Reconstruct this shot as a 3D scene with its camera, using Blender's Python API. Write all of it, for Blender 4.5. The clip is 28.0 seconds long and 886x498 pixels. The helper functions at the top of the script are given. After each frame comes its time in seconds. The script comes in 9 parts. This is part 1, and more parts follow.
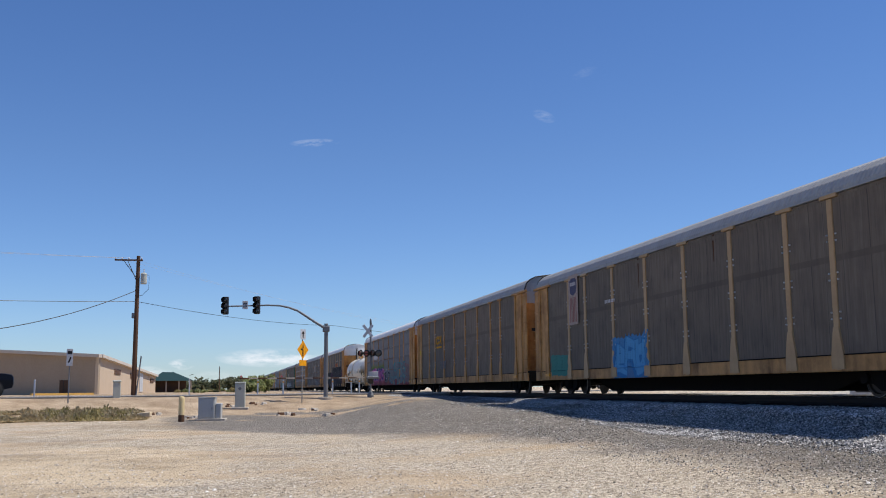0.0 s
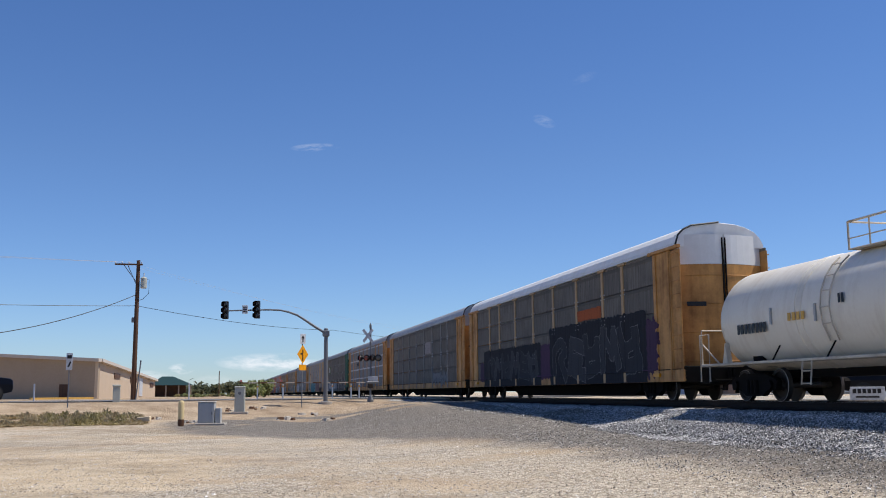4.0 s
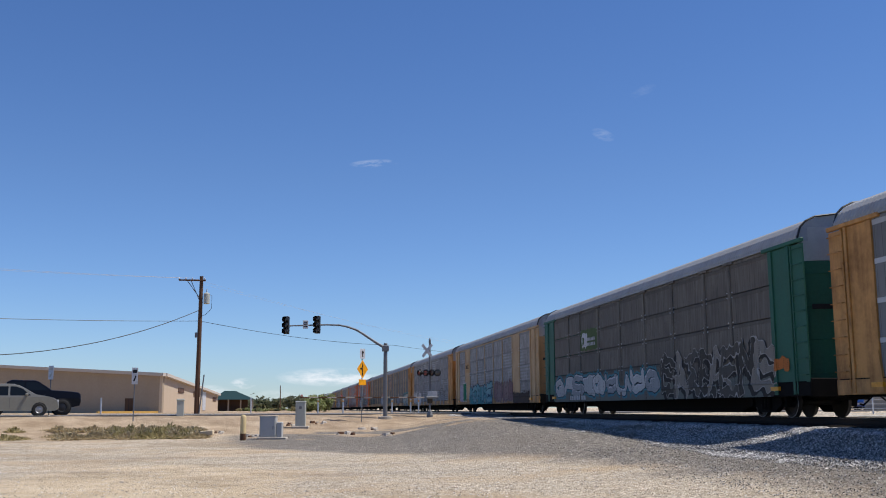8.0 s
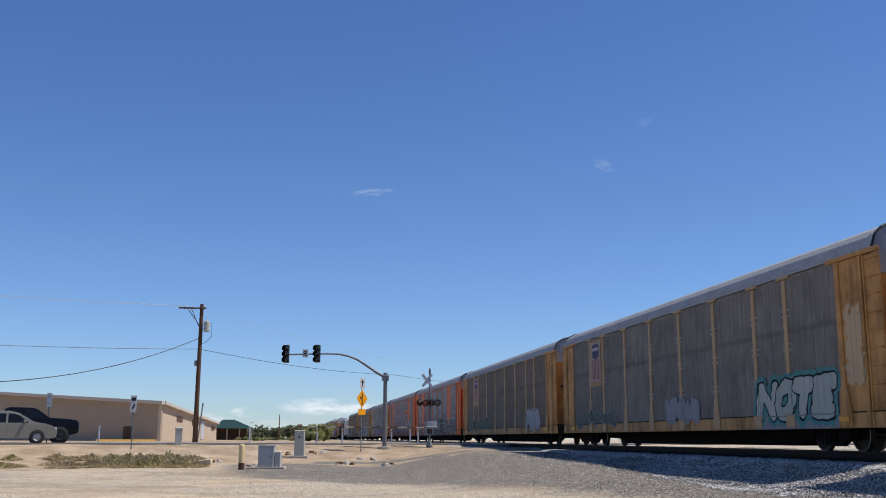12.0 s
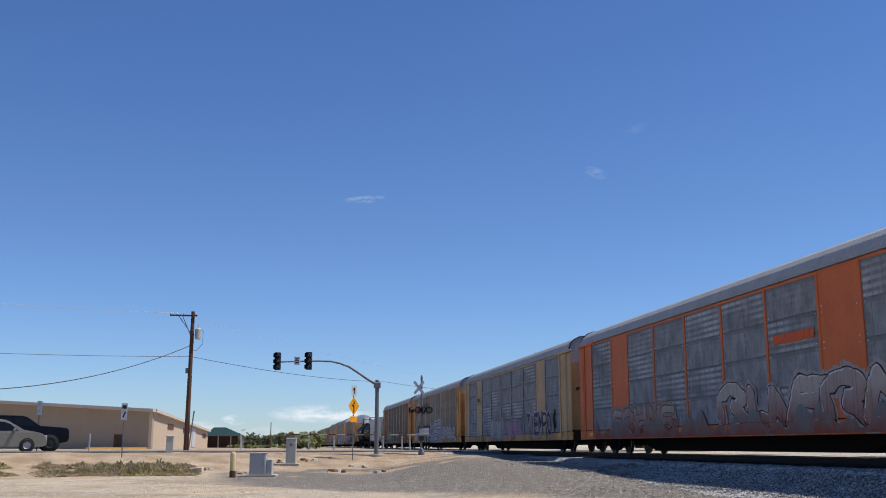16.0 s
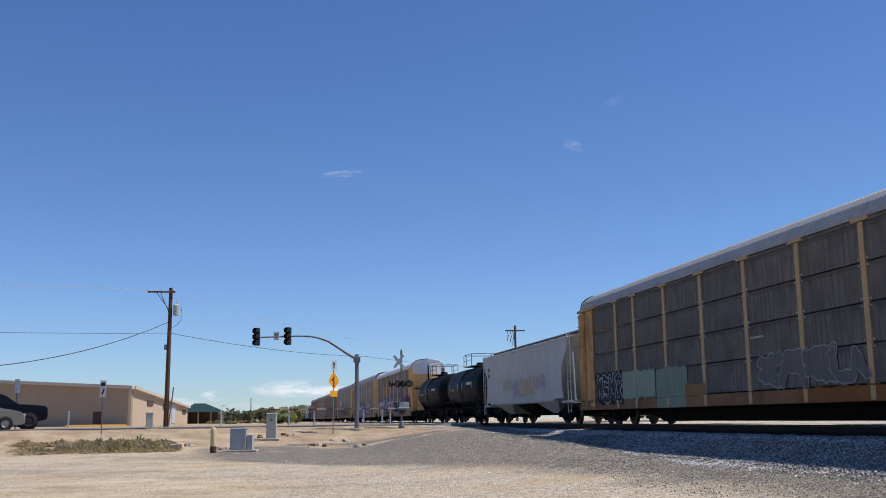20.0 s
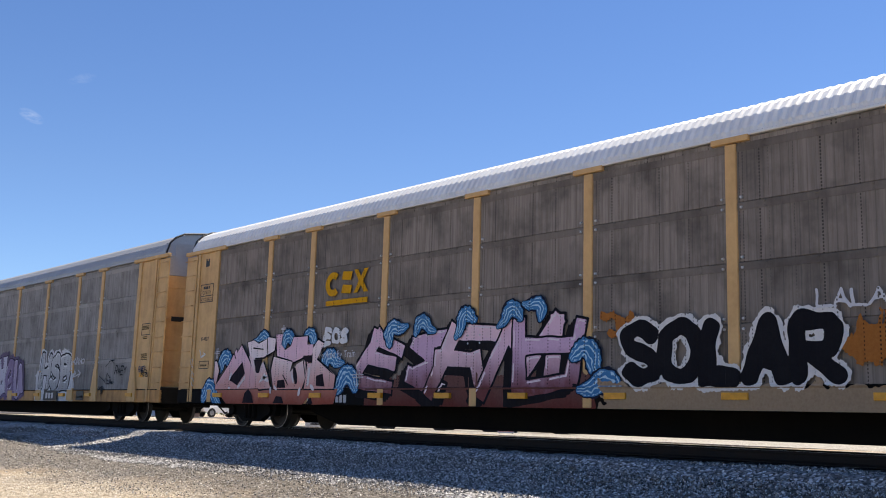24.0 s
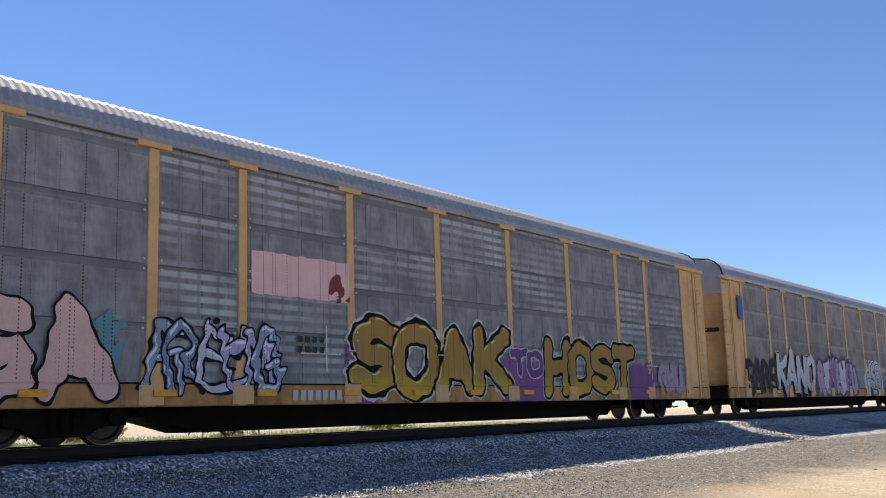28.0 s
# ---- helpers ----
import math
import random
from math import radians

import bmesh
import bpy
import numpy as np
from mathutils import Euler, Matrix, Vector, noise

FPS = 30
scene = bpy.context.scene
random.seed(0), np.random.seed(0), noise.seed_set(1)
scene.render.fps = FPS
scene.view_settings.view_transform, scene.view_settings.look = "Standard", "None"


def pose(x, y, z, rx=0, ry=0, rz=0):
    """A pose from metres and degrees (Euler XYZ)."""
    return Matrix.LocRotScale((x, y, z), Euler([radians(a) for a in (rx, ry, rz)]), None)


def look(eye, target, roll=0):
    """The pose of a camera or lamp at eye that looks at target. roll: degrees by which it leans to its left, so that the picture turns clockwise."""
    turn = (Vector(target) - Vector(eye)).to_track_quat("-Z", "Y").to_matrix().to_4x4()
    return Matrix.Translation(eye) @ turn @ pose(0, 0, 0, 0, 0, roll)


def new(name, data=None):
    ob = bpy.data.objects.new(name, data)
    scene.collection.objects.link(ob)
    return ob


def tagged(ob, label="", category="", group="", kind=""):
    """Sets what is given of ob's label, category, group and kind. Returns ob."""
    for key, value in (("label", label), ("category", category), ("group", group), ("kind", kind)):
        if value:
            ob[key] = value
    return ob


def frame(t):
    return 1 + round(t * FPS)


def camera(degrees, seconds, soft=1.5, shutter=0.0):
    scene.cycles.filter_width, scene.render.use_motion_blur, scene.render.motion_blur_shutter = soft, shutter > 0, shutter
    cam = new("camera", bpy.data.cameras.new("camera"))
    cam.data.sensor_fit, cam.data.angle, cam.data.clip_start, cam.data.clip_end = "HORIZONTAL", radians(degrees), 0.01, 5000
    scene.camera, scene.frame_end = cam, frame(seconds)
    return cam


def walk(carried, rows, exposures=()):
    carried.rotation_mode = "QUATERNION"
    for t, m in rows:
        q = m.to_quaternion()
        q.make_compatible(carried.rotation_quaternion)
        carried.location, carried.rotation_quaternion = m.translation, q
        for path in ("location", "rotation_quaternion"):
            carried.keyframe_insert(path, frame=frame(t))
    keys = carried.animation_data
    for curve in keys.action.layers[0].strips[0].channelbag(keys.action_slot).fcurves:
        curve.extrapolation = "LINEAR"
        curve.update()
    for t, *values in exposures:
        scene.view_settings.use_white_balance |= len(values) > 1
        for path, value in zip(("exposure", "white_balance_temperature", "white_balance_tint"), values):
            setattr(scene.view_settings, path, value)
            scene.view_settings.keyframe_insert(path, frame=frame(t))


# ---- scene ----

# ------------------------------------------------------------------ camera
EYE = 1.5            # height of the lens over the ground beside the track
RAIL = 1.196         # top of the rails
TRACK = 15.12        # the track's centre line; the track runs along y
cam = camera(47.73, 28.0, 1.0)
# seconds, turn to the left, tilt up, lean: the camera stands on one spot and pans with the train
TURNS = [
    (0, -12.21, 7.89, -0.55),
    (0.5, -9.45, 8.10, -1.02),
    (1, -9.08, 8.37, -1.49),
    (1.5, -10.37, 8.51, -1.24),
    (2, -11.09, 8.52, -0.91),
    (2.5, -11.43, 8.44, -0.80),
    (3, -11.65, 8.31, -0.62),
    (3.5, -11.95, 8.17, -0.65),
    (4, -12.21, 8.16, -0.47),
    (4.5, -12.26, 8.13, -0.56),
    (6.5, -9.87, 8.11, -0.37),
    (7, -9.36, 8.41, -0.38),
    (7.5, -8.91, 8.72, -0.35),
    (8, -8.82, 9.03, -0.25),
    (8.5, -9.00, 9.42, -0.08),
    (9, -9.23, 9.91, 0.13),
    (9.5, -9.25, 10.34, 0.15),
    (10, -9.03, 10.63, 0.00),
    (10.5, -8.81, 10.75, -0.19),
    (11, -8.73, 10.77, -0.19),
    (11.5, -8.78, 10.74, -0.08),
    (12, -8.77, 10.72, 0.16),
    (12.5, -8.63, 10.63, 0.38),
    (14.5, -9.17, 10.52, -0.03),
    (15, -9.29, 10.81, -0.03),
    (15.5, -9.28, 11.06, -0.02),
    (16, -9.25, 11.12, 0.02),
    (16.5, -9.27, 10.96, 0.02),
    (17, -9.44, 10.74, 0.22),
    (17.5, -9.67, 10.44, 0.15),
    (18, -9.86, 10.25, 0.15),
    (18.5, -10.00, 10.09, 0.09),
    (19, -10.16, 9.92, -0.19),
    (19.5, -10.32, 9.76, -0.46),
    (20, -10.49, 9.62, -0.70),
    (20.5, -10.59, 9.57, -0.75),
    (21, -10.60, 9.51, -0.82),
    (21.5, -10.76, 9.54, -0.57),
    (23.5, -29.67, 9.57, 1.58),
    (24, -41.46, 9.72, 1.72),
    (24.5, -56.98, 9.69, 1.04),
    (25, -81.09, 9.23, 0.88),
    (25.5, -110.84, 8.77, 2.07),
    (26, -138.32, 9.07, 3.18),
    (26.5, -156.12, 9.88, 2.77),
    (27, -161.67, 9.70, 0.42),
    (27.5, -158.04, 9.54, 0.65),
    (28, -143.37, 9.41, -1.82)

]


def eye(turn, tilt, lean):
    return pose(0, 0, EYE, 90 + tilt, 0, turn) @ pose(0, 0, 0, 0, 0, lean)


walk(cam, [(t, eye(a, b, c)) for t, a, b, c in TURNS], [(0.0, 0.03, 6500, 10), (21.5, 0.03, 6500, 10), (23.5, 0.25, 6800, 10), (24.0, 0.52, 7300, 10), (24.5, 0.66, 7300, 10), (25.0, 1.03, 7700, 11), (26.0, 0.72, 7400, 10), (27.0, 0.15, 6500, 10), (28.0, 0.52, 7250, 10)])

# ------------------------------------------------------------------ sky and sun
SUN_UP, SUN_AZ = 62.3, 97.0      # elevation; azimuth from +y towards +x
world = bpy.data.worlds.new("sky")
scene.world = world
world.use_nodes = True


def sky_nodes():
    nt = world.node_tree
    nt.nodes.clear()
    n, l = nt.nodes.new, nt.links.new

    def mth(op, a, b=None, clamp=False):
        k = n("ShaderNodeMath")
        k.operation, k.use_clamp = op, clamp
        for s, v in zip(k.inputs, (a, b)):
            if v is None:
                continue
            if isinstance(v, (int, float)):
                s.default_value = v
            else:
                l(v, s)
        return k.outputs[0]

    out, bg, sky = n("ShaderNodeOutputWorld"), n("ShaderNodeBackground"), n("ShaderNodeTexSky")
    sky.sky_type, sky.sun_disc = "NISHITA", False
    sky.sun_elevation, sky.sun_rotation = radians(SUN_UP), radians(SUN_AZ)
    sky.air_density, sky.dust_density, sky.ozone_density = 1.0, 0.05, 3.0
    bg.inputs[1].default_value = 0.105
    co, sep = n("ShaderNodeTexCoord"), n("ShaderNodeSeparateXYZ")
    l(co.outputs["Generated"], sep.inputs[0])
    x, y, z = sep.outputs
    az = mth("ARCTAN2", x, y)
    el = mth("ARCSINE", z)
    total = None
    # azimuth, elevation, half width, half height in degrees, strength, grain, slope
    for a, e, w, h, k, g, tilt in CLOUDS:
        u = mth("DIVIDE", mth("SUBTRACT", az, radians(a)), radians(w))
        v = mth("DIVIDE", mth("SUBTRACT", mth("ADD", el, mth("MULTIPLY", u, radians(w) * tilt)), radians(e)), radians(h))
        r = mth("ADD", mth("MULTIPLY", u, u), mth("MULTIPLY", v, v))
        m = mth("SUBTRACT", 1.0, r, True)
        no, mp = n("ShaderNodeTexNoise"), n("ShaderNodeMapping")
        l(co.outputs["Generated"], mp.inputs[0])
        mp.inputs["Scale"].default_value = (g, g, g * 3.0)
        mp.inputs["Location"].default_value = (a, e, w)
        l(mp.outputs[0], no.inputs["Vector"])
        no.inputs["Scale"].default_value, no.inputs["Detail"].default_value, no.inputs["Roughness"].default_value = 1.0, 6.0, 0.62
        q = mth("MULTIPLY", mth("SUBTRACT", no.outputs[0], 0.40), 3.0, True)
        c = mth("MULTIPLY", mth("MULTIPLY", m, q), k)
        total = c if total is None else mth("MAXIMUM", total, c)
    mix = n("ShaderNodeMix")
    mix.data_type = "RGBA"
    l(total, mix.inputs[0])
    tone = n("ShaderNodeHueSaturation")
    tone.inputs["Saturation"].default_value, tone.inputs["Value"].default_value = 1.15, 0.83
    l(sky.outputs[0], tone.inputs["Color"])
    tint = n("ShaderNodeMix")
    tint.data_type, tint.blend_type = "RGBA", "MULTIPLY"
    tint.inputs[0].default_value, tint.inputs[7].default_value = 1.0, (0.93, 1.0, 1.27, 1)
    l(tone.outputs[0], tint.inputs[6])
    # the air low over the desert stays a clear pale blue
    low = n("ShaderNodeMix")
    low.data_type, low.blend_type = "RGBA", "MULTIPLY"
    l(mth("SUBTRACT", 1.0, mth("DIVIDE", el, radians(13)), True), low.inputs[0])
    low.inputs[7].default_value = (0.84, 1.0, 1.14, 1)
    l(tint.outputs[2], low.inputs[6])
    l(low.outputs[2], mix.inputs[6])
    mix.inputs[7].default_value = (8.6, 8.9, 9.4, 1)
    l(mix.outputs[2], bg.inputs[0])
    l(bg.outputs[0], out.inputs[0])


CLOUDS = [(4.8, 13.9, 1.5, 0.24, 0.6, 46, -0.06), (18.2, 15.3, 0.7, 0.35, 0.28, 60, 0.3), (20.6, 17.6, 0.8, 0.3, 0.12, 50, -0.3),
          (2.6, 1.75, 3.3, 0.55, 1.5, 24, 0.0), (-2.4, 1.40, 0.75, 0.32, 1.6, 40, 0.0), (-4.2, 0.9, 1.4, 0.45, 1.0, 40, 0.0), (-0.6, 0.7, 1.2, 0.4, 0.5, 50, 0.0),
          (169.9, 4.75, 2.3, 0.62, 1.9, 40, 0.33), (178.0, 3.6, 1.3, 0.32, 0.8, 46, 0.15), (175.0, 0.9, 5.0, 0.6, 0.5, 30, 0.0), (-172.5, 1.0, 3.0, 0.5, 0.6, 30, 0.0),
          (184.0, 9.3, 0.7, 0.16, 0.3, 50, 0.1), (176.0, 8.6, 0.6, 0.18, 0.2, 60, 0.2), (168.0, 9.0, 0.5, 0.25, 0.2, 60, 0.2)]
sky_nodes()
sun = new("sun", bpy.data.lights.new("sun", "SUN"))
sun.data.energy, sun.data.angle, sun.data.color = 5.0, radians(0.53), (1.0, 0.95, 0.88)
a, e = radians(SUN_AZ), radians(SUN_UP)
sun.matrix_world = look((0, 0, 60), (-math.sin(a) * math.cos(e), -math.cos(a) * math.cos(e), 60 - math.sin(e)))

# ------------------------------------------------------------------ materials


class Shade:
    """A short way to wire a material."""

    def __init__(self, name):
        self.m = bpy.data.materials.new(name)
        self.m.use_nodes = True
        self.t = self.m.node_tree
        self.b = self.t.nodes["Principled BSDF"]

    def node(self, kind, **kw):
        k = self.t.nodes.new("ShaderNode" + kind)
        for name, v in kw.items():
            if name in k.inputs:
                k.inputs[name].default_value = v
        return k

    def link(self, a, b):
        self.t.links.new(a, b)

    def where(self, scale=(1, 1, 1), space="Object"):
        co, mp = self.node("TexCoord"), self.node("Mapping")
        self.link(co.outputs[space], mp.inputs[0])
        mp.inputs["Scale"].default_value = scale
        return mp.outputs[0]

    def place(self):
        g = self.node("NewGeometry")
        return g.outputs["Position"]

    def noise(self, vec, scale, detail=5, rough=0.6):
        k = self.node("TexNoise", Scale=scale, Detail=detail, Roughness=rough)
        self.link(vec, k.inputs["Vector"])
        return k.outputs[0]

    def ramp(self, fac, stops):
        k = self.node("ValToRGB")
        el = k.color_ramp.elements
        while len(el) < len(stops):
            el.new(0.5)
        for s, (p, c) in zip(el, stops):
            s.position, s.color = p, (*c, 1) if len(c) == 3 else c
        self.link(fac, k.inputs[0])
        return k.outputs[0]

    def mix(self, fac, a, b, mode="MIX"):
        k = self.node("Mix")
        k.data_type, k.blend_type = "RGBA", mode
        for s, v in ((k.inputs[0], fac), (k.inputs[6], a), (k.inputs[7], b)):
            if isinstance(v, (int, float)):
                s.default_value = v
            elif isinstance(v, tuple):
                s.default_value = (*v, 1)
            else:
                self.link(v, s)
        return k.outputs[2]

    def math(self, op, a, b=0.0, clamp=False):
        k = self.node("Math")
        k.operation, k.use_clamp = op, clamp
        for s, v in zip(k.inputs, (a, b)):
            if isinstance(v, (int, float)):
                s.default_value = v
            else:
                self.link(v, s)
        return k.outputs[0]

    def rand(self):
        return self.node("ObjectInfo").outputs["Random"]

    def done(self, col=None, rough=0.6, metal=0.0, bump=None, depth=0.01, strength=0.6, spec=0.4):
        b = self.b
        if isinstance(col, tuple):
            b.inputs["Base Color"].default_value = (*col, 1)
        elif col is not None:
            self.link(col, b.inputs["Base Color"])
        if isinstance(rough, (int, float)):
            b.inputs["Roughness"].default_value = rough
        else:
            self.link(rough, b.inputs["Roughness"])
        b.inputs["Metallic"].default_value = metal
        b.inputs["Specular IOR Level"].default_value = spec
        if bump is not None:
            k = self.node("Bump", Strength=strength, Distance=depth)
            self.link(bump, k.inputs["Height"])
            self.link(k.outputs[0], b.inputs["Normal"])
        return self.m


def worn(name, col, dirt=(0.12, 0.09, 0.06), amount=0.5, rough=0.55, metal=0.0, streak=True, scale=1.0):
    """Paint or metal with blotches, fine grain and streaks that run down it."""
    s = Shade(name)
    v = s.where()
    big = s.noise(v, 0.9 * scale, 6, 0.65)
    fine = s.noise(v, 14 * scale, 4)
    run = s.noise(s.where((2.0 * scale, 2.0 * scale, 0.25 * scale)), 1.6, 3, 0.55) if streak else big
    k = s.math("MULTIPLY", s.math("MULTIPLY", s.math("SUBTRACT", s.math("ADD", big, s.math("MULTIPLY", run, 0.55)), 0.66), 2.4, True), amount, True)
    c = s.mix(k, tuple(col), tuple(dirt))
    c = s.mix(0.16, c, s.ramp(fine, [(0.3, (0.35, 0.35, 0.35)), (0.7, (0.8, 0.8, 0.8))]), "SOFT_LIGHT")
    r = s.math("ADD", s.math("MULTIPLY", k, 0.25), rough, True)
    return s.done(c, r, metal, fine, 0.002, 0.06, 0.22)


def tank_paint():
    """Cream paint with long runs and dark product stains spilled over the barrel's ends."""
    s = Shade("cream_tank_paint")
    v = s.where()
    sep = s.node("SeparateXYZ")
    s.link(v, sep.inputs[0])
    big, fine = s.noise(v, 0.8, 6, 0.65), s.noise(v, 13, 4)
    run = s.noise(s.where((0.3, 2.6, 0.25)), 1.4, 5, 0.6)
    k = s.math("MULTIPLY", s.math("SUBTRACT", s.math("ADD", big, s.math("MULTIPLY", run, 0.7)), 0.82), 2.2, True)
    c = s.mix(s.math("MULTIPLY", k, 0.5), (0.82, 0.75, 0.62), (0.44, 0.33, 0.21))
    spill = s.math("ADD", s.math("MULTIPLY", s.math("SUBTRACT", s.math("ABSOLUTE", s.math("SUBTRACT", sep.outputs[1], 0.9)), 5.6), 1.2), s.math("MULTIPLY", s.math("SUBTRACT", big, 0.55), 3.2), True)
    low = s.math("MULTIPLY", s.math("SUBTRACT", 2.75, sep.outputs[2]), 1.2, True)
    c = s.mix(s.math("MULTIPLY", spill, low), c, (0.035, 0.022, 0.014))
    c = s.mix(0.16, c, s.ramp(fine, [(0.3, (0.35, 0.35, 0.35)), (0.7, (0.8, 0.8, 0.8))]), "SOFT_LIGHT")
    return s.done(c, s.math("ADD", s.math("MULTIPLY", k, 0.25), 0.42, True), 0.0, fine, 0.002, 0.06, 0.3)


def plain(name, col, rough=0.5, metal=0.0, vary=0.12):
    s = Shade(name)
    f = s.noise(s.where(), 7, 4)
    d = tuple(max(0, c * (1 - 2 * vary)) for c in col)
    u = tuple(min(1, c * (1 + vary)) for c in col)
    return s.done(s.ramp(f, [(0.3, d), (0.7, u)]), rough, metal)


def panel_paint(name, base, light, bands=0.0, dirt=0.45, strap=0.8, ribs=0.2):
    """Perforated galvanised side sheets: upright ribs, rows of holes, grime, and in some the far side's daylight
    painted into the colour as level bands.
    """
    s = Shade(name)
    v = s.where()
    rnd = s.rand()
    off = s.node("VectorMath")
    s.link(v, off.inputs[0])
    cmb = s.node("CombineXYZ")
    s.link(s.math("MULTIPLY", rnd, 37.0), cmb.inputs[1])
    s.link(cmb.outputs[0], off.inputs[1])
    w = off.outputs[0]
    mp = s.node("Mapping")
    s.link(w, mp.inputs[0])
    mp.inputs["Scale"].default_value = (1, 1.6, 1.0) if bands else (1, 5.5, 0.35)
    streak = s.noise(mp.outputs[0], 1.5, 6, 0.7)
    big = s.noise(w, 1.1, 5, 0.6)
    c = s.mix(s.ramp(streak, [(0.38, (0, 0, 0)), (0.64, (1, 1, 1))]), tuple(base), tuple(light))
    sep = s.node("SeparateXYZ")
    s.link(v, sep.inputs[0])
    y, z = sep.outputs[1], sep.outputs[2]
    # columns of small holes, none on the level stiffening bands
    hy = s.math("PINGPONG", y, 0.036)
    hz = s.math("PINGPONG", z, 0.026)
    col = s.math("GREATER_THAN", s.noise(s.where((0.001, 5.0, 0.001)), 1.0, 2), 0.57)
    band = s.math("MULTIPLY", s.math("GREATER_THAN", z, 0.337), s.math("LESS_THAN", z, 0.50))
    dot = s.math("MULTIPLY", s.math("MULTIPLY", s.math("LESS_THAN", hy, 0.0125), s.math("LESS_THAN", hz, 0.0155)), s.math("MULTIPLY", col, s.math("SUBTRACT", 1.0, band)))
    c = s.mix(s.math("MULTIPLY", band, 0.65), c, tuple(v * strap for v in base))
    c = s.mix(s.math("MULTIPLY", dot, 0.8), c, (0.006, 0.006, 0.006))
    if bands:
        # far side's daylight painted as short pale level dashes, strong on some sheets, missing on others
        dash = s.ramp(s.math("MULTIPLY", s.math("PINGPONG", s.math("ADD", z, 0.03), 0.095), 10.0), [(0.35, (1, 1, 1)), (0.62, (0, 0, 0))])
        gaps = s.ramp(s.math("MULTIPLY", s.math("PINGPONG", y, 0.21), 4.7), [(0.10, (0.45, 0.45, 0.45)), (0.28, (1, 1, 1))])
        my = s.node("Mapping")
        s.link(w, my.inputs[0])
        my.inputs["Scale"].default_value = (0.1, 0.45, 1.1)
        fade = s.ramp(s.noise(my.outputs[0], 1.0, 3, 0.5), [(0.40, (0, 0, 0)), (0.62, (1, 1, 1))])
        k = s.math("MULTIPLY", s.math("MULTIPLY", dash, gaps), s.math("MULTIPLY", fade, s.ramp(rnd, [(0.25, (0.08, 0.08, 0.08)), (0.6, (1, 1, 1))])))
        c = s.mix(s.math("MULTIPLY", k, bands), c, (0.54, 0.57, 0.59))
    g = s.math("MULTIPLY", s.ramp(big, [(0.45, (0, 0, 0)), (0.75, (1, 1, 1))]), dirt)
    c = s.mix(g, c, (0.060, 0.053, 0.046))
    c = s.mix(s.math("MULTIPLY", rnd, 0.30), c, (0.075, 0.070, 0.065))
    # narrow upright ribs, the colour darker in their grooves
    rib = s.math("MULTIPLY", s.math("PINGPONG", y, 0.072), 13.9)
    groove = s.math("MULTIPLY", s.ramp(rib, [(0.05, (1, 1, 1)), (0.16, (0, 0, 0))]), s.math("SUBTRACT", 1.0, band))
    c = s.mix(s.math("MULTIPLY", groove, 0.4 * ribs), c, (0.03, 0.028, 0.026))
    h = s.math("ADD", s.math("MULTIPLY", s.ramp(rib, [(0.05, (0, 0, 0)), (0.35, (1, 1, 1))]), ribs), s.math("MULTIPLY", dot, -0.6))
    return s.done(c, 0.72, 0.0, h, 0.010, 0.5, 0.12)


def sprayed(name, col, low=None, z0=0.6, z1=1.4):
    """Spray paint over perforated sheets: uneven cover, holes and ribs showing through; it may fade to another colour at its foot."""
    s = Shade(name)
    v = s.where()
    sep = s.node("SeparateXYZ")
    s.link(v, sep.inputs[0])
    y, z = sep.outputs[1], sep.outputs[2]
    blot, fine = s.noise(v, 1.7, 5, 0.6), s.noise(v, 22, 4, 0.7)
    c = tuple(col)
    if low:
        k = s.math("ADD", s.math("DIVIDE", s.math("SUBTRACT", z, z0), z1 - z0), s.math("MULTIPLY", s.math("SUBTRACT", blot, 0.5), 0.9), True)
        c = s.mix(k, tuple(low), c)
    c = s.mix(s.ramp(blot, [(0.45, (0, 0, 0)), (0.75, (0.35, 0.35, 0.35))]), c, tuple(q * 0.66 + 0.015 for q in col))
    c = s.mix(0.25, c, s.ramp(fine, [(0.3, (0.25, 0.25, 0.25)), (0.7, (0.85, 0.85, 0.85))]), "SOFT_LIGHT")
    hole = s.math("MULTIPLY", s.math("LESS_THAN", s.math("PINGPONG", y, 0.0375), 0.0115), s.math("LESS_THAN", s.math("PINGPONG", z, 0.030), 0.014))
    some = s.math("GREATER_THAN", s.noise(s.where((0.001, 6.5, 0.001)), 1.0, 2), 0.53)
    hole = s.math("MULTIPLY", s.math("MULTIPLY", hole, some), s.math("GREATER_THAN", z, 0.98))
    c = s.mix(s.math("MULTIPLY", hole, 0.8), c, (0.01, 0.01, 0.01))
    rib = s.ramp(s.math("MULTIPLY", s.math("PINGPONG", y, 0.11), 9.0), [(0.25, (0, 0, 0)), (0.4, (1, 1, 1))])
    return s.done(c, 0.8, 0, rib, 0.010, 0.35, 0.12)


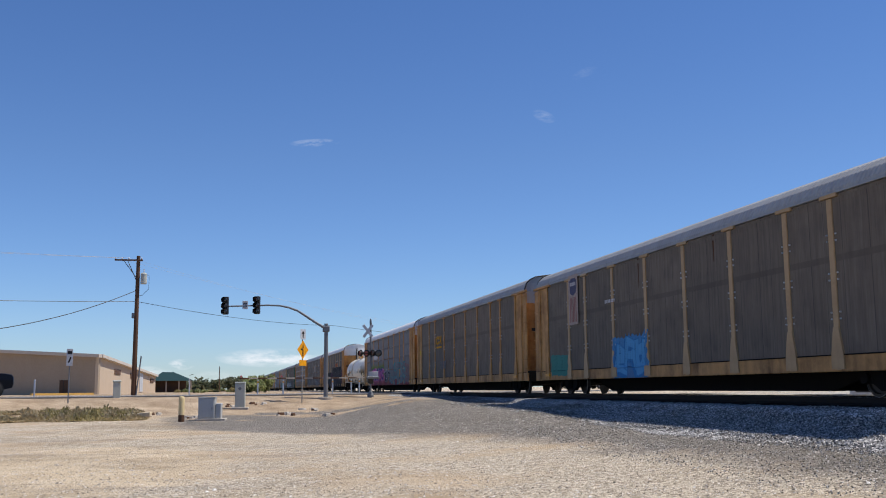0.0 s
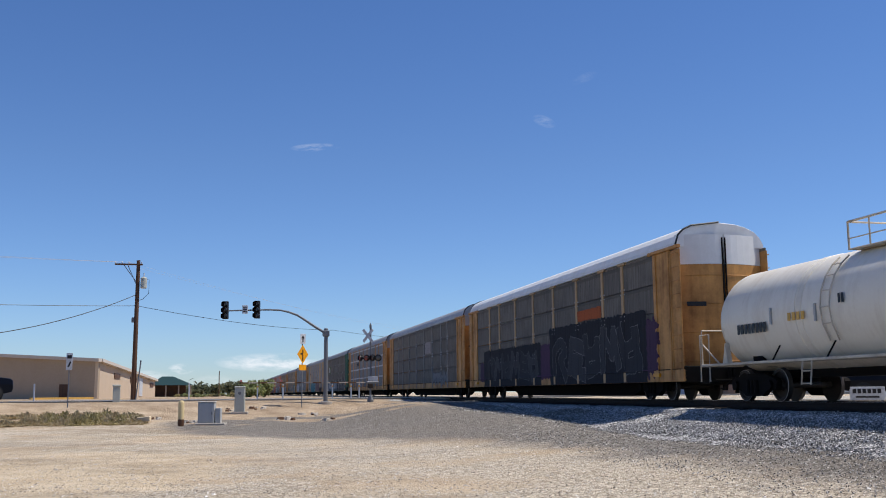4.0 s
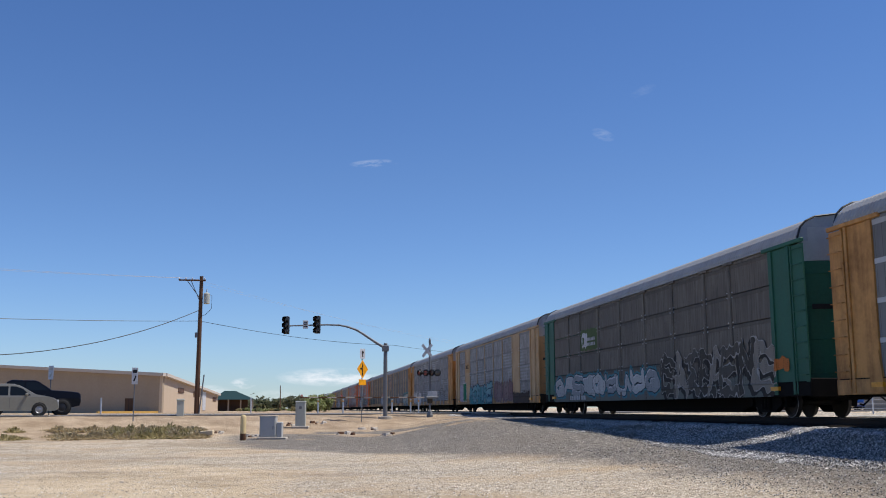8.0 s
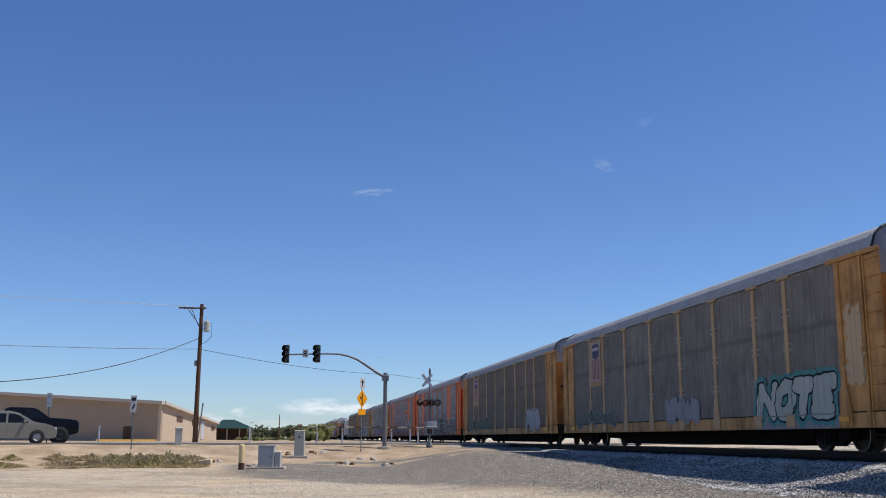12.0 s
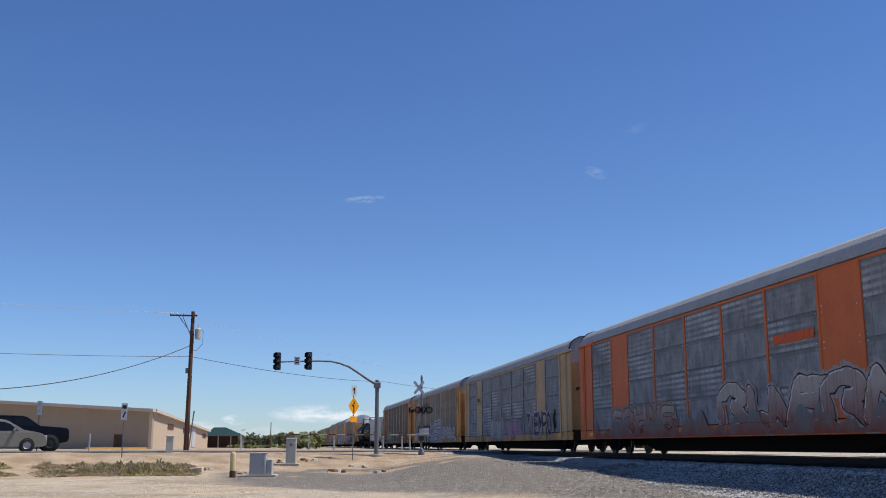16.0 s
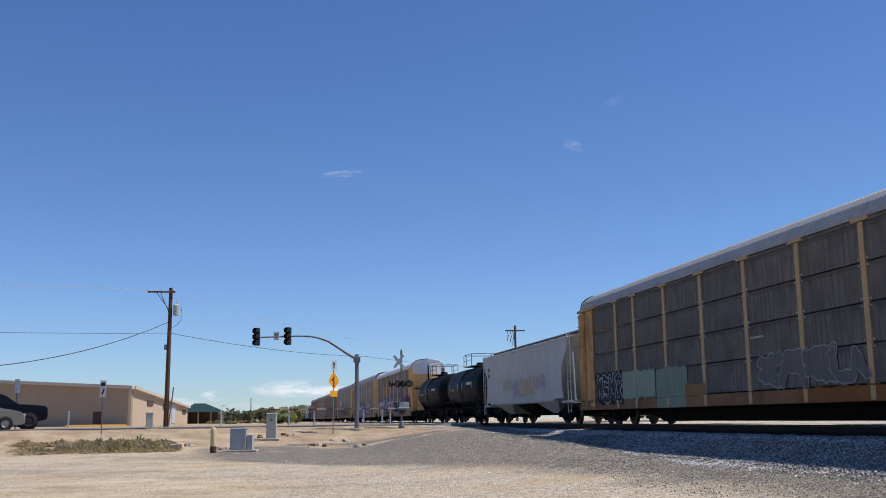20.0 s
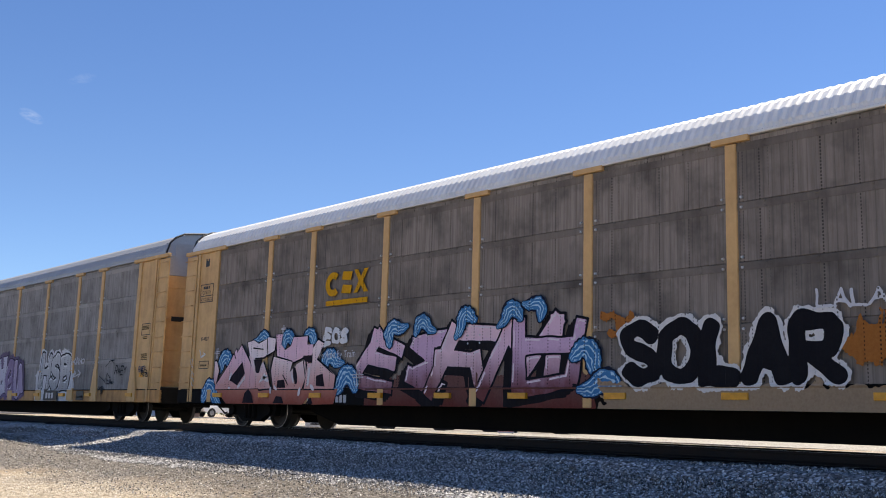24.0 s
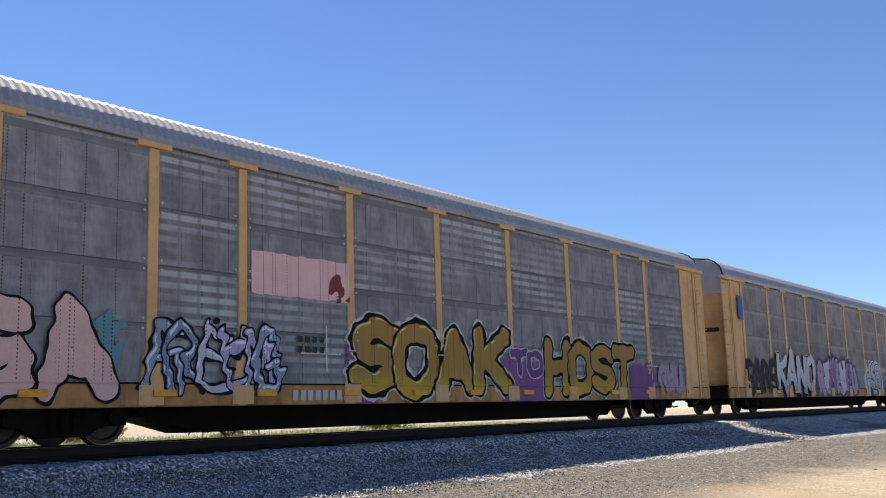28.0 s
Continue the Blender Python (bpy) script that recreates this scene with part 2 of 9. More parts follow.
def ground_dirt():
    s = Shade("desert_dirt")
    p = s.place()
    sep = s.node("SeparateXYZ")
    s.link(p, sep.inputs[0])
    x, y = sep.outputs[0], sep.outputs[1]
    big = s.noise(p, 0.07, 6, 0.62)
    mid = s.noise(p, 0.55, 6, 0.65)
    patch = s.noise(p, 0.23, 5, 0.6)
    peb = s.node("TexVoronoi", Scale=21.0)
    s.link(p, peb.inputs["Vector"])
    grit = s.node("TexVoronoi", Scale=47.0)
    s.link(p, grit.inputs["Vector"])
    fine = s.noise(p, 60.0, 3, 0.7)
    spread = lambda q: s.ramp(q, [(0.15, (0, 0, 0)), (0.5, (0.42, 0.42, 0.42)), (0.95, (1, 1, 1))])
    sep1, sep2 = s.node("SeparateColor"), s.node("SeparateColor")
    s.link(peb.outputs["Color"], sep1.inputs[0])
    s.link(grit.outputs["Color"], sep2.inputs[0])
    st = spread(s.math("ADD", s.math("MULTIPLY", sep1.outputs[0], 0.6), s.math("MULTIPLY", sep2.outputs[0], 0.4)))
    sand = s.mix(s.ramp(mid, [(0.32, (0, 0, 0)), (0.7, (1, 1, 1))]), (0.40, 0.30, 0.195), (0.58, 0.465, 0.33))
    grey = s.mix(st, (0.035, 0.031, 0.027), (0.36, 0.33, 0.29))
    pale = s.mix(st, (0.19, 0.15, 0.105), (0.86, 0.745, 0.58))
    mud = s.mix(st, (0.13, 0.11, 0.09), (0.46, 0.41, 0.35))
    # grey gravel lies beside the track and widens into a drive that runs off before the road
    rim = s.ramp(s.math("DIVIDE", s.math("ADD", y, 90.0), 150.0, True), [(0.0, (0.525, 0.525, 0.525)), (0.48, (0.58, 0.58, 0.58)), (0.72, (0.61, 0.61, 0.61)), (0.81, (0.54, 0.54, 0.54)), (0.86, (0.45, 0.45, 0.45)), (0.90, (0.425, 0.425, 0.425)), (0.935, (0.43, 0.43, 0.43)), (0.965, (0.50, 0.50, 0.50)), (1.0, (0.66, 0, 0))])
    rim = s.math("SUBTRACT", s.math("MULTIPLY", s.math("SUBTRACT", rim, 0.46), 60.0), 0.7)
    edge = s.math("ADD", x, s.math("ADD", s.math("MULTIPLY", s.math("SUBTRACT", mid, 0.5), 3.0), s.math("MULTIPLY", s.math("SUBTRACT", big, 0.5), 3.0)))
    side = s.math("MULTIPLY", s.math("DIVIDE", s.math("ADD", s.math("SUBTRACT", edge, rim), 0.6), 1.6, True), s.math("DIVIDE", s.math("SUBTRACT", 24.0, x), 3.0, True))
    lot = s.math("MULTIPLY", s.ramp(patch, [(0.40, (0, 0, 0)), (0.52, (1, 1, 1))]), s.math("ADD", s.math("MULTIPLY", s.math("DIVIDE", s.math("SUBTRACT", y, 2.0), 8.0, True), 0.55), 0.45))
    c = s.mix(s.math("MULTIPLY", lot, 0.92), sand, pale)
    # a worn patch of bare soft sand
    q = s.math("ADD", s.math("POWER", s.math("DIVIDE", s.math("ADD", x, 3.0), 3.4), 2.0), s.math("POWER", s.math("DIVIDE", s.math("SUBTRACT", y, 22.0), 8.0), 2.0))
    bare = s.math("MULTIPLY", s.math("SUBTRACT", s.math("ADD", 1.0, s.math("MULTIPLY", s.math("SUBTRACT", mid, 0.5), 1.6)), q), 2.5, True)
    c = s.mix(s.math("MULTIPLY", bare, 0.85), c, s.mix(s.ramp(mid, [(0.35, (0, 0, 0)), (0.65, (1, 1, 1))]), (0.50, 0.385, 0.25), (0.64, 0.515, 0.36)))
    # damp grey-brown wheel tracks and scuffs
    ruts = s.node("Mapping")
    s.link(p, ruts.inputs[0])
    ruts.inputs["Scale"].default_value = (0.22, 1.0, 1.0)
    ruts.inputs["Rotation"].default_value = (0, 0, 0.2)
    c = s.mix(s.math("MULTIPLY", s.ramp(s.noise(ruts.outputs[0], 0.35, 6, 0.7), [(0.54, (0, 0, 0)), (0.66, (1, 1, 1))]), 0.55), c, mud)
    # brown litter of dry weeds lies in broad patches over the lot
    litter = s.math("MULTIPLY", s.ramp(s.noise(p, 0.16, 7, 0.72), [(0.47, (0, 0, 0)), (0.60, (1, 1, 1))]), s.math("DIVIDE", s.math("SUBTRACT", 4.0, x), 6.0, True))
    c = s.mix(s.math("MULTIPLY", litter, 0.55), c, s.mix(st, (0.13, 0.10, 0.065), (0.42, 0.33, 0.22)))
    c = s.mix(s.math("MULTIPLY", side, 0.92), c, grey)
    # a sandy berm rises before the road, with bare tan patches below it
    road = s.math("SUBTRACT", s.math("MULTIPLY", s.math("SUBTRACT", y, 57.3), 0.966), s.math("MULTIPLY", s.math("ADD", x, 13.0), 0.259))
    berm = s.math("DIVIDE", s.math("ADD", s.math("ADD", road, 11.0), s.math("MULTIPLY", s.math("SUBTRACT", patch, 0.5), 42.0)), 2.5, True)
    berm = s.math("MULTIPLY", berm, s.math("DIVIDE", s.math("SUBTRACT", 11.0, edge), 1.5, True))
    c = s.mix(s.math("MULTIPLY", berm, 0.88), c, s.mix(s.ramp(mid, [(0.35, (0, 0, 0)), (0.68, (1, 1, 1))]), (0.30, 0.215, 0.135), (0.52, 0.40, 0.275)))
    c = s.mix(0.5, c, s.ramp(fine, [(0.25, (0.15, 0.15, 0.15)), (0.75, (0.95, 0.95, 0.95))]), "OVERLAY")
    h = s.math("ADD", s.math("MULTIPLY", peb.outputs["Distance"], -1.2), s.math("ADD", s.math("MULTIPLY", fine, 0.7), s.math("MULTIPLY", mid, 2.0)))
    return s.done(c, 0.95, 0, h, 0.05, 0.8, 0.1)


def stone_mix(name, stops, scale=9.0, depth=0.05):
    s = Shade(name)
    p = s.place()
    v = s.node("TexVoronoi", Scale=scale)
    s.link(p, v.inputs["Vector"])
    isl = s.node("NewGeometry").outputs["Random Per Island"]
    sepc = s.node("SeparateColor")
    s.link(v.outputs["Color"], sepc.inputs[0])
    f = s.math("FRACT", s.math("ADD", isl, sepc.outputs[0]))
    big = s.noise(p, 0.5, 4)
    c = s.ramp(f, stops)
    c = s.mix(0.4, c, s.ramp(big, [(0.3, (0.3, 0.3, 0.3)), (0.7, (0.75, 0.75, 0.75))]), "SOFT_LIGHT")
    return s.done(c, 0.9, 0, v.outputs["Distance"], depth, 1.0, 0.2)


def asphalt_road():
    s = Shade("old_asphalt")
    p = s.place()
    big, fine = s.noise(p, 0.4, 5), s.noise(p, 30, 3)
    c = s.ramp(big, [(0.3, (0.10, 0.095, 0.09)), (0.7, (0.17, 0.16, 0.15))])
    c = s.mix(0.4, c, s.ramp(fine, [(0.3, (0.3, 0.3, 0.3)), (0.7, (0.8, 0.8, 0.8))]), "SOFT_LIGHT")
    return s.done(c, 0.85, 0, fine, 0.004, 0.5)


def leafy(name, a, b, c3):
    s = Shade(name)
    isl = s.node("NewGeometry").outputs["Random Per Island"]
    n = s.noise(s.where(), 0.7, 3)
    c = s.ramp(s.math("FRACT", s.math("ADD", isl, s.math("MULTIPLY", n, 0.6))), [(0.0, a), (0.5, b), (1.0, c3)])
    s.done(c, 0.75, 0, None, spec=0.2)
    # light shines through thin leaves
    thin, mixed, out = s.node("BsdfTranslucent"), s.node("MixShader"), s.t.nodes["Material Output"]
    s.link(c, thin.inputs["Color"])
    mixed.inputs[0].default_value = 0.45
    s.link(s.b.outputs[0], mixed.inputs[1])
    s.link(thin.outputs[0], mixed.inputs[2])
    s.link(mixed.outputs[0], out.inputs["Surface"])
    return s.m


def glassy(name, col, rough=0.05):
    return Shade(name).done(col, rough, 0.0, spec=0.8)


def glowing(name, col, power):
    s = Shade(name)
    s.b.inputs["Emission Color"].default_value = (*col, 1)
    s.b.inputs["Emission Strength"].default_value = power
    return s.done(col, 0.3)


TAN = worn("tan_yellow_paint", (0.68, 0.425, 0.185), (0.27, 0.145, 0.065), 0.62)
TAN_OLD = worn("stained_orange_tan_paint", (0.56, 0.285, 0.088), (0.135, 0.06, 0.026), 0.95)
TAN_SOILED = worn("soiled_tan_paint", (0.52, 0.275, 0.095), (0.095, 0.052, 0.03), 1.0)
TAN_FADED = worn("faded_tan_paint", (0.48, 0.32, 0.165), (0.22, 0.14, 0.08), 0.6)
TAN_BROWN = worn("brown_rusted_paint", (0.22, 0.10, 0.04), (0.09, 0.05, 0.03), 0.7)
GREEN = worn("dark_green_paint", (0.025, 0.115, 0.075), (0.06, 0.07, 0.05), 0.3)
ORANGE = worn("orange_red_paint", (0.60, 0.14, 0.038), (0.26, 0.085, 0.04), 0.35)
BARE = worn("galvanised_roof", (0.40, 0.41, 0.42), (0.22, 0.215, 0.21), 0.4, 0.45, 0.25)
BARE_DARK = worn("weathered_grey_roof", (0.34, 0.345, 0.35), (0.19, 0.182, 0.175), 0.45, 0.55, 0.2)
ROOF_WHITE = worn("white_roof_paint", (0.72, 0.73, 0.73), (0.40, 0.38, 0.35), 0.35, 0.5)
BLACK = worn("black_underframe", (0.006, 0.0055, 0.0055), (0.022, 0.017, 0.013), 0.5, 0.85)
BLACK.node_tree.nodes["Principled BSDF"].inputs["Specular IOR Level"].default_value = 0.12
STEEL = worn("dark_wheel_steel", (0.05, 0.045, 0.042), (0.09, 0.06, 0.04), 0.5, 0.5, 0.6)
TREAD = plain("polished_tread_steel", (0.42, 0.40, 0.38), 0.4, 0.4)
RAILTOP = worn("rail_steel", (0.022, 0.017, 0.015), (0.045, 0.028, 0.02), 0.6, 0.75, 0.1)
P_DARK = panel_paint("dark_side_sheet", (0.139, 0.124, 0.104), (0.230, 0.208, 0.177))
P_GREY = panel_paint("grey_side_sheet", (0.262, 0.246, 0.230), (0.385, 0.367, 0.346), 0, 0.6, 1.6, 0.4)
P_NEAR = panel_paint("worn_brown_grey_sheet", (0.215, 0.180, 0.152), (0.325, 0.280, 0.240), 0, 0.85, 0.85, 0.6)
P_STRAP = panel_paint("strapped_side_sheet", (0.204, 0.209, 0.215), (0.264, 0.270, 0.275), 0, 0.15, 3.8)
P_SMOOTH = panel_paint("dark_brown_side_sheet", (0.174, 0.137, 0.101), (0.246, 0.199, 0.154), 0, 0.4)
P_SOOT = panel_paint("sooty_side_sheet", (0.112, 0.099, 0.086), (0.195, 0.174, 0.150), 0, 0.6)
P_CLEAN = panel_paint("blue_grey_side_sheet", (0.207, 0.208, 0.215), (0.269, 0.270, 0.276), 0, 0.2)
P_BAND = panel_paint("painted_daylight_side_sheet", (0.195, 0.202, 0.210), (0.315, 0.322, 0.330), 0.95, 0.3)
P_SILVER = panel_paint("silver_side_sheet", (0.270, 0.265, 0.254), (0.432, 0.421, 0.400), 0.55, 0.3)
P_BROWN = panel_paint("brown_grey_side_sheet", (0.204, 0.180, 0.151), (0.300, 0.271, 0.234), 0, 0.5)
REFLECT = plain("amber_reflector", (0.75, 0.34, 0.02), 0.35)
WHITE = plain("white_paint", (0.72, 0.72, 0.70), 0.5)
INK = plain("black_paint", (0.012, 0.012, 0.014), 0.5)
TANK_WHITE = tank_paint()
TANK_SOILED = worn("soiled_cream_paint", (0.62, 0.55, 0.44), (0.22, 0.14, 0.08), 0.7, 0.6)
TANK_BLACK = worn("black_tank_paint", (0.004, 0.004, 0.0045), (0.012, 0.011, 0.010), 0.35, 0.55)
TANK_BLACK.node_tree.nodes["Principled BSDF"].inputs["Specular IOR Level"].default_value = 0.15
HOPPER = worn("grey_hopper_paint", (0.44, 0.435, 0.43), (0.28, 0.23, 0.18), 0.4, 0.5)
DIRT = ground_dirt()
BALLAST = stone_mix("track_ballast", [(0.0, (0.055, 0.052, 0.05)), (0.36, (0.175, 0.168, 0.16)), (0.72, (0.36, 0.347, 0.33)), (1.0, (0.80, 0.78, 0.75))], 26.0, 0.02)
PEBBLE = stone_mix("loose_gravel", [(0.0, (0.09, 0.075, 0.06)), (0.35, (0.24, 0.20, 0.16)), (0.7, (0.62, 0.56, 0.48)), (1.0, (0.90, 0.86, 0.80))], 20.0, 0.01)
LOT = stone_mix("pale_lot_gravel", [(0.0, (0.22, 0.20, 0.16)), (0.5, (0.36, 0.33, 0.27)), (1.0, (0.50, 0.46, 0.39))], 9.0, 0.01)
CLOD = stone_mix("brown_earth", [(0.0, (0.16, 0.105, 0.06)), (0.6, (0.30, 0.20, 0.12)), (1.0, (0.42, 0.31, 0.20))], 12.0, 0.01)
ROAD = asphalt_road()
# on the hall, tan paints the unlit front and cream the sunlit side
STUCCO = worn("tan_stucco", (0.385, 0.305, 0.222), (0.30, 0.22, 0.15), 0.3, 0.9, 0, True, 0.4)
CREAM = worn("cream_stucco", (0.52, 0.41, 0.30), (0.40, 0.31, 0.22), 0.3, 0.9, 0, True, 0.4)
FASCIA = worn("pale_fascia", (0.55, 0.49, 0.42), (0.40, 0.34, 0.28), 0.3, 0.8)
TEAL_ROOF = plain("dark_teal_metal_roof", (0.012, 0.042, 0.038), 0.5, 0.1)
BROWN_DOOR = worn("brown_wood_door", (0.11, 0.055, 0.03), (0.05, 0.03, 0.02), 0.4)
WOOD = worn("weathered_pole_wood", (0.115, 0.062, 0.038), (0.05, 0.03, 0.02), 0.6, 0.85)
TIE = worn("dark_tie_wood", (0.02, 0.016, 0.013), (0.04, 0.034, 0.028), 0.5, 0.9)
GALV = worn("galvanised_pole", (0.17, 0.18, 0.195), (0.12, 0.12, 0.125), 0.3, 0.5, 0.2)
BOX_GREY = worn("grey_green_cabinet_paint", (0.42, 0.44, 0.40), (0.24, 0.22, 0.18), 0.3, 0.5)
BOX_BLUE = worn("light_grey_cabinet_paint", (0.42, 0.43, 0.43), (0.25, 0.23, 0.20), 0.3, 0.5)
BEIGE = worn("faded_yellow_plastic", (0.66, 0.52, 0.28), (0.35, 0.26, 0.15), 0.35, 0.6)
GALV_BRIGHT = plain("bright_bolt_metal", (0.55, 0.55, 0.55), 0.4, 0.2)
TIMBER = worn("pale_weathered_timber", (0.60, 0.49, 0.34), (0.36, 0.28, 0.18), 0.4, 0.85)
CONCRETE = worn("concrete", (0.42, 0.38, 0.33), (0.28, 0.24, 0.19), 0.4, 0.9)
YELLOW = plain("sign_yellow", (0.85, 0.36, 0.01), 0.45)
SIGN_WHITE = plain("sign_white", (0.54, 0.56, 0.59), 0.5)
KERB = plain("yellow_kerb_paint", (0.72, 0.42, 0.10), 0.7)
RED_LENS = glowing("red_signal_lens", (0.30, 0.09, 0.085), 0.18)
DARK_LENS = glassy("dark_signal_lens", (0.05, 0.015, 0.012), 0.15)
RED = plain("red_paint", (0.50, 0.03, 0.03), 0.5)
CAR_BLACK = Shade("black_car_paint").done((0.004, 0.004, 0.006), 0.28, 0.0, spec=0.22)
CAR_SILVER = plain("champagne_car_paint", (0.235, 0.222, 0.185), 0.33, 0.35, 0.04)
CAR_BLUE = glassy("blue_car_paint", (0.02, 0.06, 0.22), 0.15)
CAR_WHITE = glassy("white_car_paint", (0.7, 0.7, 0.7), 0.2)
GLASS_DARK = Shade("tinted_car_glass").done((0.008, 0.010, 0.011), 0.06, 0.0, spec=0.3)
RUBBER = plain("black_rubber", (0.018, 0.018, 0.018), 0.85)
ALLOY = plain("alloy_wheel_metal", (0.30, 0.30, 0.31), 0.45, 0.8)
DARK_WHEEL = plain("black_wheel_paint", (0.03, 0.03, 0.032), 0.4, 0.3)
RUST_BLDG = plain("terracotta_stucco", (0.40, 0.235, 0.15), 0.9)
BARK = worn("desert_bark", (0.10, 0.075, 0.05), (0.05, 0.04, 0.03), 0.5, 0.9)
LEAF_PALE = leafy("pale_green_leaves", (0.16, 0.20, 0.075), (0.27, 0.30, 0.125), (0.40, 0.40, 0.21))
LEAF_FAR = leafy("far_brush_leaves", (0.07, 0.085, 0.045), (0.12, 0.13, 0.07), (0.19, 0.185, 0.11))
WEED = leafy("dry_weeds", (0.22, 0.185, 0.08), (0.35, 0.295, 0.135), (0.48, 0.40, 0.22))
STRAW = leafy("straw_weeds", (0.30, 0.24, 0.13), (0.42, 0.33, 0.19), (0.50, 0.42, 0.27))

# ------------------------------------------------------------------ mesh tools


class Solid:
    """Collects boxes, tubes and plates into one mesh."""

    def __init__(self):
        self.v, self.f = [], []

    def add(self, vs, fs):
        n = len(self.v)
        self.v += [tuple(p) for p in vs]
        self.f += [tuple(n + i for i in q) for q in fs]
        return self

    def box(self, x0, x1, y0, y1, z0, z1, m=None):
        vs = [Vector((x, y, z)) for x in (x0, x1) for y in (y0, y1) for z in (z0, z1)]
        if m is not None:
            vs = [m @ p for p in vs]
        return self.add(vs, [(0, 1, 3, 2), (4, 6, 7, 5), (0, 4, 5, 1), (2, 3, 7, 6), (0, 2, 6, 4), (1, 5, 7, 3)])

    def slab(self, x0, x1, y0, y1, z0, z1, c=0.02, m=None):
        """A box with chamfered edges."""
        vs, c = [], min(c, abs(x1 - x0) * 0.45, abs(y1 - y0) * 0.45, abs(z1 - z0) * 0.45)
        for sx in (0, 1):
            for sy in (0, 1):
                for sz in (0, 1):
                    X, Y, Z = (x0, x1)[sx], (y0, y1)[sy], (z0, z1)[sz]
                    ix, iy, iz = X + (c, -c)[sx], Y + (c, -c)[sy], Z + (c, -c)[sz]
                    vs += [(X, iy, iz), (ix, Y, iz), (ix, iy, Z)]
        vs = [Vector(p) if m is None else m @ Vector(p) for p in vs]
        k = lambda x, y, z, a: (x * 4 + y * 2 + z) * 3 + a
        fs = []
        for s in (0, 1):
            fs.append(tuple(k(s, y, z, 0) for y, z in ((0, 0), (0, 1), (1, 1), (1, 0))[::1 if s == 0 else -1]))
            fs.append(tuple(k(x, s, z, 1) for x, z in ((0, 0), (1, 0), (1, 1), (0, 1))[::1 if s == 0 else -1]))
            fs.append(tuple(k(x, y, s, 2) for x, y in ((0, 0), (0, 1), (1, 1), (1, 0))[::1 if s == 0 else -1]))
        for p in (0, 1):
            for q in (0, 1):
                f = 1 if p == q else -1
                fs.append((k(p, q, 0, 0), k(p, q, 1, 0), k(p, q, 1, 1), k(p, q, 0, 1))[::-f])
                fs.append((k(p, 0, q, 0), k(p, 1, q, 0), k(p, 1, q, 2), k(p, 0, q, 2))[::f])
                fs.append((k(0, p, q, 1), k(1, p, q, 1), k(1, p, q, 2), k(0, p, q, 2))[::-f])
        for x in (0, 1):
            for y in (0, 1):
                for z in (0, 1):
                    fs.append((k(x, y, z, 0), k(x, y, z, 1), k(x, y, z, 2))[::1 if (x + y + z) % 2 else -1])
        return self.add(vs, fs)

    def tube(self, a, b, r, r2=None, n=10, caps=True):
        a, b = Vector(a), Vector(b)
        q = (b - a).to_track_quat("Z", "Y").to_matrix()
        r2 = r if r2 is None else r2
        vs = []
        for p, rr in ((a, r), (b, r2)):
            vs += [p + q @ Vector((rr * math.cos(i * math.tau / n), rr * math.sin(i * math.tau / n), 0)) for i in range(n)]
        fs = [(i, (i + 1) % n, n + (i + 1) % n, n + i) for i in range(n)]
        if caps:
            fs += [tuple(range(n))[::-1], tuple(range(n, 2 * n))]
        return self.add(vs, fs)

    def path(self, pts, r, n=6):
        """A bent round bar in one piece."""
        pts = [Vector(p) for p in pts]
        vs, fs = [], []
        for i, p in enumerate(pts):
            t = (pts[min(i + 1, len(pts) - 1)] - pts[max(i - 1, 0)]).normalized()
            q = t.to_track_quat("Z", "Y").to_matrix()
            vs += [p + q @ Vector((r * math.cos(k * math.tau / n), r * math.sin(k * math.tau / n), 0)) for k in range(n)]
        for i in range(len(pts) - 1):
            fs += [(i * n + k, i * n + (k + 1) % n, (i + 1) * n + (k + 1) % n, (i + 1) * n + k) for k in range(n)]
        fs += [tuple(range(n))[::-1], tuple(range((len(pts) - 1) * n, len(pts) * n))]
        return self.add(vs, fs)

    def lathe(self, axis, ring, n=24, at=(0, 0, 0), caps=True):
        """ring: (along, radius) pairs turned about the x, y or z axis."""
        vs, fs = [], []
        for s, r in ring:
            for i in range(n):
                c, d = r * math.cos(i * math.tau / n), r * math.sin(i * math.tau / n)
                p = {"x": (s, c, d), "y": (d, s, c), "z": (c, d, s)}[axis]
                vs.append((p[0] + at[0], p[1] + at[1], p[2] + at[2]))
        for j in range(len(ring) - 1):
            for i in range(n):
                k = (i + 1) % n
                fs.append((j * n + i, j * n + k, (j + 1) * n + k, (j + 1) * n + i))
        if caps and ring[0][1] > 1e-4:
            fs.append(tuple(range(n))[::-1])
        if caps and ring[-1][1] > 1e-4:
            fs.append(tuple(range((len(ring) - 1) * n, len(ring) * n)))
        return self.add(vs, fs)

    def prism(self, poly, lo, hi, axis="x"):
        """A plane outline given thickness along an axis. poly: (y, z), (x, z) or (x, y) pairs."""
        n, vs = len(poly), []
        for s in (lo, hi):
            for u, w in poly:
                vs.append({"x": (s, u, w), "y": (u, s, w), "z": (u, w, s)}[axis])
        fs = [(i, (i + 1) % n, n + (i + 1) % n, n + i) for i in range(n)]
        fs += [tuple(range(n))[::-1], tuple(range(n, 2 * n))]
        return self.add(vs, fs)

    def mesh(self, name, material, smooth=False):
        me = bpy.data.meshes.new(name)
        me.from_pydata(self.v, [], self.f)
        bm = bmesh.new()
        bm.from_mesh(me)
        bmesh.ops.recalc_face_normals(bm, faces=bm.faces)
        bm.to_mesh(me)
        bm.free()
        me.materials.append(material)
        if smooth:
            for p in me.polygons:
                p.use_smooth = True
            me.set_sharp_from_angle(angle=radians(40))
        return me


